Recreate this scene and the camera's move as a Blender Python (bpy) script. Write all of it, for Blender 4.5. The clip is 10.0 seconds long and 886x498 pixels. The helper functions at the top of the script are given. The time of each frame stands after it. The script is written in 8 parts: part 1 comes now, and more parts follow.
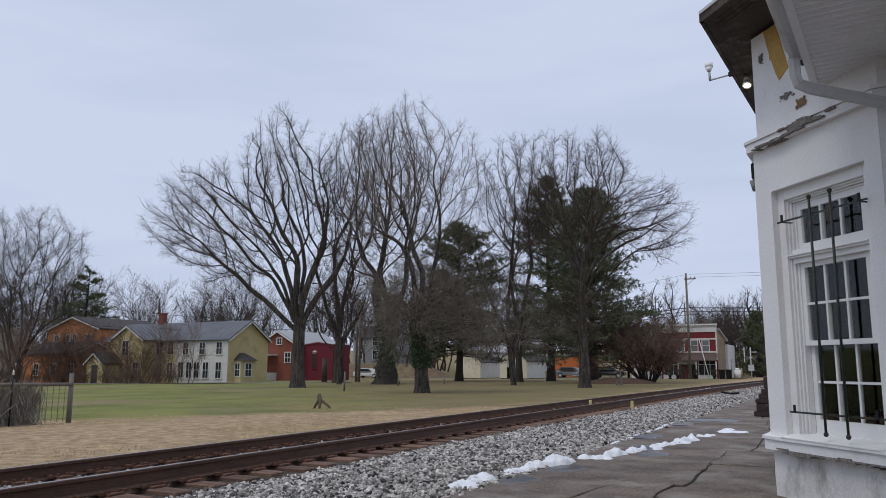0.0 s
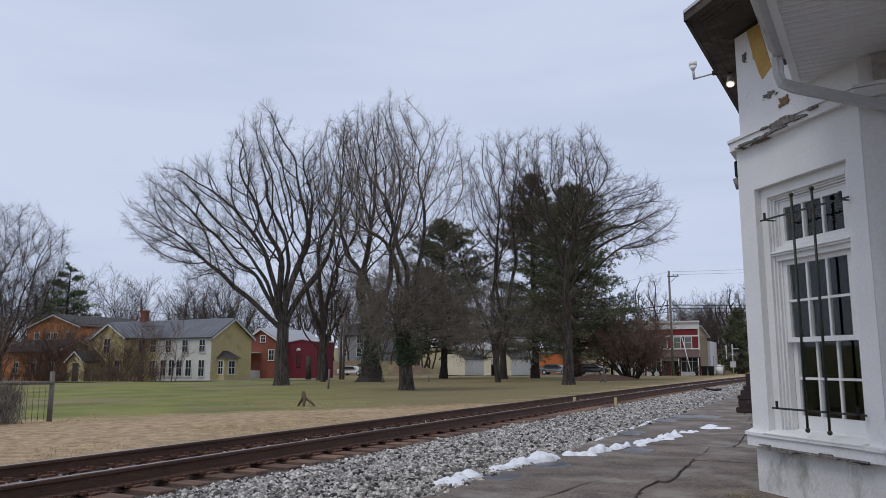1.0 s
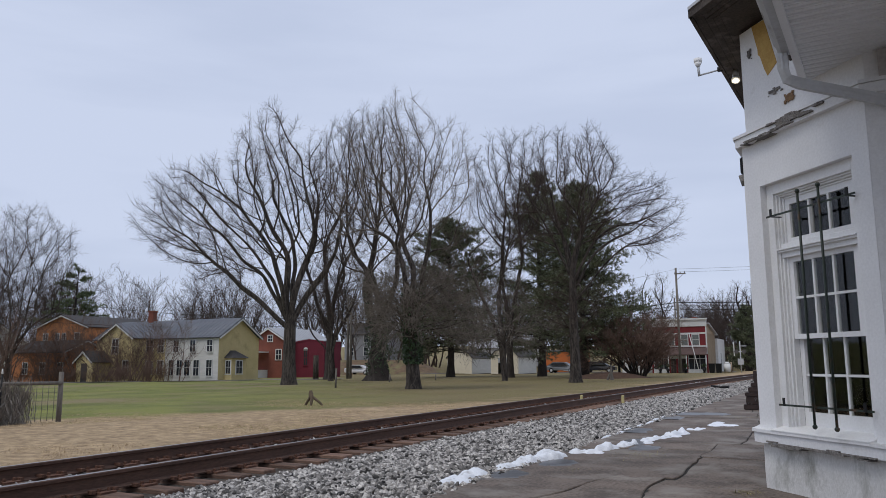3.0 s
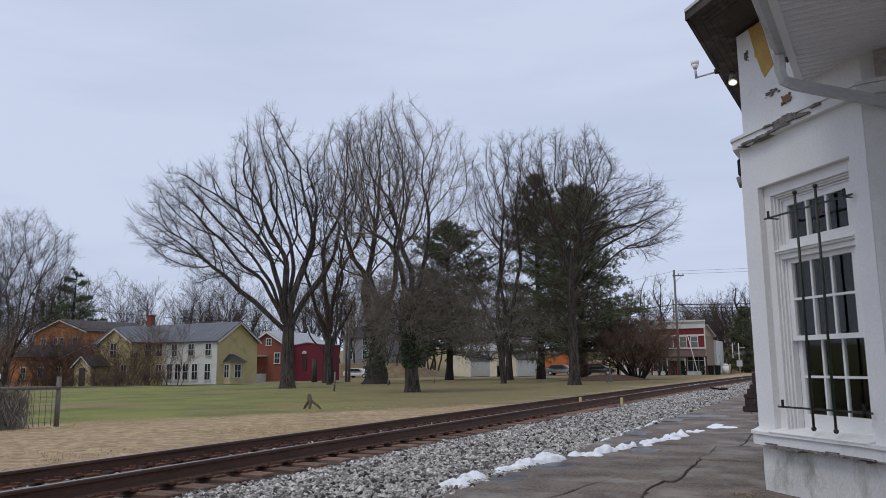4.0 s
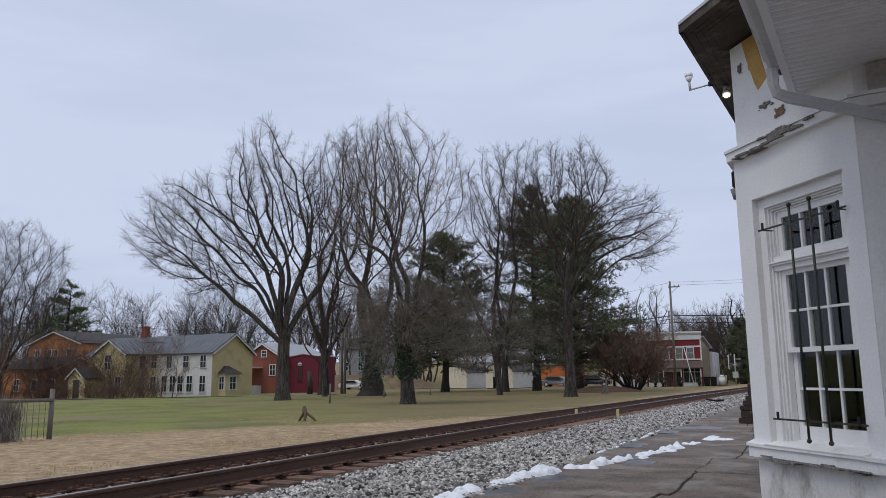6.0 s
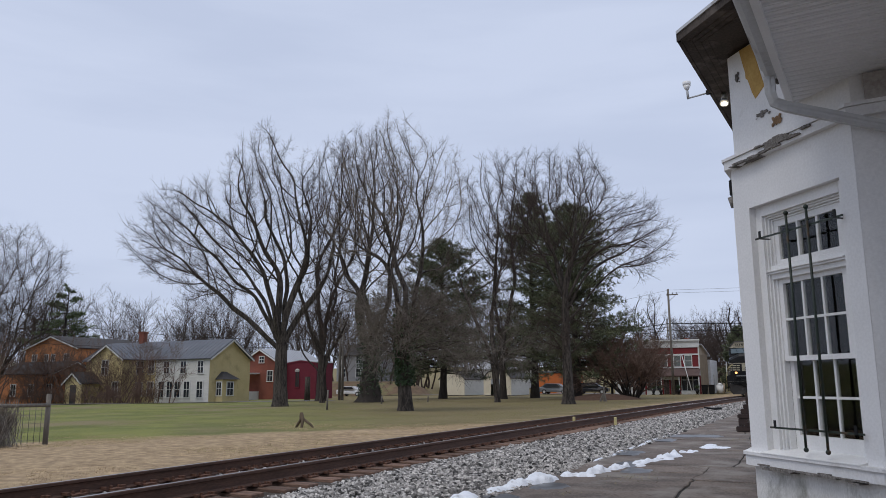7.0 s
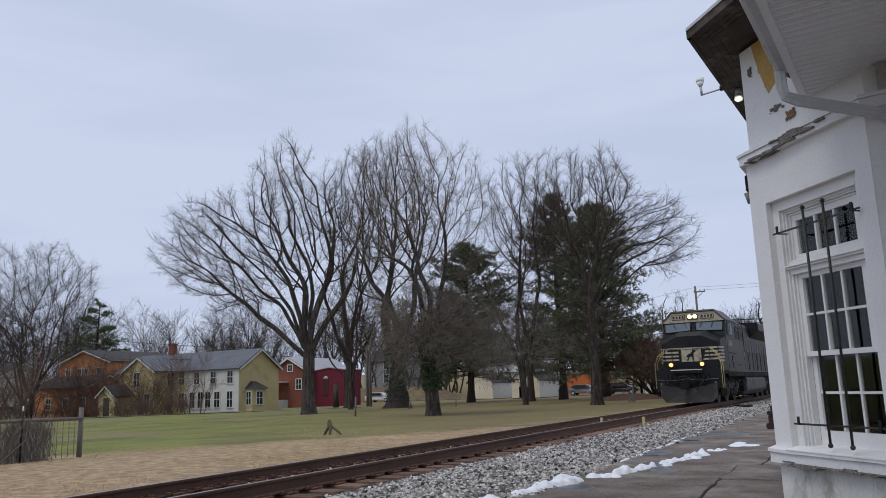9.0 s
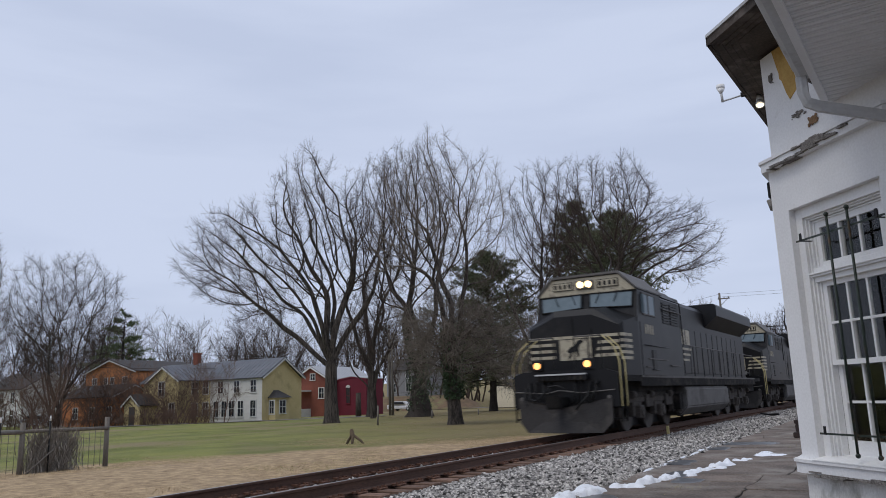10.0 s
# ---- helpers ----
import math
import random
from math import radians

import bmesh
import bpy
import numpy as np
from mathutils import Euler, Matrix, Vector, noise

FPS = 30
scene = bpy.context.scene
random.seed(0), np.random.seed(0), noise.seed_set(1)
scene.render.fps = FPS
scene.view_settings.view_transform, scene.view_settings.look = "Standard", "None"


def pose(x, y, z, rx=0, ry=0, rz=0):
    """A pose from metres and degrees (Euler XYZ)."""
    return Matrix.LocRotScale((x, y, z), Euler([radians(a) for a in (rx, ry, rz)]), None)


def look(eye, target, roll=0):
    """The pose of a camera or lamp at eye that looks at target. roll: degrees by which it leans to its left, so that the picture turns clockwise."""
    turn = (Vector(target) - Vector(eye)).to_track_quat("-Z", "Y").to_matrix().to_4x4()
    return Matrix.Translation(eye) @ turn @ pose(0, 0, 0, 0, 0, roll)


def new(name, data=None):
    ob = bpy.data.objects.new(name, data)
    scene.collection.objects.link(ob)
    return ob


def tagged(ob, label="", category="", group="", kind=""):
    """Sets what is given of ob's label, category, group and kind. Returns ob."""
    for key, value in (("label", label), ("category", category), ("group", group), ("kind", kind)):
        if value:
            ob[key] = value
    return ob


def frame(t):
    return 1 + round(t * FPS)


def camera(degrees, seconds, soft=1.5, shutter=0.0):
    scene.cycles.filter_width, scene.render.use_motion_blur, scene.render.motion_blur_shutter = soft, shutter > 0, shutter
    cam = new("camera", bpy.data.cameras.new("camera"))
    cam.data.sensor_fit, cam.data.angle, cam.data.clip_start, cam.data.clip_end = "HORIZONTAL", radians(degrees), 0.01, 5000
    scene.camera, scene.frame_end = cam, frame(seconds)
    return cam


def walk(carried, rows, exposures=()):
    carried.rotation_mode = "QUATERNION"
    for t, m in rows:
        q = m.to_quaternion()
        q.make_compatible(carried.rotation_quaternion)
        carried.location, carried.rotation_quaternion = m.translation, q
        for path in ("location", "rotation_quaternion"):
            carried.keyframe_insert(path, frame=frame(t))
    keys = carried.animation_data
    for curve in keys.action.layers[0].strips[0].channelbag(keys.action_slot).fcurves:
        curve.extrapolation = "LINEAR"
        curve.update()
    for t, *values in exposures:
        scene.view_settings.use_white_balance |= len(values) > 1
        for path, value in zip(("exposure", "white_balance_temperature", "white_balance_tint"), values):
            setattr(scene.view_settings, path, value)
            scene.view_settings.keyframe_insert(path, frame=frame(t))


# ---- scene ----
cam = camera(61.0, 10.0, soft=0.5, shutter=0.4)
PATH = [
    (0, pose(-0.003, -0.013, 1.196, 98.88, -0.13, 27.42)),
    (0.5, pose(-0.01, -0.009, 1.198, 98.68, -0.03, 26.66)),
    (1, pose(-0.015, -0.012, 1.197, 98.68, 0.0, 26.24)),
    (1.5, pose(-0.007, -0.014, 1.197, 98.76, -0.01, 26.31)),
    (2, pose(-0.007, -0.013, 1.197, 98.63, 0.13, 26.52)),
    (2.5, pose(-0.005, -0.019, 1.194, 98.55, 0.19, 26.7)),
    (4, pose(-0.002, -0.008, 1.196, 98.80, 0.51, 26.68)),
    (4.5, pose(0.0, -0.0, 1.2, 99.02, 0.62, 26.5)),
    (5, pose(0.003, -0.007, 1.195, 99.19, 0.81, 26.55)),
    (5.5, pose(0.005, 0.001, 1.202, 99.37, 0.73, 26.5)),
    (7, pose(0.015, 0.005, 1.203, 100.16, 0.3, 26.22)),
    (7.5, pose(0.044, 0.011, 1.202, 100.33, 0.64, 26.74)),
    (8, pose(0.074, -0.002, 1.202, 100.58, 0.88, 27.29)),
    (8.5, pose(0.094, -0.006, 1.199, 100.70, 1.04, 27.75)),
    (9, pose(0.112, -0.002, 1.206, 100.50, 1.72, 28.36)),
    (9.5, pose(0.12, 0.001, 1.21, 100.69, 2.03, 29.15)),
    (10, pose(0.132, -0.009, 1.218, 101.18, 1.83, 30.03)),
]
walk(cam, PATH)

# ---- light: high overcast, brightest behind the viewer ----
world = bpy.data.worlds.new("overcast_sky")
scene.world = world
world.use_nodes = True
wn, wl = world.node_tree.nodes, world.node_tree.links
wn.clear()
w_out = wn.new("ShaderNodeOutputWorld")
w_bg = wn.new("ShaderNodeBackground")
w_sky = wn.new("ShaderNodeTexSky")
w_sky.sky_type, w_sky.sun_disc = "NISHITA", False
w_sky.sun_elevation, w_sky.sun_rotation = radians(60), radians(200)
w_sky.air_density, w_sky.dust_density, w_sky.ozone_density = 1.0, 2.0, 2.0
w_co = wn.new("ShaderNodeTexCoord")
w_map = wn.new("ShaderNodeMapping")
w_map.inputs["Scale"].default_value = (1.2, 1.2, 7.0)
w_noise = wn.new("ShaderNodeTexNoise")
w_noise.inputs["Scale"].default_value, w_noise.inputs["Detail"].default_value = 2.3, 5
w_ramp = wn.new("ShaderNodeValToRGB")
w_ramp.color_ramp.elements[0].position, w_ramp.color_ramp.elements[0].color = 0.30, (5.80, 6.55, 8.45, 1)
w_ramp.color_ramp.elements[1].position, w_ramp.color_ramp.elements[1].color = 0.62, (6.50, 7.25, 9.15, 1)
w_mix = wn.new("ShaderNodeMix")
w_mix.data_type = "RGBA"
w_mix.inputs["Factor"].default_value = 0.93
wl.new(w_co.outputs["Generated"], w_map.inputs["Vector"])
wl.new(w_map.outputs["Vector"], w_noise.inputs["Vector"])
wl.new(w_noise.outputs["Fac"], w_ramp.inputs["Fac"])
wl.new(w_sky.outputs["Color"], w_mix.inputs["A"])
wl.new(w_ramp.outputs["Color"], w_mix.inputs["B"])
wl.new(w_mix.outputs["Result"], w_bg.inputs["Color"])
wl.new(w_bg.outputs["Background"], w_out.inputs["Surface"])
w_bg.inputs["Strength"].default_value = 0.095

sun = new("sun", bpy.data.lights.new("sun", "SUN"))
sun.data.energy, sun.data.angle, sun.data.color = 1.2, radians(35), (1.0, 0.95, 0.88)
sun.matrix_world = look((-7, -19, 35), (0, 0, 0))
scene.view_settings.exposure = 0.0

# ---- materials ----
def mat(name, col, col2=None, rough=0.8, scale=6.0, fine=60.0, bump=0.2, metal=0.0, spread=0.5, coords="Object", dist=0.02,
        random_value=0.0, stain=None, stain_scale=1.0, stain_amount=0.35, emit=None, emit_power=0.0, stretch=(1, 1, 1), spec=0.4):
    """A surface in two tones with a coarse and a fine grain, and an optional third tone in larger blotches."""
    m = bpy.data.materials.new(name)
    m.use_nodes = True
    n, l = m.node_tree.nodes, m.node_tree.links
    b = n["Principled BSDF"]
    b.inputs["Roughness"].default_value, b.inputs["Metallic"].default_value = rough, metal
    b.inputs["Specular IOR Level"].default_value = spec
    col2 = col2 or tuple(c * 0.72 for c in col)
    co = n.new("ShaderNodeTexCoord")
    mp = n.new("ShaderNodeMapping")
    mp.inputs["Scale"].default_value = stretch
    l.new(co.outputs[coords], mp.inputs["Vector"])
    a = n.new("ShaderNodeTexNoise")
    a.inputs["Scale"].default_value, a.inputs["Detail"].default_value = scale, 6
    f = n.new("ShaderNodeTexNoise")
    f.inputs["Scale"].default_value, f.inputs["Detail"].default_value = fine, 4
    l.new(mp.outputs["Vector"], a.inputs["Vector"])
    l.new(mp.outputs["Vector"], f.inputs["Vector"])
    av = n.new("ShaderNodeMath")
    av.operation = "ADD"
    l.new(a.outputs["Fac"], av.inputs[0])
    l.new(f.outputs["Fac"], av.inputs[1])
    r = n.new("ShaderNodeMapRange")
    r.inputs["From Min"].default_value, r.inputs["From Max"].default_value = 1.0 - spread * 0.5, 1.0 + spread * 0.5
    l.new(av.outputs[0], r.inputs["Value"])
    mx = n.new("ShaderNodeMix")
    mx.data_type = "RGBA"
    mx.inputs["A"].default_value, mx.inputs["B"].default_value = (*col, 1), (*col2, 1)
    l.new(r.outputs["Result"], mx.inputs["Factor"])
    top = mx.outputs["Result"]
    if stain:
        s = n.new("ShaderNodeTexNoise")
        s.inputs["Scale"].default_value, s.inputs["Detail"].default_value = stain_scale, 8
        s.inputs["Roughness"].default_value = 0.65
        l.new(mp.outputs["Vector"], s.inputs["Vector"])
        q = n.new("ShaderNodeMapRange")
        q.inputs["From Min"].default_value, q.inputs["From Max"].default_value = 0.62 - stain_amount * 0.4, 0.72 - stain_amount * 0.3
        l.new(s.outputs["Fac"], q.inputs["Value"])
        m2 = n.new("ShaderNodeMix")
        m2.data_type = "RGBA"
        m2.inputs["B"].default_value = (*stain, 1)
        l.new(top, m2.inputs["A"])
        l.new(q.outputs["Result"], m2.inputs["Factor"])
        top = m2.outputs["Result"]
    if random_value:
        oi = n.new("ShaderNodeObjectInfo")
        ge = n.new("ShaderNodeNewGeometry")
        ad = n.new("ShaderNodeMath")
        ad.operation = "ADD"
        l.new(oi.outputs["Random"], ad.inputs[0])
        l.new(ge.outputs["Random Per Island"], ad.inputs[1])
        fr = n.new("ShaderNodeMath")
        fr.operation = "FRACT"
        l.new(ad.outputs[0], fr.inputs[0])
        mr = n.new("ShaderNodeMapRange")
        mr.inputs["To Min"].default_value, mr.inputs["To Max"].default_value = 1 - random_value, 1 + random_value
        l.new(fr.outputs[0], mr.inputs["Value"])
        hs = n.new("ShaderNodeHueSaturation")
        l.new(top, hs.inputs["Color"])
        l.new(mr.outputs["Result"], hs.inputs["Value"])
        top = hs.outputs["Color"]
    l.new(top, b.inputs["Base Color"])
    if bump:
        bp = n.new("ShaderNodeBump")
        bp.inputs["Strength"].default_value, bp.inputs["Distance"].default_value = bump, dist
        l.new(av.outputs[0], bp.inputs["Height"])
        l.new(bp.outputs["Normal"], b.inputs["Normal"])
    if emit:
        b.inputs["Emission Color"].default_value = (*emit, 1)
        b.inputs["Emission Strength"].default_value = emit_power
    return m


M = {}
M["plaster"] = mat("white_painted_stucco", (0.80, 0.80, 0.80), (0.70, 0.70, 0.70), 0.75, 1.6, 45, 0.10, dist=0.01, stain=(0.52, 0.50, 0.47), stain_scale=1.1, stain_amount=0.08)
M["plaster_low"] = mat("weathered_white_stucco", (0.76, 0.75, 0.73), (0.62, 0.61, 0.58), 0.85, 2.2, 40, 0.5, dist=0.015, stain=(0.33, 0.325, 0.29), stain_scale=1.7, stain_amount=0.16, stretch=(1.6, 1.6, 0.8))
M["white_paint"] = mat("white_gloss_paint", (0.80, 0.80, 0.80), (0.72, 0.72, 0.71), 0.45, 3, 50, 0.08, dist=0.004)
M["white_vinyl"] = mat("white_vinyl", (0.80, 0.80, 0.81), (0.74, 0.74, 0.75), 0.5, 2, 30, 0.03)
M["bare_mortar"] = mat("bare_crumbling_mortar", (0.30, 0.28, 0.26), (0.12, 0.11, 0.10), 0.95, 14, 70, 0.8, dist=0.02)
M["ochre_plaster"] = mat("exposed_ochre_plaster", (0.55, 0.36, 0.12), (0.44, 0.27, 0.08), 0.9, 4, 40, 0.3)
M["stained_board"] = mat("rust_stained_board", (0.46, 0.44, 0.42), (0.30, 0.27, 0.25), 0.8, 3, 30, 0.2, stain=(0.16, 0.115, 0.09), stain_scale=2.6, stain_amount=0.16)
M["ochre_brown"] = mat("flaked_brown_plaster", (0.30, 0.19, 0.10), (0.18, 0.11, 0.07), 0.9, 8, 40, 0.3)
M["dark_wood"] = mat("weathered_dark_wood", (0.085, 0.068, 0.056), (0.04, 0.032, 0.027), 0.85, 3, 40, 0.4, stain=(0.15, 0.125, 0.105), stain_scale=2.4, stain_amount=0.25)
M["gutter_metal"] = mat("grey_white_painted_metal", (0.52, 0.53, 0.54), (0.44, 0.45, 0.46), 0.4, 3, 30, 0.05, stain=(0.25, 0.22, 0.2), stain_scale=3, stain_amount=0.1)
M["green_iron"] = mat("dark_green_painted_iron", (0.022, 0.035, 0.026), (0.012, 0.02, 0.014), 0.45, 12, 60, 0.25, stain=(0.09, 0.045, 0.02), stain_scale=9, stain_amount=0.1)
M["black_iron"] = mat("black_iron", (0.011, 0.011, 0.012), (0.007, 0.007, 0.007), 0.5, 12, 60, 0.2, spec=0.25)
M["room_dark"] = mat("room_walls_shade_tone", (0.10, 0.10, 0.09), (0.07, 0.07, 0.065), 0.9, 3, 20, 0.1)
M["curtain"] = mat("pale_blind", (0.20, 0.215, 0.205), (0.13, 0.145, 0.14), 0.9, 5, 30, 0.1)
M["concrete"] = mat("worn_platform_paving", (0.175, 0.138, 0.112), (0.085, 0.066, 0.053), 0.82, 1.9, 28, 0.4, dist=0.012, spread=0.3, stain=(0.22, 0.195, 0.168), stain_scale=1.1, stain_amount=0.3, random_value=0.14, coords="Object")
M["joint"] = mat("dark_joint_dirt", (0.03, 0.027, 0.022), (0.018, 0.016, 0.014), 0.95, 8, 60, 0.5)
M["wet"] = mat("wet_meltwater", (0.075, 0.072, 0.072), (0.05, 0.05, 0.05), 0.32, 2, 20, 0.02, spec=0.6)
M["snow"] = mat("old_snow", (0.86, 0.88, 0.92), (0.74, 0.77, 0.82), 0.6, 12, 90, 0.6, dist=0.02, stain=(0.5, 0.5, 0.5), stain_scale=6, stain_amount=0.08)
M["stone"] = mat("grey_ballast_stone", (0.40, 0.38, 0.355), (0.15, 0.14, 0.13), 0.9, 22, 90, 0.5, random_value=0.95, spread=0.3, dist=0.01)
M["ballast_bed"] = mat("ballast_bed", (0.14, 0.115, 0.095), (0.045, 0.037, 0.03), 0.95, 14, 40, 1.0, dist=0.06)
M["rail_side"] = mat("rusty_rail_steel", (0.125, 0.068, 0.047), (0.07, 0.04, 0.029), 0.8, 6, 60, 0.3, stretch=(1, 0.2, 1))
M["rail_top"] = mat("worn_bright_rail_head", (0.36, 0.33, 0.31), (0.26, 0.235, 0.22), 0.36, 4, 40, 0.03, metal=0.9)
M["tie"] = mat("weathered_timber_tie", (0.235, 0.145, 0.105), (0.10, 0.062, 0.046), 0.9, 4, 50, 0.6, stretch=(0.3, 4, 4), random_value=0.35)
M["rust_plate"] = mat("rusted_tie_plate", (0.17, 0.082, 0.052), (0.09, 0.045, 0.03), 0.85, 20, 90, 0.3)
M["bark"] = mat("grey_brown_bark", (0.105, 0.087, 0.073), (0.022, 0.018, 0.015), 0.95, 3, 14, 1.0, dist=0.06, stretch=(2.6, 2.6, 0.4), spread=0.34)
M["bark_dark"] = mat("dark_bark", (0.055, 0.045, 0.038), (0.025, 0.02, 0.017), 0.95, 3, 14, 0.8, dist=0.05, stretch=(2, 2, 0.5))
M["twig"] = mat("brown_twigs", (0.070, 0.049, 0.039), (0.038, 0.027, 0.022), 0.9, 2, 20, 0)
M["twig_dark"] = mat("dark_brown_twigs", (0.085, 0.06, 0.05), (0.05, 0.036, 0.03), 0.9, 2, 20, 0)
# paler copy of the brown twigs, with the light on drooping shoots in its colour
M["twig_lit"] = mat("lit_grey_brown_twigs", (0.19, 0.158, 0.13), (0.095, 0.078, 0.065), 0.9, 2, 20, 0)
M["twig_grey"] = mat("pale_grey_twigs", (0.21, 0.18, 0.15), (0.11, 0.095, 0.08), 0.9, 2, 20, 0)
M["twig_red"] = mat("reddish_twigs", (0.175, 0.112, 0.083), (0.095, 0.060, 0.046), 0.9, 2, 20, 0)
M["needles"] = mat("pine_needles", (0.142, 0.152, 0.080), (0.066, 0.080, 0.045), 0.7, 0.6, 8, 0, random_value=0.4)
M["needles_far"] = mat("pine_needles_olive", (0.12, 0.15, 0.07), (0.07, 0.095, 0.045), 0.7, 0.6, 8, 0, random_value=0.4)
M["ivy"] = mat("ivy_leaves", (0.050, 0.080, 0.032), (0.026, 0.046, 0.020), 0.5, 2, 12, 0, random_value=0.45)
M["dirt"] = mat("red_brown_dirt", (0.115, 0.066, 0.044), (0.06, 0.037, 0.026), 0.95, 3, 30, 0.7)
M["old_wood"] = mat("grey_weathered_wood", (0.20, 0.18, 0.155), (0.12, 0.105, 0.09), 0.9, 4, 40, 0.5, stretch=(4, 4, 0.5))
M["dry_vine"] = mat("dry_vine_stems", (0.30, 0.265, 0.225), (0.19, 0.165, 0.14), 0.95, 4, 30, 0, random_value=0.3)

M["engine_black"] = mat("dusty_black_engine_paint", (0.007, 0.007, 0.0085), (0.0045, 0.0045, 0.0055), 0.45, 1.2, 24, 0.05, stain=(0.016, 0.015, 0.0145), stain_scale=0.8, stain_amount=0.3, spec=0.28)
M["engine_grime"] = mat("grimy_underframe", (0.014, 0.0125, 0.0115), (0.006, 0.0055, 0.005), 0.85, 3, 24, 0.4, stain=(0.04, 0.034, 0.029), stain_scale=1.6, stain_amount=0.3, spec=0.2)
M["plough"] = mat("scuffed_black_plough", (0.035, 0.032, 0.031), (0.020, 0.018, 0.017), 0.7, 1.6, 24, 0.3, stain=(0.06, 0.053, 0.048), stain_scale=1.4, stain_amount=0.3)
M["engine_grey"] = mat("dusty_grey_steel", (0.125, 0.118, 0.112), (0.085, 0.08, 0.076), 0.65, 1.5, 24, 0.2, stain=(0.055, 0.05, 0.045), stain_scale=1.1, stain_amount=0.25)
M["truck_dust"] = mat("dusty_brown_truck", (0.085, 0.072, 0.062), (0.035, 0.03, 0.026), 0.9, 3, 20, 0.4, stain=(0.02, 0.018, 0.016), stain_scale=2, stain_amount=0.3)
M["engine_cream"] = mat("dirty_cream_paint", (0.46, 0.42, 0.32), (0.34, 0.30, 0.22), 0.55, 3, 40, 0.05, stain=(0.14, 0.12, 0.10), stain_scale=4, stain_amount=0.25)
M["rail_yellow"] = mat("pale_yellow_paint", (0.55, 0.47, 0.22), (0.42, 0.35, 0.16), 0.5, 5, 40, 0.05)
M["wheel_steel"] = mat("worn_wheel_steel", (0.10, 0.085, 0.075), (0.055, 0.05, 0.045), 0.6, 5, 40, 0.2, metal=0.5)
# cab panes: the bluish sky reflection is painted into the base colour
M["cab_glass"] = mat("windscreen_sky_tone", (0.16, 0.205, 0.235), (0.125, 0.165, 0.19), 0.35, 1, 6, 0.0, spec=0.2)
M["red_label"] = mat("red_label", (0.5, 0.04, 0.04), rough=0.5, bump=0)
M["headlight_on"] = mat("lit_headlamp", (0.3, 0.27, 0.2), rough=0.3, bump=0, emit=(1.0, 0.70, 0.36), emit_power=4.0)
M["ditch_on"] = mat("lit_ditch_lamp", (0.3, 0.24, 0.15), rough=0.3, bump=0, emit=(1.0, 0.44, 0.12), emit_power=2.6)
M["lamp_off"] = mat("unlit_lamp_glass", (0.3, 0.3, 0.3), rough=0.15, bump=0)


def glass_mat(name, tint=(0.05, 0.055, 0.06), rough=0.03):
    m = bpy.data.materials.new(name)
    m.use_nodes = True
    n, l = m.node_tree.nodes, m.node_tree.links
    n.clear()
    out = n.new("ShaderNodeOutputMaterial")
    gl, tr, mx, fr = (n.new("ShaderNodeBsdfGlossy"), n.new("ShaderNodeBsdfTransparent"), n.new("ShaderNodeMixShader"), n.new("ShaderNodeFresnel"))
    gl.inputs["Roughness"].default_value = rough
    gl.inputs["Color"].default_value = (0.9, 0.9, 0.9, 1)
    tr.inputs["Color"].default_value = (0.85, 0.88, 0.87, 1)
    fr.inputs["IOR"].default_value = 1.5
    l.new(fr.outputs[0], mx.inputs["Fac"])
    l.new(tr.outputs[0], mx.inputs[1])
    l.new(gl.outputs[0], mx.inputs[2])
    l.new(mx.outputs[0], out.inputs["Surface"])
    return m


M["glass"] = glass_mat("window_glass")
M["far_glass"] = mat("dark_window_pane", (0.035, 0.04, 0.048), (0.02, 0.024, 0.03), 0.08, 2, 9, 0.02, spec=0.6)


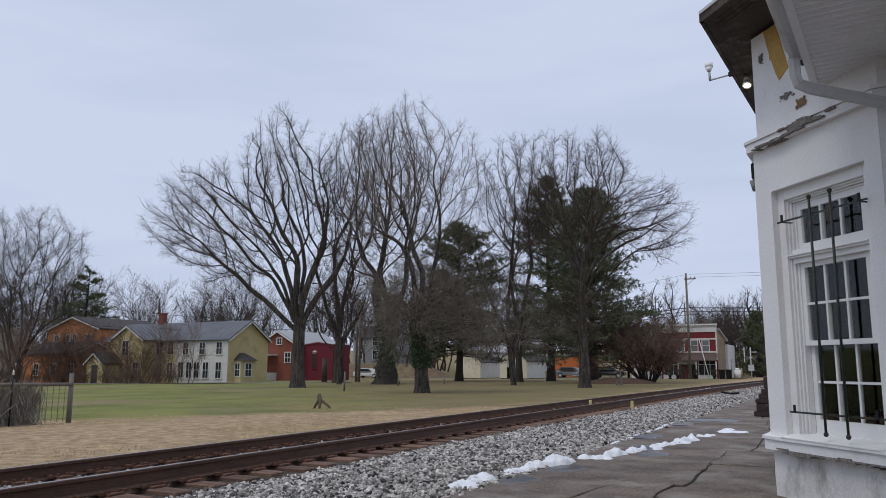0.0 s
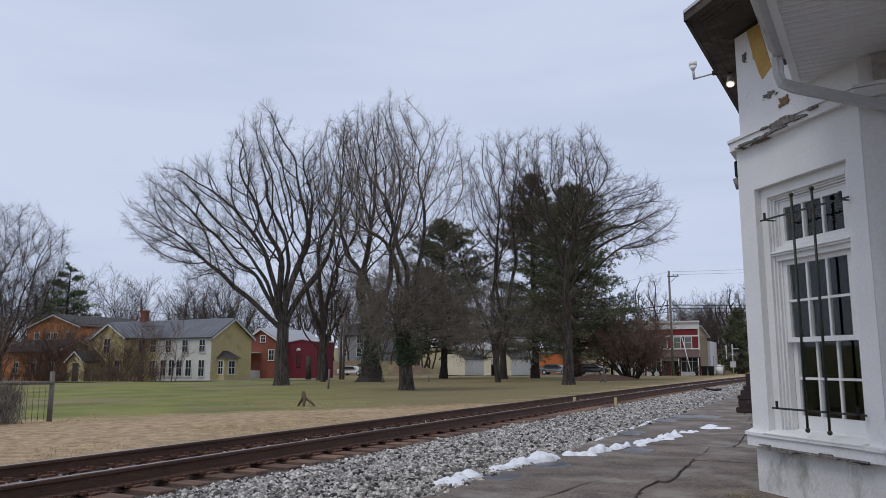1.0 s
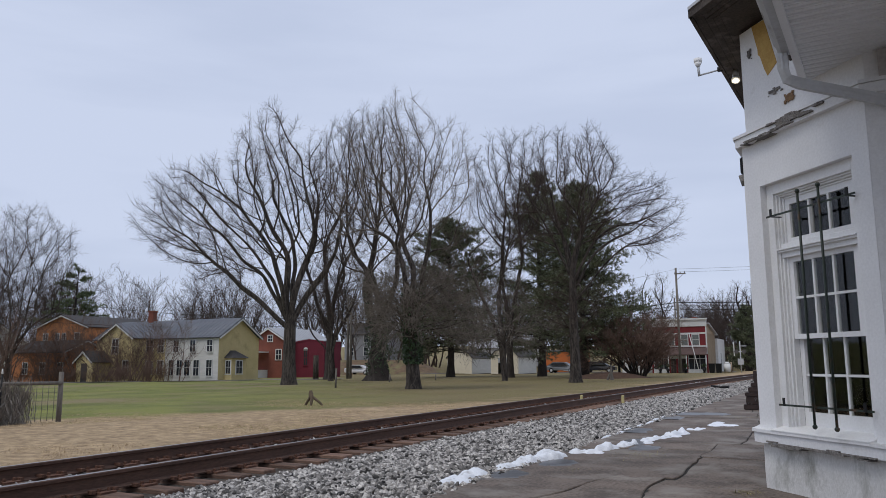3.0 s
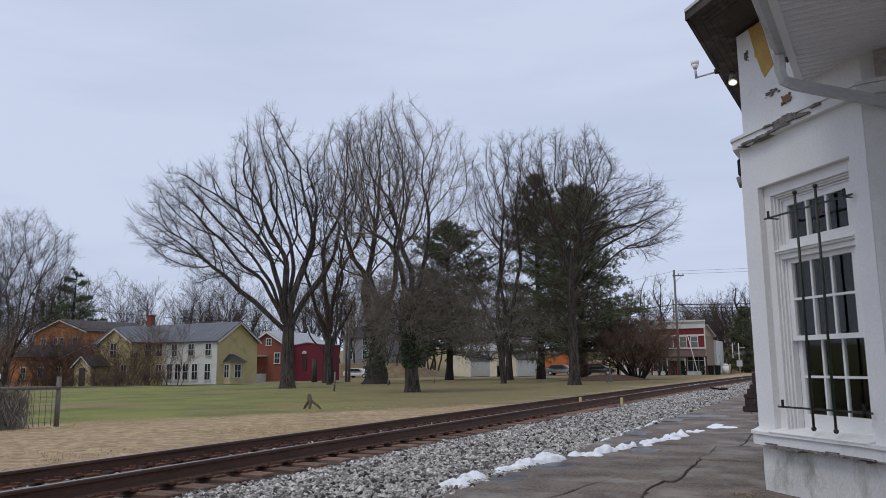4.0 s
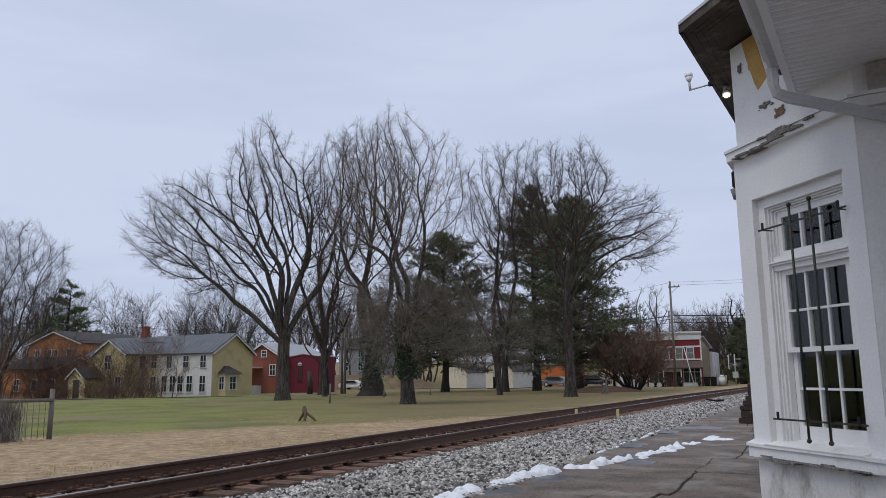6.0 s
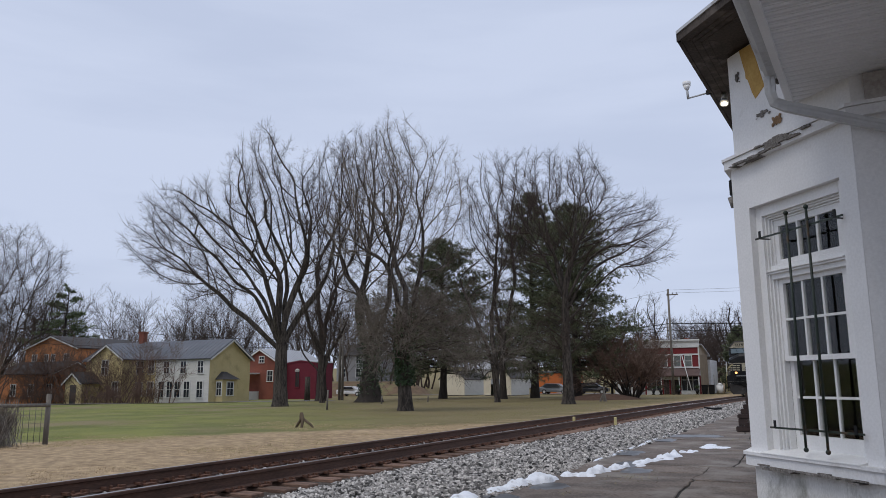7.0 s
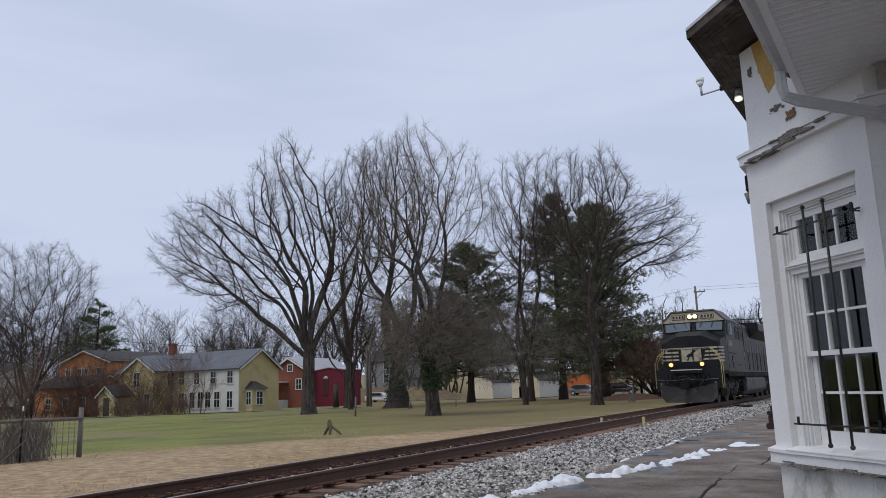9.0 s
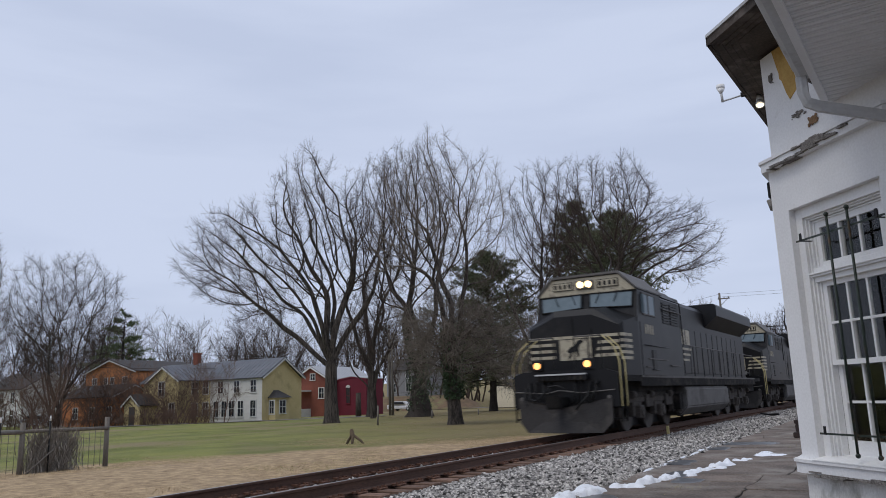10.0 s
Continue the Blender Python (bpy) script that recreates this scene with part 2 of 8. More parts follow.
def grass_mat():
    m = mat("winter_lawn", (0.250, 0.256, 0.066), (0.138, 0.158, 0.040), 0.95, 0.35, 34, 1.0, dist=0.06, spread=0.26, stain=(0.25, 0.205, 0.105), stain_scale=0.16, stain_amount=0.32)
    n, l = m.node_tree.nodes, m.node_tree.links
    b = n["Principled BSDF"]
    old = b.inputs["Base Color"].links[0].from_socket
    # straw-coloured strip along the line, ragged at its edge
    co = n.new("ShaderNodeTexCoord")
    sx = n.new("ShaderNodeSeparateXYZ")
    l.new(co.outputs["Object"], sx.inputs[0])
    no = n.new("ShaderNodeTexNoise")
    no.inputs["Scale"].default_value, no.inputs["Detail"].default_value = 0.5, 7
    l.new(co.outputs["Object"], no.inputs["Vector"])
    nm = n.new("ShaderNodeMath")
    nm.operation, nm.inputs[1].default_value = "MULTIPLY", 6.0
    l.new(no.outputs["Fac"], nm.inputs[0])
    back = n.new("ShaderNodeMath")
    back.operation, back.inputs[0].default_value = "SUBTRACT", 25.0
    l.new(sx.outputs["Y"], back.inputs[1])
    near = n.new("ShaderNodeMath")
    near.operation, near.inputs[1].default_value = "MAXIMUM", 0.0
    l.new(back.outputs[0], near.inputs[0])
    slope = n.new("ShaderNodeMath")
    slope.operation, slope.inputs[1].default_value, slope.inputs[2].default_value = "MULTIPLY_ADD", 0.72, 6.5
    l.new(near.outputs[0], slope.inputs[0])
    ad = n.new("ShaderNodeMath")
    ad.operation = "ADD"
    l.new(sx.outputs["X"], ad.inputs[0])
    l.new(nm.outputs[0], ad.inputs[1])
    ad2 = n.new("ShaderNodeMath")
    ad2.operation = "ADD"
    l.new(ad.outputs[0], ad2.inputs[0])
    l.new(slope.outputs[0], ad2.inputs[1])
    mr = n.new("ShaderNodeMapRange")
    mr.inputs["From Min"].default_value, mr.inputs["From Max"].default_value = -0.8, 1.2
    l.new(ad2.outputs[0], mr.inputs["Value"])
    fine = n.new("ShaderNodeTexNoise")
    fine.inputs["Scale"].default_value, fine.inputs["Detail"].default_value = 6, 8
    l.new(co.outputs["Object"], fine.inputs["Vector"])
    straw = n.new("ShaderNodeMix")
    straw.data_type = "RGBA"
    straw.inputs["A"].default_value, straw.inputs["B"].default_value = (0.58, 0.425, 0.25, 1), (0.22, 0.15, 0.086, 1)
    patch = n.new("ShaderNodeTexNoise")
    patch.inputs["Scale"].default_value, patch.inputs["Detail"].default_value = 4.5, 9
    patch.inputs["Roughness"].default_value = 0.72
    l.new(co.outputs["Object"], patch.inputs["Vector"])
    worn = n.new("ShaderNodeMapRange")
    worn.inputs["From Min"].default_value, worn.inputs["From Max"].default_value = 0.36, 0.66
    l.new(patch.outputs["Fac"], worn.inputs["Value"])
    l.new(worn.outputs["Result"], straw.inputs["Factor"])
    mx = n.new("ShaderNodeMix")
    mx.data_type = "RGBA"
    l.new(mr.outputs["Result"], mx.inputs["Factor"])
    # thin brown turf and leaf litter among the trees
    lean = n.new("ShaderNodeMath")
    lean.operation, lean.inputs[1].default_value = "MULTIPLY_ADD", 0.75
    l.new(sx.outputs["Y"], lean.inputs[0])
    l.new(ad.outputs[0], lean.inputs[2])
    turf = n.new("ShaderNodeMapRange")
    turf.inputs["From Min"].default_value, turf.inputs["From Max"].default_value, turf.inputs["To Max"].default_value = -3.0, 10.0, 0.85
    l.new(lean.outputs[0], turf.inputs["Value"])
    litter = n.new("ShaderNodeMix")
    litter.data_type = "RGBA"
    litter.inputs["A"].default_value, litter.inputs["B"].default_value = (0.27, 0.205, 0.10, 1), (0.15, 0.115, 0.055, 1)
    l.new(fine.outputs["Fac"], litter.inputs["Factor"])
    brown = n.new("ShaderNodeMix")
    brown.data_type = "RGBA"
    l.new(turf.outputs["Result"], brown.inputs["Factor"])
    l.new(old, brown.inputs["A"])
    l.new(litter.outputs["Result"], brown.inputs["B"])
    l.new(brown.outputs["Result"], mx.inputs["A"])
    l.new(straw.outputs["Result"], mx.inputs["B"])
    l.new(mx.outputs["Result"], b.inputs["Base Color"])
    return m


M["grass"] = grass_mat()
M["asphalt"] = mat("asphalt", (0.10, 0.10, 0.105), (0.07, 0.07, 0.072), 0.9, 1, 40, 0.3)


# ---- mesh helpers ----
def empty(name, m=None):
    ob = new(name)
    if m is not None:
        ob.matrix_world = m
    return ob


def finish(name, bm, material, parent=None, label=""):
    """One mesh object out of a bmesh."""
    me = bpy.data.meshes.new(name)
    bm.normal_update()
    bm.to_mesh(me)
    bm.free()
    for one in (material if isinstance(material, (list, tuple)) else [material]):
        me.materials.append(one)
    ob = new(name, me)
    ob.parent = parent
    if label:
        tagged(ob, label)
    return ob


part = finish


def pydata(name, verts, faces, material, parent=None, label="", smooth=False, mats=None):
    me = bpy.data.meshes.new(name)
    me.from_pydata(verts, [], faces)
    for one in (material if isinstance(material, (list, tuple)) else [material]):
        me.materials.append(one)
    if mats is not None:
        me.polygons.foreach_set("material_index", mats)
    if smooth:
        me.polygons.foreach_set("use_smooth", [True] * len(me.polygons))
    me.update()
    ob = new(name, me)
    ob.parent = parent
    if label:
        tagged(ob, label)
    return ob


def box(bm, x0, x1, y0, y1, z0, z1, m=None, mi=0):
    """Adds a box."""
    vs = [bm.verts.new((x, y, z)) for x, y, z in ((x0, y0, z0), (x1, y0, z0), (x1, y1, z0), (x0, y1, z0), (x0, y0, z1), (x1, y0, z1), (x1, y1, z1), (x0, y1, z1))]
    if m is not None:
        for v in vs:
            v.co = m @ v.co
    fs = [bm.faces.new([vs[i] for i in q]) for q in ((3, 2, 1, 0), (4, 5, 6, 7), (0, 1, 5, 4), (1, 2, 6, 5), (2, 3, 7, 6), (3, 0, 4, 7))]
    for fc in fs:
        fc.material_index = mi
    return vs


def prism(bm, profile, y0, y1, m=None, mi=0, axis="y"):
    """Extrudes an (a, b) outline between y0 and y1; a, b are x, z (axis y), y, z (axis x) or x, y (axis z)."""
    def at(a, b, c):
        v = Vector((a, c, b)) if axis == "y" else (Vector((c, a, b)) if axis == "x" else Vector((a, b, c)))
        return m @ v if m is not None else v
    lo = [bm.verts.new(at(a, b, y0)) for a, b in profile]
    hi = [bm.verts.new(at(a, b, y1)) for a, b in profile]
    n = len(profile)
    out = [bm.faces.new(lo), bm.faces.new(hi[::-1])]
    for i in range(n):
        out.append(bm.faces.new((lo[i], hi[i], hi[(i + 1) % n], lo[(i + 1) % n])))
    for fc in out:
        fc.material_index = mi
    bmesh.ops.recalc_face_normals(bm, faces=out)


def rod(bm, a, b, r, n=8, r2=None, mi=0):
    """A round bar from a to b."""
    a, b = Vector(a), Vector(b)
    d = (b - a).normalized()
    u = d.orthogonal().normalized()
    w = d.cross(u)
    r2 = r if r2 is None else r2
    ra = [bm.verts.new(a + (u * math.cos(k) + w * math.sin(k)) * r) for k in [2 * math.pi * i / n for i in range(n)]]
    rb = [bm.verts.new(b + (u * math.cos(k) + w * math.sin(k)) * r2) for k in [2 * math.pi * i / n for i in range(n)]]
    fs = [bm.faces.new(ra[::-1]), bm.faces.new(rb)]
    for i in range(n):
        fc = bm.faces.new((ra[i], ra[(i + 1) % n], rb[(i + 1) % n], rb[i]))
        fc.smooth = True
        fs.append(fc)
    for fc in fs:
        fc.material_index = mi


def bevel(bm, w, seg=2):
    bmesh.ops.bevel(bm, geom=bm.edges[:], offset=w, segments=seg, affect="EDGES", clamp_overlap=True)


def pipe(name, points, r, material, parent=None, label="", n=8):
    """A bent tube through the points."""
    vs, fs = tube([Vector(p) for p in points], [r] * len(points), n)
    return pydata(name, vs, fs, material, parent, label, smooth=True)


def tube(pts, radii, n):
    vs, fs = [], []
    up = Vector((0.31, 0.17, 0.93))
    for i, p in enumerate(pts):
        d = (pts[min(i + 1, len(pts) - 1)] - pts[max(i - 1, 0)])
        u = d.cross(up)
        if u.length < 1e-6:
            u = d.cross(Vector((1, 0, 0)))
        u.normalize()
        w = d.cross(u).normalized()
        for k in range(n):
            a = 2 * math.pi * k / n
            vs.append(p + (u * math.cos(a) + w * math.sin(a)) * radii[i])
    for i in range(len(pts) - 1):
        for k in range(n):
            a, b = i * n + k, i * n + (k + 1) % n
            fs.append((a, b, b + n, a + n))
    return vs, fs


def loft(bm, sections, mi=0):
    """Joins closed outlines, each a list of points of equal count, into one body."""
    rings = [[bm.verts.new(p) for p in s] for s in sections]
    n = len(rings[0])
    fs = [bm.faces.new(rings[0]), bm.faces.new(rings[-1][::-1])]
    for a, c in zip(rings, rings[1:]):
        for i in range(n):
            j = (i + 1) % n
            fs.append(bm.faces.new((a[i], a[j], c[j], c[i])))
    for f in fs:
        f.material_index = mi
    bmesh.ops.recalc_face_normals(bm, faces=fs)

# ---- the ground, the line and the platform ----
RAIL_Z = 0.115


def line_x(y):
    """x of the line's centre at y: a wide curve."""
    return -7.43 + 0.00045 * y * y


def line_dir(y):
    return math.degrees(math.atan2(-0.0009 * y, 1.0))


def ground_z(x, y):
    u = max(0.0, -x - 9.0)
    z = -0.12 - 0.009 * u
    z = max(z, -0.75)
    if x > -9:
        z = -0.14
    # bank beyond the line's far end and the slope behind the village
    far = max(0.0, math.hypot(x, y) - 125.0)
    return z + min(far * 0.045, 9.0) * (1 if x < -12 else 0.3)


def build_ground():
    xs = sorted(set([-900, -500, -300, -220] + list(np.arange(-180, -40, 5.0)) + list(np.arange(-40, -5, 1.25)) + [-5, -3, 0, 5, 12, 30, 80, 200, 500, 900]))
    ys = sorted(set([-900, -400, -150, -60, -25] + list(np.arange(-10, 60, 1.5)) + list(np.arange(60, 190, 5.0)) + [220, 300, 500, 900]))
    vs = [(x, y, ground_z(x, y) + (noise.noise((x * 0.25, y * 0.25, 0)) * 0.05 if -80 < x < -10 and y < 80 else 0)) for y in ys for x in xs]
    nx = len(xs)
    fs = [(j * nx + i, j * nx + i + 1, (j + 1) * nx + i + 1, (j + 1) * nx + i) for j in range(len(ys) - 1) for i in range(nx - 1)]
    g = pydata("ground", vs, fs, M["grass"], smooth=True)
    tagged(g, "short winter lawn, green and straw-brown, beside the railway", "ground", kind="structure")


build_ground()


def build_line():
    # ballast bed
    ys = [-30 + 1.0 * i for i in range(240)]
    prof = [(-2.6, -0.17), (-1.75, -0.14), (0.0, -0.13), (1.4, -0.135), (2.6, -0.09), (4.25, -0.035)]
    vs = []
    for y in ys:
        c = line_x(y)
        for a, z in prof:
            vs.append((c + a if a < 4 else -3.36 + 0.012 * y if y < 45 else c + a, y, z + 0.012 * noise.noise((a * 3, y * 3, 1))))
    n = len(prof)
    fs = [(j * n + i, j * n + i + 1, (j + 1) * n + i + 1, (j + 1) * n + i) for j in range(len(ys) - 1) for i in range(n - 1)]
    tagged(pydata("ballast_bed", vs, fs, M["ballast_bed"], smooth=True), "grey crushed stone bed under the railway", "ballast", kind="structure")
    # rails
    prof = [(-0.075, 0), (0.075, 0), (0.075, 0.012), (0.012, 0.032), (0.012, 0.135), (0.036, 0.145), (0.037, 0.172), (0.030, 0.181), (-0.030, 0.181), (-0.037, 0.172), (-0.036, 0.145), (-0.012, 0.135), (-0.012, 0.032), (-0.075, 0.012)]
    ys = [-30 + 2.5 * i for i in range(96)]
    for side, dz in ((-0.755, -0.030), (0.755, 0.0)):
        vs, fs, mi = [], [], []
        n = len(prof)
        for y in ys:
            c, d = line_x(y), -0.0009 * y
            for a, z in prof:
                vs.append((c + side + a, y + (side + a) * d, RAIL_Z + dz - 0.181 + z))
        for j in range(len(ys) - 1):
            for k in range(n):
                fs.append((j * n + k, j * n + (k + 1) % n, (j + 1) * n + (k + 1) % n, (j + 1) * n + k))
                mi.append(1 if k in (7, 8) else 0)
        tagged(pydata("rail", vs, fs, [M["rail_side"], M["rail_top"]], mats=mi), "rust-brown steel rail with a worn bright head", "rail", group="rails of the line", kind="structure")


build_line()


def build_platform():
    bm = bmesh.new()
    edge = [(-3.40 + 0.012 * y, y) for y in (-20, -10, 0, 10, 20, 30, 45, 60)]
    poly = edge + [(9, 60), (9, -20)]
    lo = [bm.verts.new((x, y, -0.45)) for x, y in poly]
    hi = [bm.verts.new((x, y, -0.012)) for x, y in poly]
    bm.faces.new(hi)
    for i in range(len(poly)):
        k = (i + 1) % len(poly)
        bm.faces.new((lo[i], lo[k], hi[k], hi[i]))
    bmesh.ops.recalc_face_normals(bm, faces=bm.faces[:])
    p = finish("platform", bm, M["joint"])
    tagged(p, "worn station platform of large cracked paving slabs", "platform", kind="structure")
    return p


platform = build_platform()

# ---- the station building ----
BAY = pose(-0.62, 8.01, 0, 0, 0, -4)
CHAMFER = pose(-0.62, 8.01, 0, 0, 0, -49)
SIDE = 1.124


def build_station():
    b = empty("station_building")
    tagged(b, "white stucco railway station with an angled window bay and peeling paint", "building")
    top = 4.56
    # angled wall with its window opening: a shallow outer recess, then the frame
    bm = bmesh.new()
    gx, gz = [0.0, 0.235, 1.41, 1.59], [0.55, 0.552, 2.89, 3.40]
    grid = {(a, c, d): bm.verts.new((gx[a], 0.0 if d == 0 else 0.30, gz[c])) for a in range(4) for c in range(4) for d in range(2)}
    for d in range(2):
        for a in range(3):
            for c in range(3):
                if (a, c) != (1, 1):
                    q = [grid[(a, c, d)], grid[(a + 1, c, d)], grid[(a + 1, c + 1, d)], grid[(a, c + 1, d)]]
                    bm.faces.new(q if d == 0 else q[::-1])
    for a, c in (((1, 1), (2, 1)), ((2, 1), (2, 2)), ((2, 2), (1, 2)), ((1, 2), (1, 1)), ((0, 0), (0, 3)), ((0, 3), (3, 3)), ((3, 3), (3, 0))):
        bm.faces.new([grid[(*a, 0)], grid[(*a, 1)], grid[(*c, 1)], grid[(*c, 0)]]) if a in ((1, 1), (2, 1), (2, 2), (1, 2)) else None
    bmesh.ops.recalc_face_normals(bm, faces=bm.faces[:])
    w = part("angled_wall", bm, M["plaster"], b)
    w.matrix_local = CHAMFER
    # front wall and side wall
    bm = bmesh.new()
    prism(bm, [(0, 0.002), (0.212, 0.215), (0.30, 3.4), (0, 3.4)], 0.55, 3.40, axis="z")
    w = part("front_wall", bm, M["plaster"], b)
    w.matrix_local = BAY
    bm = bmesh.new()
    prism(bm, [(SIDE + 0.002, -SIDE), (4.2, -SIDE), (4.2, -SIDE + 0.3), (SIDE + 0.215, -SIDE + 0.212)], 0.55, 3.40, axis="z")
    w = part("side_wall", bm, M["plaster"], b)
    w.matrix_local = BAY
    # the wall above the course is set back a little
    k = 0.045
    bm = bmesh.new()
    prism(bm, [(k, 3.4), (k, k * 0.414), (SIDE + k * 0.414, -SIDE + k), (4.2, -SIDE + k), (4.2, -0.8), (1.26, -0.8), (0.32, 0.14), (0.32, 3.4)], 3.405, top, axis="z")
    w = part("upper_wall", bm, M["plaster"], b)
    w.matrix_local = BAY
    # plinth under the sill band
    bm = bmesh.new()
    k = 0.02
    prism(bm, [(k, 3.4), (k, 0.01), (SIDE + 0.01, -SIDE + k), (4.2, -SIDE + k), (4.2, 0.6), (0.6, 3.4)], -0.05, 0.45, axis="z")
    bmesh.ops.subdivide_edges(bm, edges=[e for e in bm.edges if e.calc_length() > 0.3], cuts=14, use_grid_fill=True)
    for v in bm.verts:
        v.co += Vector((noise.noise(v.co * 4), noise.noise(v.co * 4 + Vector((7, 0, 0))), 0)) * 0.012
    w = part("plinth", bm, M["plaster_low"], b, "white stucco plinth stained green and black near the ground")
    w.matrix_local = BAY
    # sill band and upper string course follow the bay
    for name, z0, z1, out, seed in (("sill_band", 0.43, 0.552, 0.055, 1), ("string_course", 3.34, 3.455, 0.06, 5)):
        bm = bmesh.new()
        o = out
        c = o * 0.414
        prof = [(-o, 3.4), (-o, -c), (SIDE - c, -SIDE - o), (4.2, -SIDE - o), (4.2, -SIDE + 0.10), (SIDE + 0.12, -SIDE + 0.12), (0.12, 0.12), (0.12, 3.4)]
        prism(bm, prof, z0, z1 - 0.03, axis="z")
        o2 = out + 0.018
        c = o2 * 0.414
        prof = [(-o2, 3.4), (-o2, -c), (SIDE - c, -SIDE - o2), (4.2, -SIDE - o2), (4.2, -SIDE + 0.10), (SIDE + 0.12, -SIDE + 0.12), (0.12, 0.12), (0.12, 3.4)]
        prism(bm, prof, z1 - 0.028, z1, axis="z")
        bmesh.ops.subdivide_edges(bm, edges=[e for e in bm.edges if e.calc_length() > 0.4], cuts=22)
        for v in bm.verts:
            r = noise.noise(v.co * 5 + Vector((seed, 0, 0)))
            v.co.z += 0.008 * r
        w = part(name, bm, M["plaster"], b)
        w.matrix_local = BAY
    # broken stretches of the bands and peeled patches, each a thin ragged shell on the wall
    def ragged(name, s0, s1, z0, z1, out, material, seed, cells=26, keep=0.0, label=""):
        out = out - 0.045 if z0 > 3.5 else out
        bm = bmesh.new()
        nx = cells
        nz = max(3, int(cells * (z1 - z0) / (s1 - s0)))
        for i in range(nx):
            for j in range(nz):
                a, c = (i + 0.5) / nx, (j + 0.5) / nz
                edge = min(a, 1 - a, c * 0.9, (1 - c) * 0.9)
                if edge * 2.2 + 0.75 * noise.noise((a * 5 + seed, c * 5, seed)) + keep > 0.22:
                    x0, x1 = s0 + (s1 - s0) * i / nx, s0 + (s1 - s0) * (i + 1) / nx
                    y0, y1 = z0 + (z1 - z0) * j / nz, z0 + (z1 - z0) * (j + 1) / nz
                    d = out + (0.012 if out > 0.002 else 0.001) * abs(noise.noise((x0 * 20, y0 * 20, seed)))
                    box(bm, x0, x1 + 0.001, -d, 0.03, y0, y1 + 0.001)
        if not bm.faces:
            bm.free()
            return
        o = part(name, bm, material, b, label)
        o.matrix_local = CHAMFER
    ragged("broken_course", 0.30, 1.30, 3.32, 3.47, 0.082, M["bare_mortar"], 3.1, 130, -0.36, "crumbling mortar where the course has broken")
    ragged("broken_course", 0.02, 0.60, 3.325, 3.37, 0.084, M["bare_mortar"], 8.1, 90, -0.28, "crumbling mortar where the course has broken")
    ragged("sill_crack", 0.03, 1.5, 0.405, 0.452, 0.074, M["bare_mortar"], 5.7, 150, -0.27, "dark crack under the sill band")
    ragged("peeled_mark", 0.36, 0.62, 3.74, 3.82, 0.004, M["bare_mortar"], 1.9, 70, -0.33, "flaking paint")
    ragged("peeled_mark", 0.62, 0.76, 3.60, 3.70, 0.006, M["ochre_brown"], 4.4, 34, -0.08, "flaking paint over ochre plaster")
    ragged("peeled_mark", 0.12, 0.20, 4.22, 4.36, 0.003, M["bare_mortar"], 9.2, 30, -0.30, "flaking paint")
    bm = bmesh.new()
    prism(bm, [(0.22, 4.56), (0.41, 4.55), (0.55, 4.05), (0.41, 3.97), (0.37, 4.05), (0.32, 4.20), (0.29, 4.23), (0.29, 4.29), (0.27, 4.36)], 0.039, 0.06)
    o = part("peeled_patch", bm, M["ochre_plaster"], b, "ochre plaster where white paint has peeled")
    o.matrix_local = CHAMFER
    # upper roof over the bay: timber eave, metal edge, slope
    eave = [(-0.30, 4.2), (-0.30, -0.60), (0.64, -1.53), (4.4, -1.66), (4.4, 4.2)]
    bm = bmesh.new()
    prism(bm, eave, 4.60, 4.64, axis="z")
    o = part("eave_soffit", bm, M["dark_wood"], b, "stained dark boarded soffit")
    o.matrix_local = BAY
    bm = bmesh.new()
    for i in range(len(eave) - 3):
        (ax, ay), (bx, by) = eave[i], eave[i + 1]
        d = Vector((bx - ax, by - ay, 0))
        m = Matrix.Translation((ax, ay, 0)) @ Matrix.Rotation(math.atan2(d.y, d.x), 4, "Z")
        box(bm, -0.02, d.length + 0.02, -0.025, 0.012, 4.585, 4.662, m)
        for q in range(1, 4):
            box(bm, 0, d.length, 0.07 * q + 0.03, 0.07 * q + 0.036, 4.594, 4.602, m)
    o = part("eave_fascia", bm, M["dark_wood"], b)
    o.matrix_local = BAY
    bm = bmesh.new()
    out = [(-0.33, 4.2), (-0.33, -0.625), (0.62, -1.575), (4.4, -1.70), (4.4, 4.2)]
    lo = [bm.verts.new((x, y, 4.664)) for x, y in out]
    hi = [bm.verts.new((x, y, 4.695)) for x, y in out]
    up = [bm.verts.new((2.2 + (x - 2.2) * 0.3, 1.6 + (y - 1.6) * 0.3, 6.1)) for x, y in out]
    bm.faces.new(lo[::-1])
    bm.faces.new(up)
    for i in range(5):
        j = (i + 1) % 5
        bm.faces.new((lo[i], lo[j], hi[j], hi[i]))
        bm.faces.new((hi[i], hi[j], up[j], up[i]))
    bmesh.ops.recalc_face_normals(bm, faces=bm.faces[:])
    o = part("bay_roof", bm, M["gutter_metal"], b, "grey metal roof edge")
    o.matrix_local = BAY
    # low main roof: slatted soffit, fascia, roof slope
    y = -0.60
    while y > -14:
        bm = bmesh.new()
        prism(bm, [(y, 3.745), (y, 3.715), (y - 0.018, 3.715), (y - 0.026, 3.727), (y - 0.042, 3.727), (y - 0.05, 3.715), (y - 0.092, 3.715), (y - 0.098, 3.745)], 0.68, 3.6, axis="x")
        o = part("soffit_panel", bm, M["white_vinyl"], b)
        o.matrix_local = BAY
        y -= 0.102
    bm = bmesh.new()
    prism(bm, [(0.63, 3.70), (0.69, 3.70), (0.69, 3.95), (0.63, 3.95)], -14, -0.70)
    o = part("fascia", bm, M["white_vinyl"], b)
    o.matrix_local = BAY
    bm = bmesh.new()
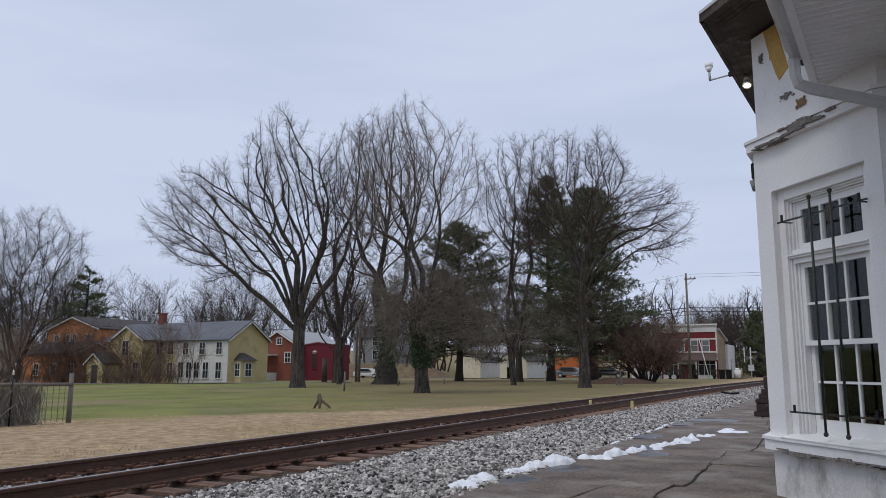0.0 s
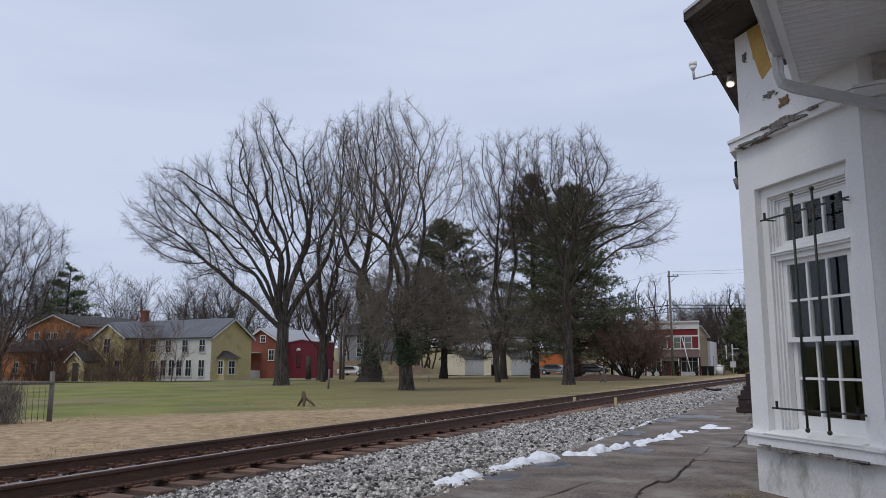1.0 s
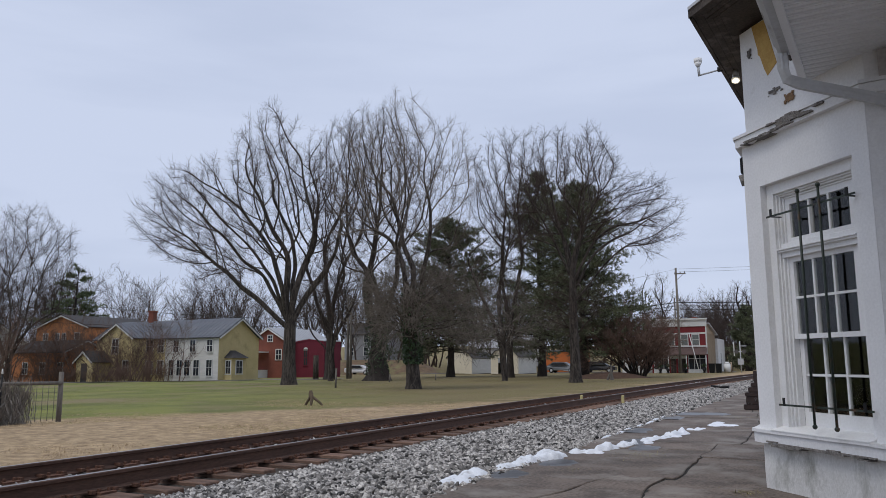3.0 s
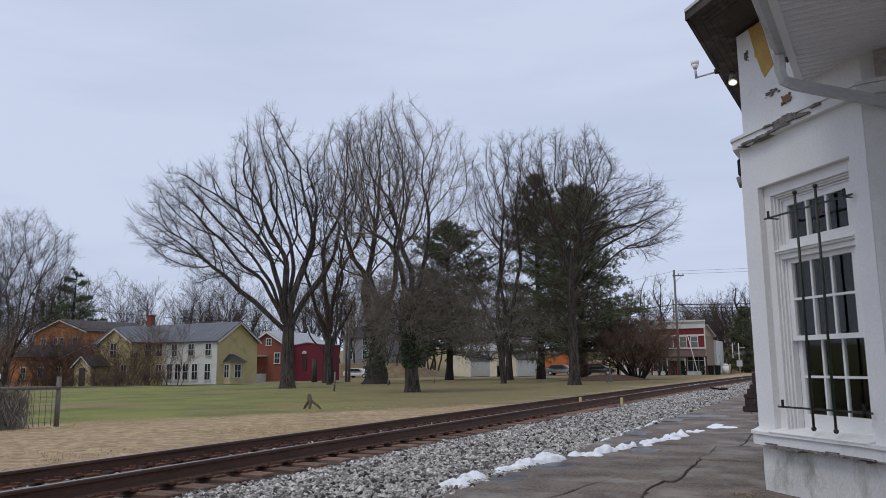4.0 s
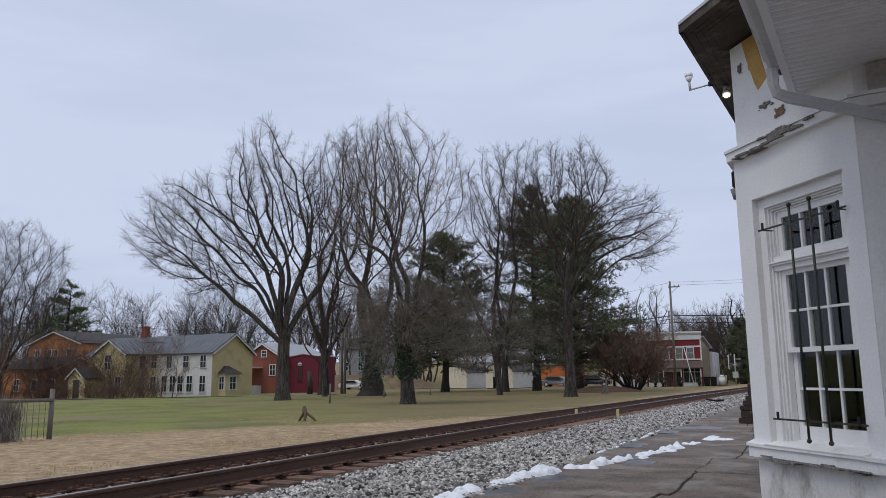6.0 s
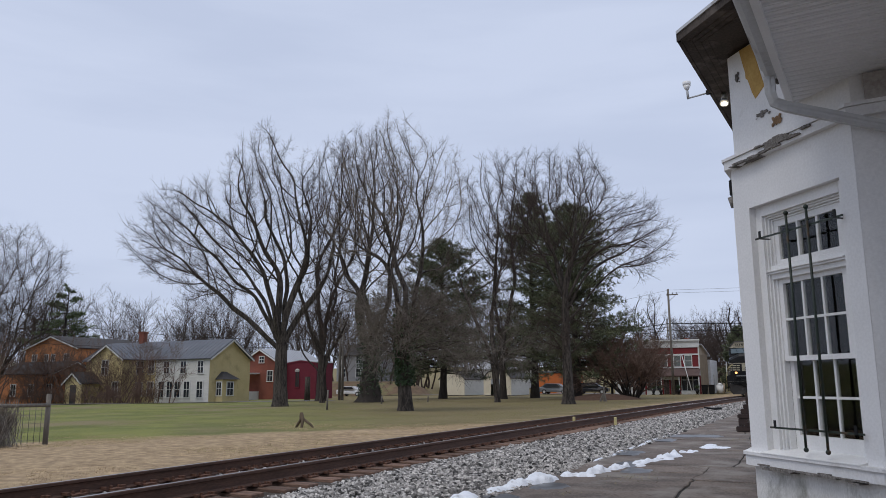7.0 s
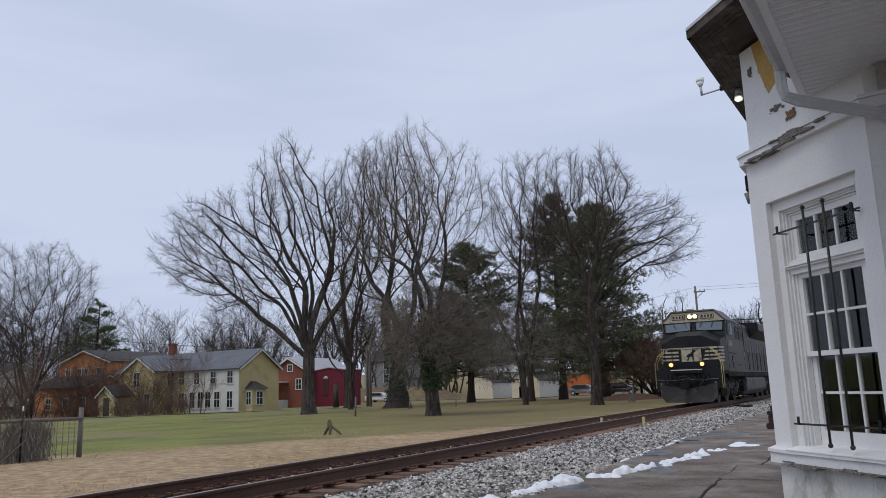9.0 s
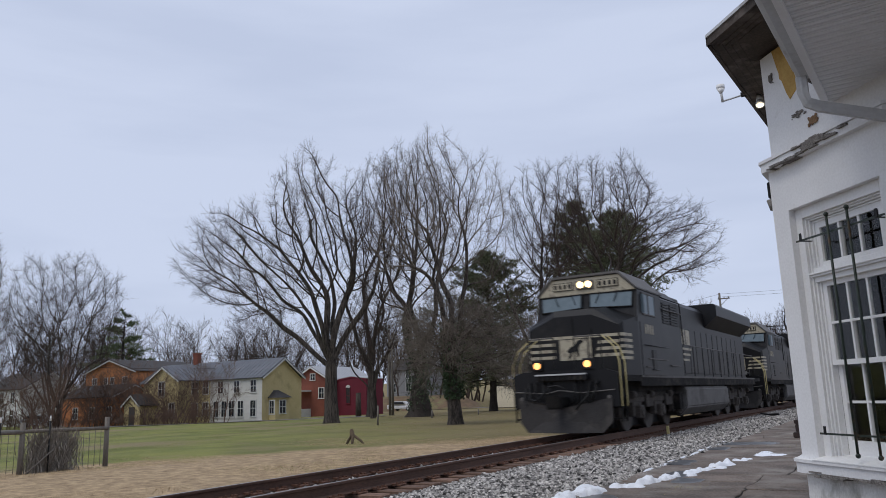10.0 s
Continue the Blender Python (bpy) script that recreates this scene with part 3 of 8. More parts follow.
    prism(bm, [(0.57, 3.90), (4.2, 5.5), (4.2, 5.6), (0.53, 3.94)], -14, -0.72)
    o = part("main_roof", bm, M["dark_wood"], b, "dark roof slope")
    o.matrix_local = BAY
    # main wall under the canopy, out of view; set close to darken the soffit
    bm = bmesh.new()
    prism(bm, [(1.95, 0), (2.25, 0), (2.25, 3.75), (1.95, 3.75)], -14, -SIDE - 0.002)
    box(bm, 2.26, 9, -14.3, -14, 0, 4.2)
    o = part("unseen_main_wall", bm, M["plaster"], b)
    o.matrix_local = BAY
    # stained board under the soffit on the side wall
    bm = bmesh.new()
    box(bm, SIDE + 0.12, 4.2, -SIDE - 0.03, -SIDE + 0.01, 3.47, 3.70)
    o = part("frieze_board", bm, M["stained_board"], b, "stained frieze board under the soffit")
    o.matrix_local = BAY
    # gutter: an ogee trough with an end cap
    bm = bmesh.new()
    prism(bm, [(0.625, 3.860), (0.625, 3.720), (0.570, 3.715), (0.532, 3.750), (0.525, 3.790), (0.505, 3.815), (0.498, 3.865), (0.508, 3.865), (0.516, 3.820), (0.536, 3.793), (0.545, 3.755), (0.575, 3.726), (0.613, 3.730), (0.613, 3.860)], -14, -1.36)
    prism(bm, [(0.625, 3.860), (0.625, 3.720), (0.570, 3.715), (0.532, 3.750), (0.525, 3.790), (0.505, 3.815), (0.498, 3.865)], -1.36, -1.355)
    o = part("gutter", bm, M["gutter_metal"], b, "painted metal gutter")
    o.matrix_local = BAY
    # downspout: corrugated rectangular pipe with two bends
    path = [Vector((0.57, -1.41, 3.72)), Vector((0.57, -1.41, 3.58)), Vector((0.59, -1.40, 3.50)), Vector((0.67, -1.37, 3.455)), Vector((1.62, -1.20, 3.10)), Vector((1.72, -1.19, 3.02)), Vector((1.74, -1.19, 2.9)), Vector((1.74, -1.19, 0.05))]
    bm = bmesh.new()
    rings = []
    for i, p in enumerate(path):
        d = (path[min(i + 1, len(path) - 1)] - path[max(i - 1, 0)]).normalized()
        v = Vector((0, 1, 0))
        u = d.cross(v).normalized()
        v = u.cross(d)
        ring = []
        for q in range(16):
            a = 2 * math.pi * q / 16
            cx, sy = math.cos(a), math.sin(a)
            k = 1 / max(abs(cx), abs(sy)) * (1 - 0.08 * (q % 2))
            ring.append(bm.verts.new(p + u * cx * k * 0.042 + v * sy * k * 0.031))
        rings.append(ring)
    for r0, r1 in zip(rings, rings[1:]):
        for q in range(16):
            bm.faces.new((r0[q], r0[(q + 1) % 16], r1[(q + 1) % 16], r1[q]))
    o = part("downspout", bm, M["gutter_metal"], b, "painted metal downspout")
    o.matrix_local = BAY
    return b


def build_bay_window():
    wdw = empty("window_1")
    wdw.matrix_world = CHAMFER
    tagged(wdw, "tall white sash window with transom in the station bay", "window", kind="structure")
    bm = bmesh.new()      # casing boards in the outer recess, stepped in towards the sashes
    box(bm, 0.235, 0.325, 0.065, 0.2, 0.552, 2.89)
    box(bm, 1.32, 1.41, 0.065, 0.2, 0.552, 2.89)
    box(bm, 0.325, 1.32, 0.065, 0.2, 2.79, 2.89)
    for s0, s1, y, z1 in ((0.325, 0.343, 0.092, 2.79), (0.343, 0.365, 0.112, 2.772), (0.365, 0.387, 0.135, 2.752)):
        box(bm, s0, s1, y, 0.2, 0.552, z1)
        box(bm, 1.645 - s1, 1.645 - s0, y, 0.2, 0.552, z1)
        box(bm, s1, 1.645 - s1, y, 0.2, z1 - 0.018, z1)
    bevel(bm, 0.003, 1)
    part("window_frame", bm, M["white_paint"], wdw)
    bm = bmesh.new()
    box(bm, 0.343, 1.30, 0.105, 0.22, 2.165, 2.30)
    box(bm, 0.33, 1.31, 0.075, 0.22, 2.215, 2.235)
    box(bm, 0.33, 1.31, 0.060, 0.22, 2.235, 2.25)
    bevel(bm, 0.003, 1)
    part("transom_bar", bm, M["white_paint"], wdw)
    bm = bmesh.new()
    prism(bm, [(-0.078, 0.552), (0.2, 0.552), (0.2, 0.60), (0.05, 0.585), (-0.078, 0.560)], 0.237, 1.408, axis="x")
    part("window_sill", bm, M["white_paint"], wdw)

    def sash(name, z0, z1, y, rows, rail=0.06, low=0.06, stile=0.053):
        x0, x1, g0, g1 = 0.387 + stile, 1.235 - stile, z0 + low, z1 - rail
        bm = bmesh.new()
        box(bm, 0.387, x0, y, y + 0.045, z0, z1)
        box(bm, x1, 1.235, y, y + 0.045, z0, z1)
        box(bm, x0, x1, y, y + 0.045, z0, g0)
        box(bm, x0, x1, y, y + 0.045, g1, z1)
        for c in (1, 2):
            a = x0 + (x1 - x0) * c / 3
            box(bm, a - 0.011, a + 0.011, y + 0.004, y + 0.04, g0, g1)
        for r in range(1, rows):
            a = g0 + (g1 - g0) * r / rows
            box(bm, x0, x1, y + 0.006, y + 0.038, a - 0.011, a + 0.011)
        s = part(name, bm, M["white_paint"], wdw)
        wide, h = (x1 - x0) / 3, (g1 - g0) / rows
        for r in range(rows):
            for c in range(3):
                bm = bmesh.new()
                box(bm, x0 + c * wide + 0.004, x0 + (c + 1) * wide - 0.004, y + 0.020, y + 0.024, g0 + r * h + 0.004, g0 + (r + 1) * h - 0.004)
                p = part("pane", bm, M["glass"], s)
                p.visible_shadow = False
                # old glass: each pane lies a little out of true
                p.matrix_local = Matrix.Translation((0, 0.01 * math.sin(c * 2.3 + r), 0)) @ pose(0, 0, 0, 0.12 * math.sin(c * 5 + r * 3), 0, 0.15 * math.cos(c * 3 + r * 7))

    sash("transom_sash", 2.29, 2.735, 0.15, 1)
    sash("upper_sash", 1.395, 2.18, 0.15, 2, low=0.045)
    sash("lower_sash", 0.60, 1.44, 0.20, 2, rail=0.04, low=0.126)
    # room behind the glass: its dimness is put into the dark wall colour
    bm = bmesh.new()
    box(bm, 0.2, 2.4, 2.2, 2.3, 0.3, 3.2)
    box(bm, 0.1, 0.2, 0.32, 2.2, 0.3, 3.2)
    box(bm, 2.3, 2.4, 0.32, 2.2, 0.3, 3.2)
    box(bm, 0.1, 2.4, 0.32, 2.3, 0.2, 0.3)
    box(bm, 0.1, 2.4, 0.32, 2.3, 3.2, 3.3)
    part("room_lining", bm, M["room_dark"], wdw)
    bm = bmesh.new()
    for i in range(9):
        x = 0.95 + i * 0.045
        box(bm, x, x + 0.03, 0.5 + 0.03 * (i % 2), 0.52 + 0.03 * (i % 2), 0.5, 2.75)
    part("curtain", bm, M["curtain"], wdw, "pale hanging blind")
    return wdw


def build_window_bars():
    g = empty("window_guard")
    g.matrix_world = CHAMFER
    tagged(g, "dark green iron window guard with two upright bars", "window guard")
    for z in (2.555, 0.793):
        bm = bmesh.new()
        box(bm, 0.345, 1.45, -0.042, -0.034, z - 0.0085, z + 0.0085)
        part("crossbar", bm, M["green_iron"], g)
        for s in (0.42, 1.37):
            bm = bmesh.new()
            box(bm, s - 0.016, s + 0.016, -0.034, 0.066, z - 0.010, z - 0.004)
            box(bm, s - 0.015, s + 0.015, -0.049, -0.043, z - 0.008, z + 0.066)
            part("bracket", bm, M["black_iron"], g)
    for s in (0.81, 1.066):
        bm = bmesh.new()
        rod(bm, (s, -0.058, 0.625), (s, -0.058, 2.712), 0.0115, 10)
        part("bar", bm, M["green_iron"], g)
        for z in (0.628, 2.712):
            bm = bmesh.new()
            bmesh.ops.create_uvsphere(bm, u_segments=12, v_segments=8, radius=0.0215, matrix=Matrix.Translation((s, -0.058, z)))
            for fc in bm.faces:
                fc.smooth = True
            part("finial", bm, M["green_iron"], g)


def build_station_fixtures():
    lamp = empty("eave_floodlight", pose(-0.72, 9.07, 4.45))
    tagged(lamp, "lit round floodlight under the bay eave", "floodlight")
    bm = bmesh.new()
    rod(bm, (0, 0.06, 0.14), (0, 0.03, 0.05), 0.030, 14, 0.042)
    rod(bm, (0, 0.03, 0.05), (0.0, 0.0, 0.0), 0.042, 14, 0.052)
    part("housing", bm, M["gutter_metal"], lamp)
    bm = bmesh.new()
    bmesh.ops.create_uvsphere(bm, u_segments=16, v_segments=8, radius=0.040, matrix=Matrix.Translation((0, -0.005, -0.005)) @ Matrix.Diagonal((1, 1, 0.6, 1)))
    part("bulb", bm, mat("lit_bulb", (0.9, 0.85, 0.7), rough=0.4, bump=0, emit=(1.0, 0.86, 0.6), emit_power=3.0), lamp, "glowing warm bulb")
    s = empty("eave_sensor")
    tagged(s, "white sensor head on a bent grey bracket at the eave", "sensor")
    a, c, d = Vector((-0.87, 9.05, 4.61)), Vector((-1.12, 9.05, 4.58)), Vector((-1.125, 9.03, 4.68))
    bm = bmesh.new()
    rod(bm, a, c, 0.011, 8)
    rod(bm, c + Vector((0, 0, -0.01)), d, 0.015, 8)
    part("bracket", bm, M["gutter_metal"], s)
    bm = bmesh.new()
    rod(bm, d, d + Vector((0, 0, 0.05)), 0.02, 12, 0.045)
    rod(bm, d + Vector((0, 0, 0.05)), d + Vector((0, 0, 0.10)), 0.045, 12, 0.05)
    part("sensor_head", bm, M["white_paint"], s)
    bm = bmesh.new()
    box(bm, -0.91, -0.85, 9.0, 9.06, 4.585, 4.625)
    part("mount", bm, M["black_iron"], s)
    w = empty("wall_lamp", BAY @ pose(-0.03, 0.12, 3.0))
    tagged(w, "small dark wall lamp with a pale globe on the bay front", "wall lamp")
    bm = bmesh.new()
    box(bm, -0.01, 0.028, -0.05, 0.05, 0.10, 0.27)
    bevel(bm, 0.01)
    part("housing", bm, M["black_iron"], w)
    bm = bmesh.new()
    rod(bm, (-0.005, 0, 0.09), (0.01, 0, -0.02), 0.034, 12, 0.022)
    part("globe", bm, M["bare_mortar"], w)
    mb = empty("meter_box", BAY @ pose(SIDE + 0.20, -SIDE - 0.05, 1.08))
    tagged(mb, "small dark metal box on the side wall", "meter box")
    bm = bmesh.new()
    box(bm, 0, 0.35, -0.05, 0.05, 0, 0.26)
    bevel(bm, 0.008)
    part("box_body", bm, M["black_iron"], mb)


build_station()
build_bay_window()
build_window_bars()
build_station_fixtures()

# ---- trees ----
class Wood:
    """Collects branches and skins them into two meshes, boughs and twigs."""
    def __init__(self, seed):
        self.rng = random.Random(seed)
        self.bough, self.bough_f, self.twig, self.twig_f = [], [], [], []
        self.crown = []      # ellipsoids: centre, radii

    def inside(self, p, slack):
        if not self.crown:
            return True
        for c, r in self.crown:
            d = p - c
            if (d.x / (r.x + slack)) ** 2 + (d.y / (r.y + slack)) ** 2 + (d.z / (r.z + slack)) ** 2 < 1:
                return True
        return p.z < min(c.z - r.z * 0.5 for c, r in self.crown)

    def skin(self, pts, radii, n, fine):
        vs, fs = tube(pts, radii, n)
        tv, tf = (self.twig, self.twig_f) if fine else (self.bough, self.bough_f)
        k = len(tv)
        tv.extend(vs)
        tf.extend([tuple(i + k for i in f) for f in fs])

    def limb(self, p, d, length, r, level, depth, kids, lift=0.06, wander=0.16, spread=45, ratio=0.58, first=0.22, thin=0.0125, sides=(8, 6, 5, 4, 3, 3)):
        rng = self.rng
        seg = max(3, min(10, int(length / (0.9 if level < 2 else 0.45)))) if level < depth else 3
        pts, radii, dirs = [p.copy()], [r], [d.copy()]
        step = length / seg
        for i in range(seg):
            ww = wander if level < 3 else wander * 0.6
            d = (d + Vector((rng.gauss(0, ww), rng.gauss(0, ww), rng.gauss(0, ww) + lift))).normalized()
            if i > 0 and not self.inside(p, 0.1 if level < depth - 1 else 0.25 + 0.5 * rng.random()):
                break
            p = p + d * step
            pts.append(p.copy())
            dirs.append(d.copy())
            radii.append(max(thin * 0.5, r * (1 - 0.82 * (i + 1) / seg)))
        seg = len(pts) - 1
        radii = [max(thin * 0.4, r * (1 - 0.86 * k / seg) ** 1.15) for k in range(seg + 1)]
        self.skin(pts, radii, sides[min(level, 5)], level >= 2)
        if level >= depth:
            return pts
        n = kids[level] if level < len(kids) else kids[-1]
        for k in range(n):
            f = first + (1 - first) * (k + rng.random()) / n
            x = f * seg
            i = min(int(x), seg - 1)
            q = pts[i].lerp(pts[i + 1], x - i)
            base = dirs[i + 1]
            side = base.orthogonal().normalized()
            side.rotate(Matrix.Rotation(rng.random() * 6.283, 3, base))
            ang = radians(spread * (0.65 + 0.7 * rng.random()))
            nd = (base * math.cos(ang) + side * math.sin(ang)).normalized()
            ln = length * ratio * (1.15 - 0.5 * f) * (0.7 + 0.6 * rng.random())
            if level == depth - 1:
                ln = max(0.4, min(ln, 1.0))
            self.limb(q, nd, ln, max(thin, radii[i] * 0.62), level + 1, depth, kids, lift, wander, spread, ratio, 0.18, thin, sides)
        return pts

    def trunk(self, h, r0, r1, lean=(0, 0), flare=1.42):
        """The bole, flared at the root; returns its top and its course."""
        rng = self.rng
        n = 18
        pts, radii = [], []
        for i in range(n + 1):
            f = i / n
            pts.append(Vector((lean[0] * f + 0.05 * r0 * math.sin(f * 9), lean[1] * f, h * f - 0.15 * (1 - f))))
            radii.append((r0 + (r1 - r0) * f) * (1 + (flare - 1) * math.exp(-f * h / 0.55)))
        vs, fs = tube(pts, radii, 18)
        k = len(self.bough)
        for j, v in enumerate(vs):
            c = pts[j // 18]
            rel = v - c
            a = math.atan2(rel.y, rel.x)
            g = 1 + 0.05 * math.sin(a * 7) + 0.10 * noise.noise(v * 1.6) + 0.22 * math.exp(-(j // 18) / n * h / 0.5) * math.sin(a * 4 + 1)
            self.bough.append(c + rel * g)
        self.bough_f.extend([tuple(i + k for i in f) for f in fs])
        return pts

    def done(self, name, x, y, label, bark, twig, category="tree", group="", z=None):
        ob = empty(name, pose(x, y, ground_z(x, y) if z is None else z))
        tagged(ob, label, category, group)
        pydata("trunk", self.bough, self.bough_f, bark, ob, smooth=True)
        if self.twig:
            pydata("crown", self.twig, self.twig_f, twig, ob, "bare leafless twigs")
        return ob


def right_of(x, y):
    """Unit vectors across and along the line of sight at a place."""
    a = Vector((x, y, 0)).normalized()
    return Vector((a.y, -a.x, 0)), a


def spray(vs, fs, p, d, ln, r):
    """Thin three-sided shoots, all at once: feet, directions, lengths, radii."""
    n = len(p)
    u = np.cross(d, (0.31, 0.17, 0.93))
    u /= np.linalg.norm(u, axis=1)[:, None] + 1e-9
    w = np.cross(d, u)
    ring = [p + (u * math.cos(a) + w * math.sin(a)) * r[:, None] for a in (0.0, 2.094, 4.189)]
    allv = np.stack(ring + [p + d * ln[:, None]], 1).reshape(-1, 3)
    k = len(vs)
    vs.extend(map(tuple, allv.tolist()))
    for i in range(k, k + 4 * n, 4):
        fs.extend(((i, i + 1, i + 3), (i + 1, i + 2, i + 3), (i + 2, i, i + 3)))


def big_tree(name, x, y, seed, trunk_h, r0, r1, limbs, label, crown, points=1500, step=0.42, reach=0.36, thin=0.013, twigs=5, twig_len=0.85, rise=0.12, droop=0, bark="bark", twig="twig", lean=(0, 0), category="tree"):
    """A bare tree whose boughs grow towards points spread through its crown.
    limbs: (height on the bole, lean across degrees, lean away degrees, length, radius). crown: (across, height, half width, half height)."""
    w = Wood(seed)
    if trunk_h > 1.0:
        w.trunk(trunk_h, r0, r1, lean)
    rng = np.random.RandomState(seed)
    R, A = right_of(x, y)
    vol = np.array([rx * rx * rz for _, _, rx, rz in crown])
    goal = []
    for (a, z, rx, rz), share in zip(crown, vol / vol.sum()):
        q = rng.normal(0, 1, (max(20, int(2.0 * points * share)), 3))
        q /= np.linalg.norm(q, axis=1)[:, None]
        lobe = np.array([0.93 + 0.34 * noise.noise((v[0] * 1.7 + seed, v[1] * 1.7, v[2] * 1.7)) for v in q])
        q *= (rng.uniform(0.03, 1, len(q)) ** 0.40 * lobe)[:, None]
        goal.append(np.array(R) * (a + q[:, :1] * rx) + np.array(A) * (q[:, 1:2] * rx) + np.array((0, 0, 1)) * (z + q[:, 2:] * rz))
    goal = np.concatenate(goal)
    pos, par, way, rad, root = [], [], [], [], []
    for hf, across, away, length, rr in limbs:
        p = np.array((lean[0] * hf, lean[1] * hf, trunk_h * hf))
        d = np.array((Vector((0, 0, 1)) + R * math.tan(radians(across)) + A * math.tan(radians(away))).normalized())
        last = -1
        for k in range(max(3, int(length * reach / step))):
            pos.append(p.copy())
            par.append(last)
            way.append(d.copy())
            rad.append(rr)
            root.append(len(pos) - 1 if last < 0 else root[last])
            last = len(pos) - 1
            d = d + rng.normal(0, 0.075, 3) + (0, 0, 0.012)
            d /= np.linalg.norm(d)
            p = p + d * step
    P, W = np.array(pos), np.array(way)
    gap = np.linalg.norm(goal[:, None] - P[None], axis=2)
    near, dist = gap.argmin(1), gap.min(1)
    span = step * 4.0
    for _ in range(110):
        if not len(goal):
            break
        lively = dist < span
        if not lively.any():
            span *= 1.4
            continue
        pull = goal[lively] - P[near[lively]]
        pull /= np.linalg.norm(pull, axis=1)[:, None] + 1e-9
        sums = np.zeros_like(P)
        np.add.at(sums, near[lively], pull)
        grow = np.unique(near[lively])
        d = sums[grow] / (np.linalg.norm(sums[grow], axis=1)[:, None] + 1e-9) * 0.55 + W[grow] * 0.55 + rng.normal(0, 0.13, (len(grow), 3)) + (0, 0, 0.02)
        d /= np.linalg.norm(d, axis=1)[:, None]
        fresh = P[grow] + d * step
        first = len(P)
        P, W = np.concatenate([P, fresh]), np.concatenate([W, d])
        par.extend(int(g) for g in grow)
        root.extend(root[g] for g in grow)
        gap = np.linalg.norm(goal[:, None] - fresh[None], axis=2)
        closer = gap.min(1) < dist
        near = np.where(closer, gap.argmin(1) + first, near)
        dist = np.minimum(dist, gap.min(1))
        keep = (dist > step * 1.7) & (np.bincount([q for q in par if q >= 0], minlength=len(P))[near] < 3)
        goal, near, dist = goal[keep], near[keep], dist[keep]
    n = len(P)
    kids = [[] for _ in range(n)]
    for i, q in enumerate(par):
        if q >= 0:
            kids[q].append(i)
    load = np.zeros(n)
    for i in range(n - 1, -1, -1):
        load[i] = max(1.0, sum(load[c] for c in kids[i]))
    main = [max(c, key=lambda j: load[j]) if c else -1 for c in kids]
    for _ in range(2):
        S = P.copy()
        for i in range(n):
            if par[i] >= 0 and main[i] >= 0:
                S[i] = P[i] * 0.5 + (P[par[i]] + P[main[i]]) * 0.25
        P = S
    r = np.array([thin + (rad[root[i]] * 0.8 - thin) * (load[i] / load[root[i]]) ** 0.66 if load[i] > 1 else thin for i in range(n)])
    starts = [i for i in range(n) if par[i] < 0] + [c for i in range(n) for c in kids[i] if c != main[i]]
    for i in starts:
        chain, radii = ([P[par[i]]], [min(r[i] * 1.15, r[par[i]])]) if par[i] >= 0 else ([], [])
        while i >= 0:
            chain.append(P[i])
            radii.append(r[i])
            i = main[i]
        if len(chain) < 2:
            continue
        radii[-1] = thin * 0.5
        big = max(radii)
        w.skin([Vector(c) for c in chain], radii, 8 if big > 0.12 else 6 if big > 0.05 else 4 if big > 0.025 else 3, big < 0.045)
    slim = np.where(r < 0.05)[0]
    foot = np.repeat(slim, twigs)
    heart = np.array((0, 0, trunk_h + 1.5)) + np.array(R) * (crown[0][0] * 0.5)
    out = P[foot] - heart
    out /= np.linalg.norm(out, axis=1)[:, None]
    d = W[foot] * 0.45 + out * 0.42 + rng.normal(0, 0.58, (len(foot), 3)) + (0, 0, rise)
    d /= np.linalg.norm(d, axis=1)[:, None]
    ln = twig_len * rng.uniform(0.45, 1.25, len(foot))
    p = P[foot] + W[foot] * rng.uniform(-0.5, 0.4, len(foot))[:, None] * step
    spray(w.twig, w.twig_f, p, d, ln, np.full(len(foot), thin * 0.62))
    for side in (0.3, 0.5, 0.7):
        p2 = p + d * (ln * rng.uniform(side - 0.15, side + 0.15, len(foot)))[:, None]
        d2 = d + rng.normal(0, 0.62, d.shape) + (0, 0, rise * 0.5)
        d2 /= np.linalg.norm(d2, axis=1)[:, None]
        spray(w.twig, w.twig_f, p2, d2, ln * rng.uniform(0.35, 0.75, len(foot)), np.full(len(foot), thin * 0.5))
    for k in range(droop):      # long arching shoots low on the stems
        az, el = k * 2.4, radians(w.rng.uniform(14, 66))
        q = Vector((math.cos(az) * math.cos(el), math.sin(az) * math.cos(el), math.sin(el)))
        w.limb(Vector((0, 0, trunk_h * w.rng.uniform(0.8, 1.7))), q, w.rng.uniform(2.8, 4.4), 0.042, 1, 4, (0, 9, 6, 3), lift=-0.028, wander=0.15, spread=46, ratio=0.55, thin=0.010)
    return w.done(name, x, y, label, M[bark], M[twig], category)


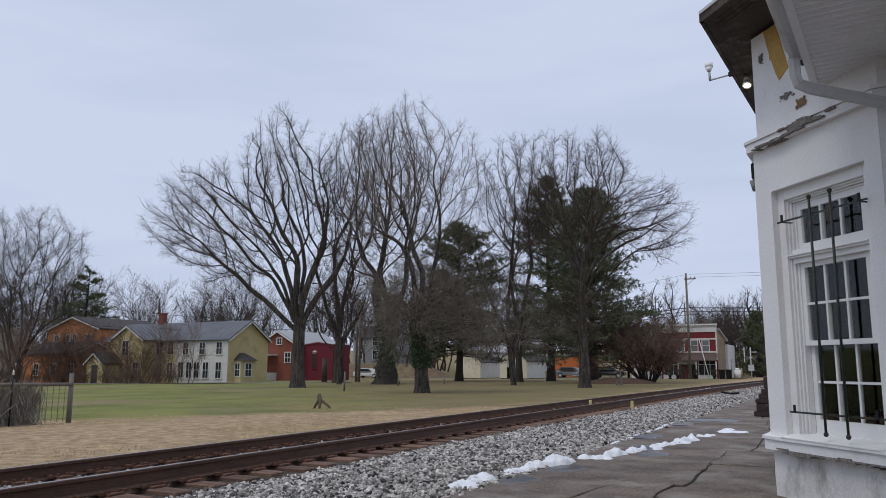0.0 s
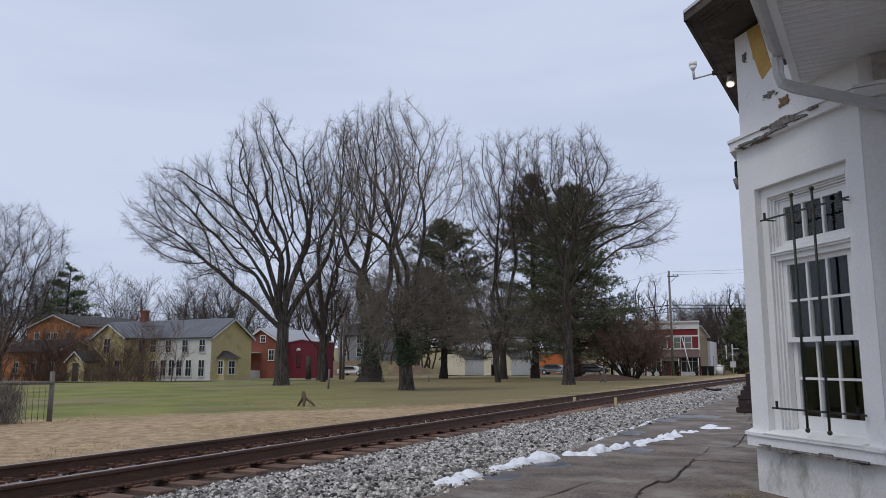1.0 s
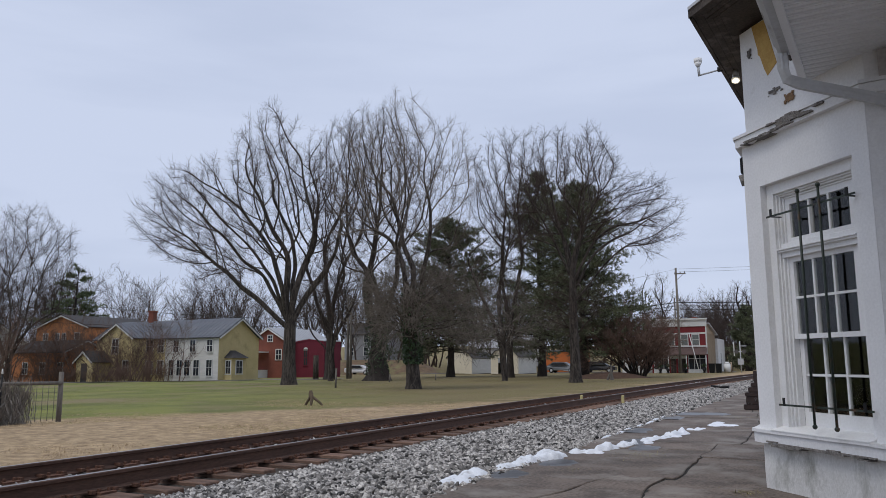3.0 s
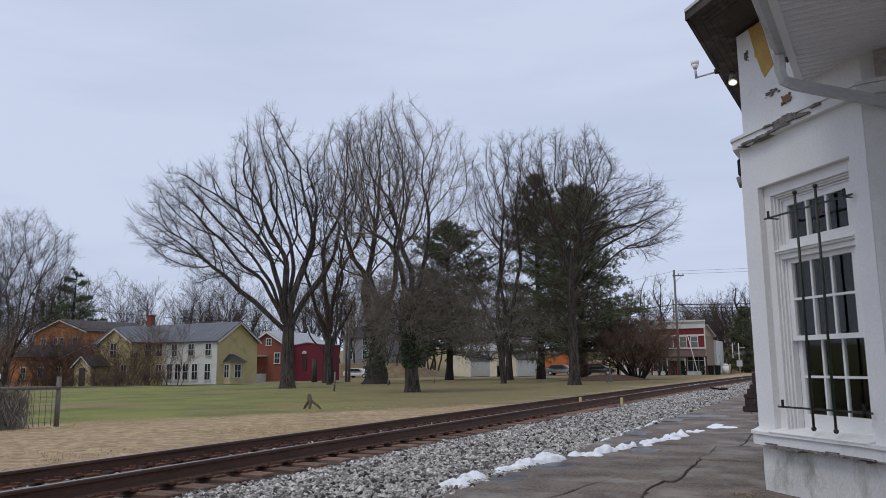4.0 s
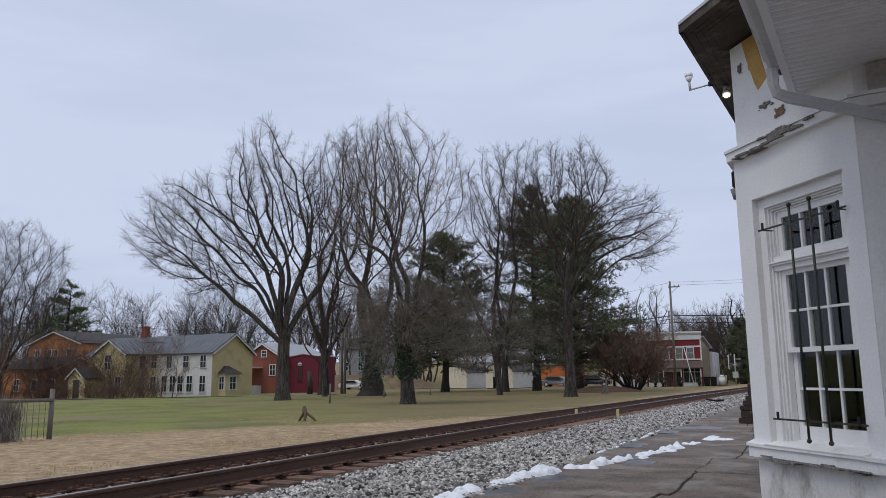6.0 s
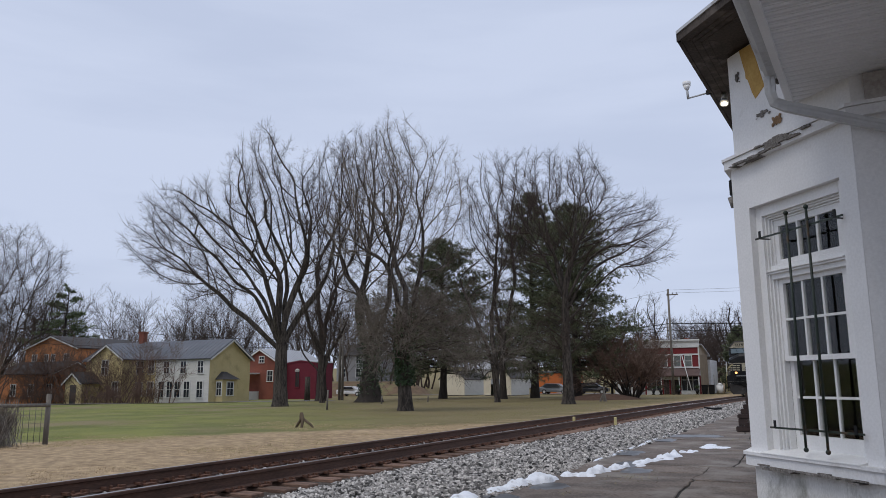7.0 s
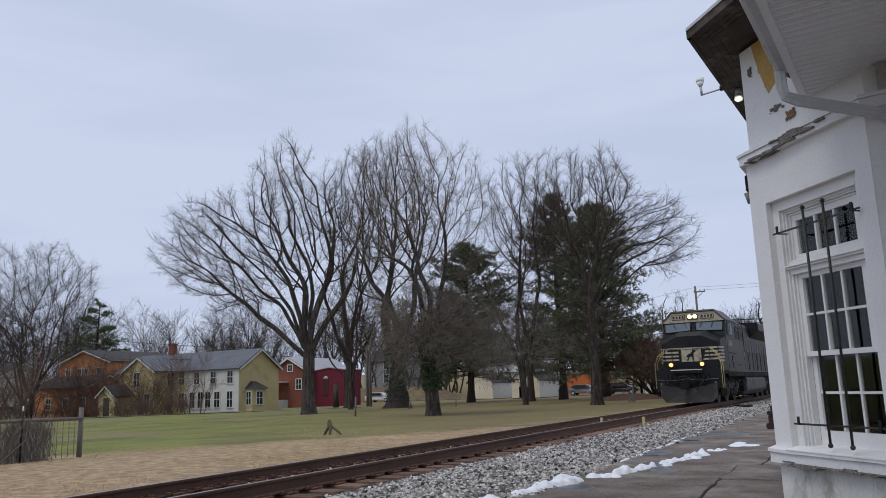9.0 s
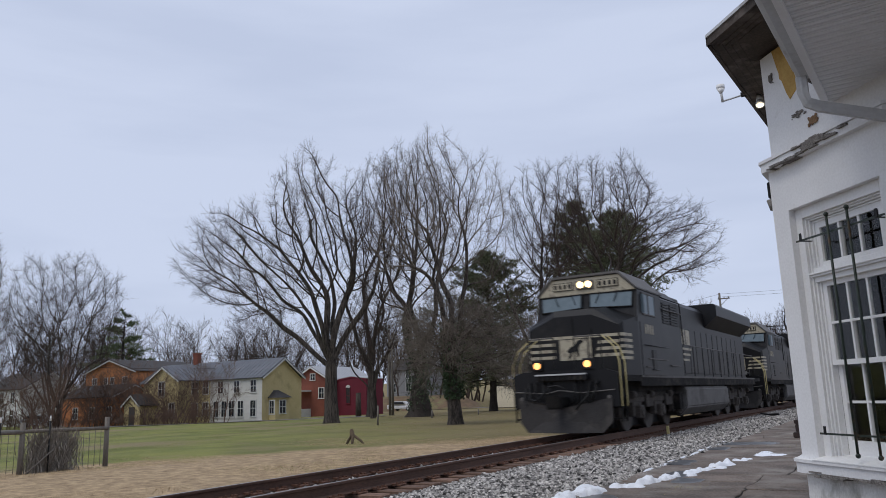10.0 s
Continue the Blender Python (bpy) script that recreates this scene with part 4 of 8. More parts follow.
def build_bare_trees():
    # the old maple with one long low limb
    big_tree("maple_tree", -34.8, 44.2, 11, 4.4, 0.48, 0.40, [
        (0.95, -7, 4, 16.0, 0.30), (0.98, 2, -6, 16.5, 0.30), (0.92, 19, 6, 14.0, 0.27), (0.98, -16, -10, 15.0, 0.22),
        (0.90, -52, 4, 15.0, 0.22), (0.95, -38, -10, 13.0, 0.17), (0.95, 5, 14, 14.0, 0.20), (0.98, -27, 9, 13.0, 0.16)],
        "tall bare maple with a flared trunk and one long low limb", ((-2.0, 14.0, 3.7, 6.9), (-7.4, 11.9, 3.9, 4.4), (1.9, 12.4, 2.7, 5.2), (-4.6, 9.4, 3.6, 3.0)), points=2300)
    # the tall tree clad in ivy at its foot, several upright stems
    big_tree("maple_tree", -20.1, 36.2, 71, 2.6, 0.34, 0.31, [
        (0.95, -5, 4, 12.5, 0.17), (0.98, 1, -5, 13.0, 0.18), (0.95, 5, 6, 12.5, 0.16), (0.95, -13, -5, 12.5, 0.15), (0.95, 12, -4, 12.0, 0.14), (0.9, 20, 6, 11.0, 0.10), (0.9, -21, 4, 11.0, 0.11)],
        "tall bare maple, ivy at its foot, with several upright stems", ((-1.0, 12.0, 3.3, 5.0), (1.9, 11.4, 2.2, 4.2), (-3.2, 11.0, 1.8, 4.0)), points=1900, step=0.34, thin=0.009, twig_len=0.6, twig="twig_lit", droop=34)
    # the very tall one behind, with ivy on its stems
    big_tree("maple_tree", -35.5, 57.5, 23, 3.6, 0.95, 0.6, [
        (0.9, -3, 3, 20.0, 0.36), (0.95, 6, -6, 20.5, 0.34), (0.9, -15, 6, 19.0, 0.30), (0.95, 15, 5, 18.5, 0.28), (1.0, -24, -8, 15.0, 0.22), (0.9, 9, 18, 18.0, 0.24)],
        "very tall bare maple with several dark upright stems", ((0.0, 16.3, 5.6, 8.2),), points=1500, step=0.5, bark="bark_dark")
    big_tree("maple_tree", -44.5, 63.0, 31, 4.5, 0.52, 0.36, [
        (0.9, 2, 0, 18.5, 0.28), (0.95, -10, 6, 17.0, 0.24), (0.95, 14, -6, 18.0, 0.24), (1.0, 6, 14, 18.0, 0.22), (0.8, 22, 6, 13.0, 0.18), (0.9, -20, -6, 13.0, 0.16)],
        "tall bare maple with a dark trunk behind others", ((0.6, 18.6, 4.6, 9.0), (0.0, 9.5, 3.6, 3.4)), points=1500, step=0.5, thin=0.013, twig_len=0.85, bark="bark_dark")
    # the maple by the line, crown over the pines
    big_tree("maple_tree", -14.95, 49.1, 47, 7.6, 0.34, 0.22, [
        (0.95, -16, 3, 10.0, 0.16), (1.0, 2, -4, 10.5, 0.18), (0.95, 14, 8, 10.0, 0.16), (0.78, 38, 0, 10.0, 0.16), (0.9, -27, -8, 9.0, 0.13),
        (0.70, 47, 8, 9.0, 0.12), (0.9, -7, 14, 10.0, 0.14), (0.85, 26, -12, 10.0, 0.13), (0.45, -58, 4, 4.0, 0.05), (0.4, 55, -10, 4.0, 0.05), (0.55, -48, 14, 4.0, 0.05)],
        "bare maple with a furrowed grey-brown trunk beside the railway", ((0.4, 12.9, 3.9, 4.4), (4.5, 10.9, 3.1, 3.0), (-2.2, 12.3, 2.4, 4.0), (0.0, 5.2, 2.6, 1.9)), points=1900, step=0.40)
    big_tree("maple_tree", -27.5, 69.0, 53, 5.0, 0.32, 0.26, [
        (0.95, -4, 3, 18.5, 0.22), (0.95, 8, -4, 18.0, 0.22), (0.9, -12, 6, 17.5, 0.18), (0.9, 15, 6, 17.0, 0.18), (0.9, 2, 12, 18.0, 0.18)],
        "tall bare maple standing behind evergreens", ((0.4, 18.4, 4.7, 6.9),), points=1300, step=0.5, thin=0.013, twig_len=0.85, bark="bark_dark")
    # thin double-stemmed tree
    big_tree("young_tree", -23.7, 58.0, 61, 0.9, 0.30, 0.24, [
        (0.2, -5, 0, 15.0, 0.20), (0.2, 4, 6, 16.5, 0.22), (0.6, 10, -4, 11.0, 0.10)],
        "slender bare tree with two pale grey stems", ((0.1, 11.0, 2.3, 6.0),), points=520, step=0.45, reach=0.75, twig_len=0.9)
    # young bare tree between the old maples
    big_tree("young_tree", -39.2, 55.6, 66, 2.2, 0.20, 0.16, [
        (0.9, -8, 0, 9.0, 0.12), (0.9, 6, 6, 9.5, 0.12), (0.9, 20, -4, 8.0, 0.10), (0.9, -24, 5, 8.0, 0.09)],
        "young bare tree with a forked trunk", ((0.2, 7.8, 2.9, 4.6),), points=620, step=0.42)
    rng = random.Random(71)
    # a low spreading tree farther off
    w = Wood(73)
    w.trunk(3.5, 0.18, 0.13)
    for k in range(13):
        az = k * 2.4
        el = radians(rng.uniform(15, 75))
        d = Vector((math.cos(az) * math.cos(el), math.sin(az) * math.cos(el), math.sin(el)))
        w.limb(Vector((0, 0, 2.6 + rng.uniform(0, 0.9))), d, rng.uniform(3.2, 5.6), 0.055, 1, 4, (0, 8, 5, 3), lift=-0.035, wander=0.16, spread=48, ratio=0.55, thin=0.009)
    w.done("ornamental_tree", -22.2, 54.5, "low spreading bare tree with tangled drooping twigs", M["bark"], M["twig_grey"])
    # many-stemmed brown shrub tree
    w = Wood(83)
    for k in range(22):
        az = k * 2.4
        el = radians(rng.uniform(38, 84))
        d = Vector((math.cos(az) * math.cos(el), math.sin(az) * math.cos(el), math.sin(el)))
        w.limb(Vector((math.cos(az) * 0.4, math.sin(az) * 0.4, -0.1)), d, rng.uniform(3.7, 5.6), 0.11, 1, 4, (0, 12, 8, 6), lift=0.03, wander=0.12, spread=38, ratio=0.5, thin=0.012)
    w.done("shrub_tree", -14.4, 65.8, "dense many-stemmed brown bare shrub tree", M["bark_dark"], M["twig_red"])
    # airy trees by the houses
    for x, y, s, h, wide, pts in ((-79.5, 52.5, 91, 20.5, 7.0, 1500), (-70.0, 34.0, 93, 21.0, 6.4, 1300), (-88, 57, 92, 17.5, 5.0, 700), (-92, 48, 95, 19, 6.0, 700)):
        rr = random.Random(s)
        limbs = [(0.9, a, rr.uniform(-18, 18), h * rr.uniform(0.6, 0.8), 0.125) for a in (-30, -18, -7, 4, 15, 27)]
        big_tree("birch_tree", x, y, s, h * 0.10, 0.34, 0.26, limbs, "airy bare tree with fine arching twigs", ((0, h * 0.62, wide, h * 0.37),), points=pts, step=0.55, thin=0.013, twig_len=1.0, reach=0.6)
    # the round oak by the crossing
    big_tree("oak_tree", -11.0, 128.0, 101, 3.5, 0.5, 0.4, [(0.9, a, b, 8.8, 0.3) for a, b in ((-8, 0), (12, 6), (30, -4), (-30, 5), (2, 18), (-18, -12), (20, 14), (45, 0), (-45, 0))],
             "round-headed bare oak beyond the crossing", ((0.0, 9.0, 4.8, 4.4),), points=700, step=0.5, thin=0.022, bark="bark_dark", twig="twig_dark")
    big_tree("young_tree", -19.6, 103.0, 103, 3.0, 0.2, 0.16, [(0.9, a, b, 9.0, 0.14) for a, b in ((-14, 0), (4, 6), (20, -4))],
             "thin bare tree behind the shop", ((-0.5, 9.2, 3.2, 3.8),), points=160, step=0.6, thin=0.02, twig_len=0.9, bark="bark_dark", twig="twig_dark")


build_bare_trees()


def needle_tufts(rng, vs, fs, p, d, size, blades):
    for _ in range(blades):
        a = Vector((rng.gauss(0, 1), rng.gauss(0, 1), rng.gauss(0, 1) + 0.35)).normalized()
        a = (a + d * 0.8).normalized()
        u = a.orthogonal().normalized()
        u.rotate(Matrix.Rotation(rng.random() * 6.28, 3, a))
        ln, wd = size * rng.uniform(0.6, 1.25), size * 0.085
        q = p + a * (size * 0.1)
        k = len(vs)
        vs.extend([q - u * wd, q + u * wd, q + a * ln])
        fs.append((k, k + 1, k + 2))


def pine(name, x, y, seed, h, spread, label, r0=0.42, crown_from=0.14, tuft=0.42, branches=120, lean=0.0, needles="needles", shape=1.0, density=1.0, flat=1.0):
    rng = random.Random(seed)
    ob = empty(name, pose(x, y, ground_z(x, y)))
    tagged(ob, label, "tree")
    vs, fs = tube([Vector((lean * f + 0.1 * math.sin(f * 8), 0, h * f * 0.98 - 0.1)) for f in [i / 12 for i in range(13)]], [r0 * (1 - 0.93 * i / 12) * (1.3 if i == 0 else 1) for i in range(13)], 10)
    nv, nf = [], []
    bv, bf = [], []
    for i in range(branches):
        f = crown_from + (1 - crown_from) * (i + rng.random()) / branches
        az = rng.random() * 6.283
        reach = spread * (1 - ((f - crown_from) / (1 - crown_from)) ** (1.5 * shape)) * rng.uniform(0.55, 1.12) + 0.5
        el = radians(-8 + 38 * f * (0.4 + 0.6 * flat) + rng.uniform(-10, 10) * flat)
        d = Vector((math.cos(az) * math.cos(el), math.sin(az) * math.cos(el), math.sin(el)))
        p = Vector((lean * f, 0, h * f))
        pts, n = [p], 6
        for _ in range(n):
            d = (d + Vector((rng.gauss(0, 0.10), rng.gauss(0, 0.10), rng.gauss(0.02, 0.07)))).normalized()
            pts.append(pts[-1] + d * reach / n)
        tv, tf = tube(pts, [0.06 * (1 - 0.8 * j / n) for j in range(n + 1)], 4)
        k = len(bv)
        bv.extend(tv)
        bf.extend([tuple(q + k for q in t) for t in tf])
        for j in range(int(reach * 7 * density) + 3):
            g = rng.uniform(0.25, 1.0) ** 0.8 * n
            a = min(int(g), n - 1)
            q = pts[a].lerp(pts[a + 1], g - a)
            side = Vector((rng.gauss(0, 1), rng.gauss(0, 1), rng.gauss(0, 0.35 * flat))) * (0.14 * reach ** 0.7)
            needle_tufts(rng, nv, nf, q + side, (d + side * 0.5).normalized(), tuft, 9)
    pydata("trunk", vs, fs, M["bark_dark"], ob, smooth=True)
    pydata("bough", bv, bf, M["bark_dark"], ob, smooth=True)
    pydata("crown", nv, nf, M[needles], ob, "dark green needles")
    return ob


def build_pines():
    pine("pine_tree", -26.4, 75.1, 5, 21.4, 4.9, "tall dense dark green pine", branches=230, shape=2.5, density=1.1, tuft=0.36, crown_from=0.13)
    pine("pine_tree", -19.6, 67.0, 6, 17.6, 5.6, "dense dark green pine with drooping boughs", branches=230, shape=2.5, crown_from=0.14, density=1.15, tuft=0.36)
    pine("pine_tree", -36.2, 73.5, 7, 17.0, 5.8, "dark green pine among bare trees", branches=230, shape=2.5, crown_from=0.16, density=1.2, tuft=0.36)
    pine("pine_tree", -91.5, 69.5, 8, 15.3, 6.0, "open layered white pine behind houses", branches=34, needles="needles_far", tuft=0.5, crown_from=0.42, density=1.15, shape=0.62, flat=0.25)
    pine("cedar_tree", -9.4, 110.0, 9, 8.5, 2.9, "dark evergreen beyond the crossing", branches=90, crown_from=0.06, tuft=0.5)


build_pines()


def build_ivy():
    """Ivy on stems: leaves close round a bole."""
    for x, y, r, h, n, seed in ((-35.5, 57.5, 0.8, 9.0, 2600, 3), (-20.1, 36.2, 0.38, 4.2, 2200, 4)):
        rng = random.Random(seed)
        vs, fs = [], []
        for _ in range(n):
            z = h * rng.random() ** 1.2 + (1.35 if seed == 4 else 0.5)
            a = rng.random() * 6.283
            rr = r * (0.8 + 0.55 * rng.random()) * (1 + 0.5 * (z / h) * rng.random())
            p = Vector((rr * math.cos(a), rr * math.sin(a), z))
            u = Vector((rng.gauss(0, 1), rng.gauss(0, 1), rng.gauss(0, 1))).normalized() * 0.075
            v = u.orthogonal().normalized() * 0.075
            k = len(vs)
            vs.extend([p - u, p + v * 0.8, p + u, p - v * 0.8])
            fs.append((k, k + 1, k + 2, k + 3))
        ob = pydata("ivy", vs, fs, M["ivy"])
        ob.location = (x, y, ground_z(x, y))
        tagged(ob, "dark green ivy climbing the stems of a bare tree", "ivy", kind="stuff")


build_ivy()


def build_woods():
    """Bare woods behind the village, and thickets before the houses."""
    def grove(name, places, seed, material, label, hs, kids, depth=3, lift=0.06, spread=34, stems=1):
        w = Wood(seed)
        for x, y in places:
            for _ in range(stems):
                h = w.rng.uniform(*hs)
                p = Vector((x + w.rng.gauss(0, 0.3), y + w.rng.gauss(0, 0.3), ground_z(x, y) - 0.1))
                d = Vector((w.rng.gauss(0, 0.14 if stems == 1 else 0.35), w.rng.gauss(0, 0.14 if stems == 1 else 0.35), 1)).normalized()
                w.limb(p, d, h, h * (0.016 if stems == 1 else 0.0125), 0, depth, kids, lift=lift, wander=0.12, spread=spread, ratio=0.5, sides=(5, 4, 3, 3, 3, 3), thin=0.02 if stems == 1 else 0.012)
        vs = w.bough + w.twig
        k = len(w.bough)
        fs = w.bough_f + [tuple(i + k for i in f) for f in w.twig_f]
        tagged(pydata(name, vs, fs, material), label, "woods", kind="stuff")
    rng = random.Random(17)
    grove("far_woods", [(-d * math.sin(radians(a)), d * math.cos(radians(a))) for a, d in [(rng.uniform(18, 66), rng.uniform(120, 165)) for _ in range(150)]], 2, M["twig"], "bare winter woods behind the village", (9, 15), (12, 7, 5), 3)
    grove("far_woods", [(-d * math.sin(radians(a)), d * math.cos(radians(a))) for a, d in [(rng.uniform(-8, 22), rng.uniform(135, 180)) for _ in range(70)]], 4, M["twig"], "bare winter woods beyond the crossing", (8, 12), (12, 7, 5), 3)
    grove("thicket", [(rng.uniform(-77, -57.5), rng.uniform(54.6, 57.0)) for _ in range(34)], 3, M["twig_red"], "tangle of bare shrubs before the houses", (2.6, 6.4), (8, 5, 3), 3, stems=2, spread=36)
    grove("thicket", [(rng.uniform(-92, -72), rng.uniform(47, 54)) for _ in range(22)], 5, M["twig_red"], "tangle of bare shrubs before the houses", (3.0, 7.2), (7, 5, 3), 3, stems=2, spread=36)
    grove("thicket", [(x, 54.2 + (x + 75) * 0.03 + rng.uniform(-0.8, 0.8) - max(0, -74 - x) * 0.32) for x in [rng.uniform(-94, -57.5) for _ in range(105)]], 7, M["twig_red"], "low brown brush along the lane", (0.7, 1.9), (7, 4), 2, stems=3, spread=42)

    grove("far_woods", [(rng.uniform(-20, -5.5), rng.uniform(112, 136)) for _ in range(44)], 6, M["twig"], "brown bare scrub woods beyond the crossing", (4, 9), (10, 6, 4), 3, stems=2)


build_woods()

# ---- the village ----
M["yellow_stucco"] = mat("yellow_painted_wall", (0.64, 0.53, 0.28), (0.54, 0.44, 0.22), 0.85, 0.7, 12, 0.2, stain=(0.46, 0.37, 0.19), stain_scale=0.6, stain_amount=0.2)
M["cream_siding"] = mat("pale_clapboard", (0.68, 0.67, 0.62), (0.56, 0.55, 0.52), 0.8, 0.8, 12, 0.2, stretch=(1, 1, 5))
M["orange_brick"] = mat("orange_brick", (0.60, 0.25, 0.10), (0.48, 0.19, 0.078), 0.9, 1.2, 14, 0.3, stain=(0.25, 0.10, 0.05), stain_scale=0.7, stain_amount=0.25)
M["red_brick"] = mat("red_brick", (0.24, 0.078, 0.052), (0.17, 0.058, 0.042), 0.9, 1.2, 14, 0.3)
M["maroon_wall"] = mat("maroon_painted_wall", (0.15, 0.014, 0.030), (0.11, 0.011, 0.024), 0.75, 1.0, 12, 0.15)
M["storefront_red"] = mat("deep_red_paint", (0.21, 0.022, 0.026), (0.15, 0.018, 0.022), 0.7, 1.2, 14, 0.15)
M["tan_siding"] = mat("tan_siding", (0.40, 0.32, 0.23), (0.31, 0.25, 0.18), 0.85, 1, 12, 0.2)
M["white_siding"] = mat("white_siding", (0.66, 0.66, 0.65), (0.55, 0.55, 0.54), 0.8, 0.8, 12, 0.15, stretch=(1, 1, 5))
M["shadow_grey_siding"] = mat("shadow_grey_clapboard", (0.33, 0.33, 0.34), (0.25, 0.25, 0.26), 0.85, 0.8, 12, 0.2, stretch=(1, 1, 5))
M["bank_straw"] = mat("straw_covered_bank", (0.19, 0.125, 0.075), (0.10, 0.068, 0.042), 0.95, 1.2, 14, 0.5, stain=(0.17, 0.16, 0.07), stain_scale=0.5, stain_amount=0.3)
M["shed_beige"] = mat("beige_shed_siding", (0.70, 0.64, 0.50), (0.62, 0.56, 0.44), 0.8, 1, 12, 0.1)
M["vivid_orange"] = mat("orange_painted_wall", (0.50, 0.14, 0.035), (0.40, 0.11, 0.03), 0.8, 1, 12, 0.1)
M["tin_roof"] = mat("grey_standing_seam_roof", (0.15, 0.16, 0.18), (0.10, 0.108, 0.125), 0.55, 0.8, 10, 0.1, stain=(0.20, 0.20, 0.21), stain_scale=0.5, stain_amount=0.2)
M["slate_roof"] = mat("dark_shingle_roof", (0.075, 0.07, 0.07), (0.045, 0.043, 0.043), 0.9, 1.5, 20, 0.4)
M["pale_roof"] = mat("pale_tin_roof", (0.42, 0.43, 0.45), (0.34, 0.35, 0.37), 0.5, 1.0, 12, 0.1)
M["brown_roof"] = mat("brown_awning_shingles", (0.13, 0.085, 0.075), (0.09, 0.06, 0.055), 0.9, 2, 20, 0.3)
M["trim_white"] = mat("white_trim", (0.72, 0.72, 0.70), (0.62, 0.62, 0.60), 0.7, 2, 20, 0.05)
M["stump_wood"] = mat("weathered_brown_root", (0.16, 0.115, 0.075), (0.08, 0.058, 0.04), 0.9, 8, 50, 0.5)
M["gravel"] = mat("grey_gravel_lane", (0.22, 0.21, 0.20), (0.15, 0.145, 0.14), 0.95, 2, 25, 0.4)


def window(parent, face, a, z, w, h, bars=(1, 2), trim="trim_white", y=0.0, pane="far_glass", arch=False):
    """A framed window on a wall plane. face: matrix whose x runs along the wall and -y points out."""
    bm = bmesh.new()
    t = 0.09
    box(bm, a - w / 2 - t, a - w / 2, y - 0.06, y + 0.02, z - t, z + h + t, face)
    box(bm, a + w / 2, a + w / 2 + t, y - 0.06, y + 0.02, z - t, z + h + t, face)
    box(bm, a - w / 2, a + w / 2, y - 0.06, y + 0.02, z + h, z + h + t, face)
    box(bm, a - w / 2 - t - 0.03, a + w / 2 + t + 0.03, y - 0.10, y + 0.02, z - t - 0.03, z - t + 0.04, face)
    for k in range(1, bars[0] + 1):
        x = a - w / 2 + w * k / (bars[0] + 1)
        box(bm, x - 0.02, x + 0.02, y - 0.045, y - 0.012, z, z + h, face)
    for k in range(1, bars[1]):
        q = z + h * k / bars[1]
        box(bm, a - w / 2, a + w / 2, y - 0.045, y - 0.012, q - 0.025, q + 0.025, face)
    f = part("window", bm, M[trim], parent)
    bm = bmesh.new()
    box(bm, a - w / 2, a + w / 2, y - 0.030, y - 0.015, z, z + h, face)
    part("pane", bm, M[pane], f)
    return f


FACES = {
    "front": lambda L, W: pose(0, 0, 0),
    "right": lambda L, W: pose(L, 0, 0, 0, 0, 90),
    "back": lambda L, W: pose(L, W, 0, 0, 0, 180),
    "left": lambda L, W: pose(0, W, 0, 0, 0, -90),
}


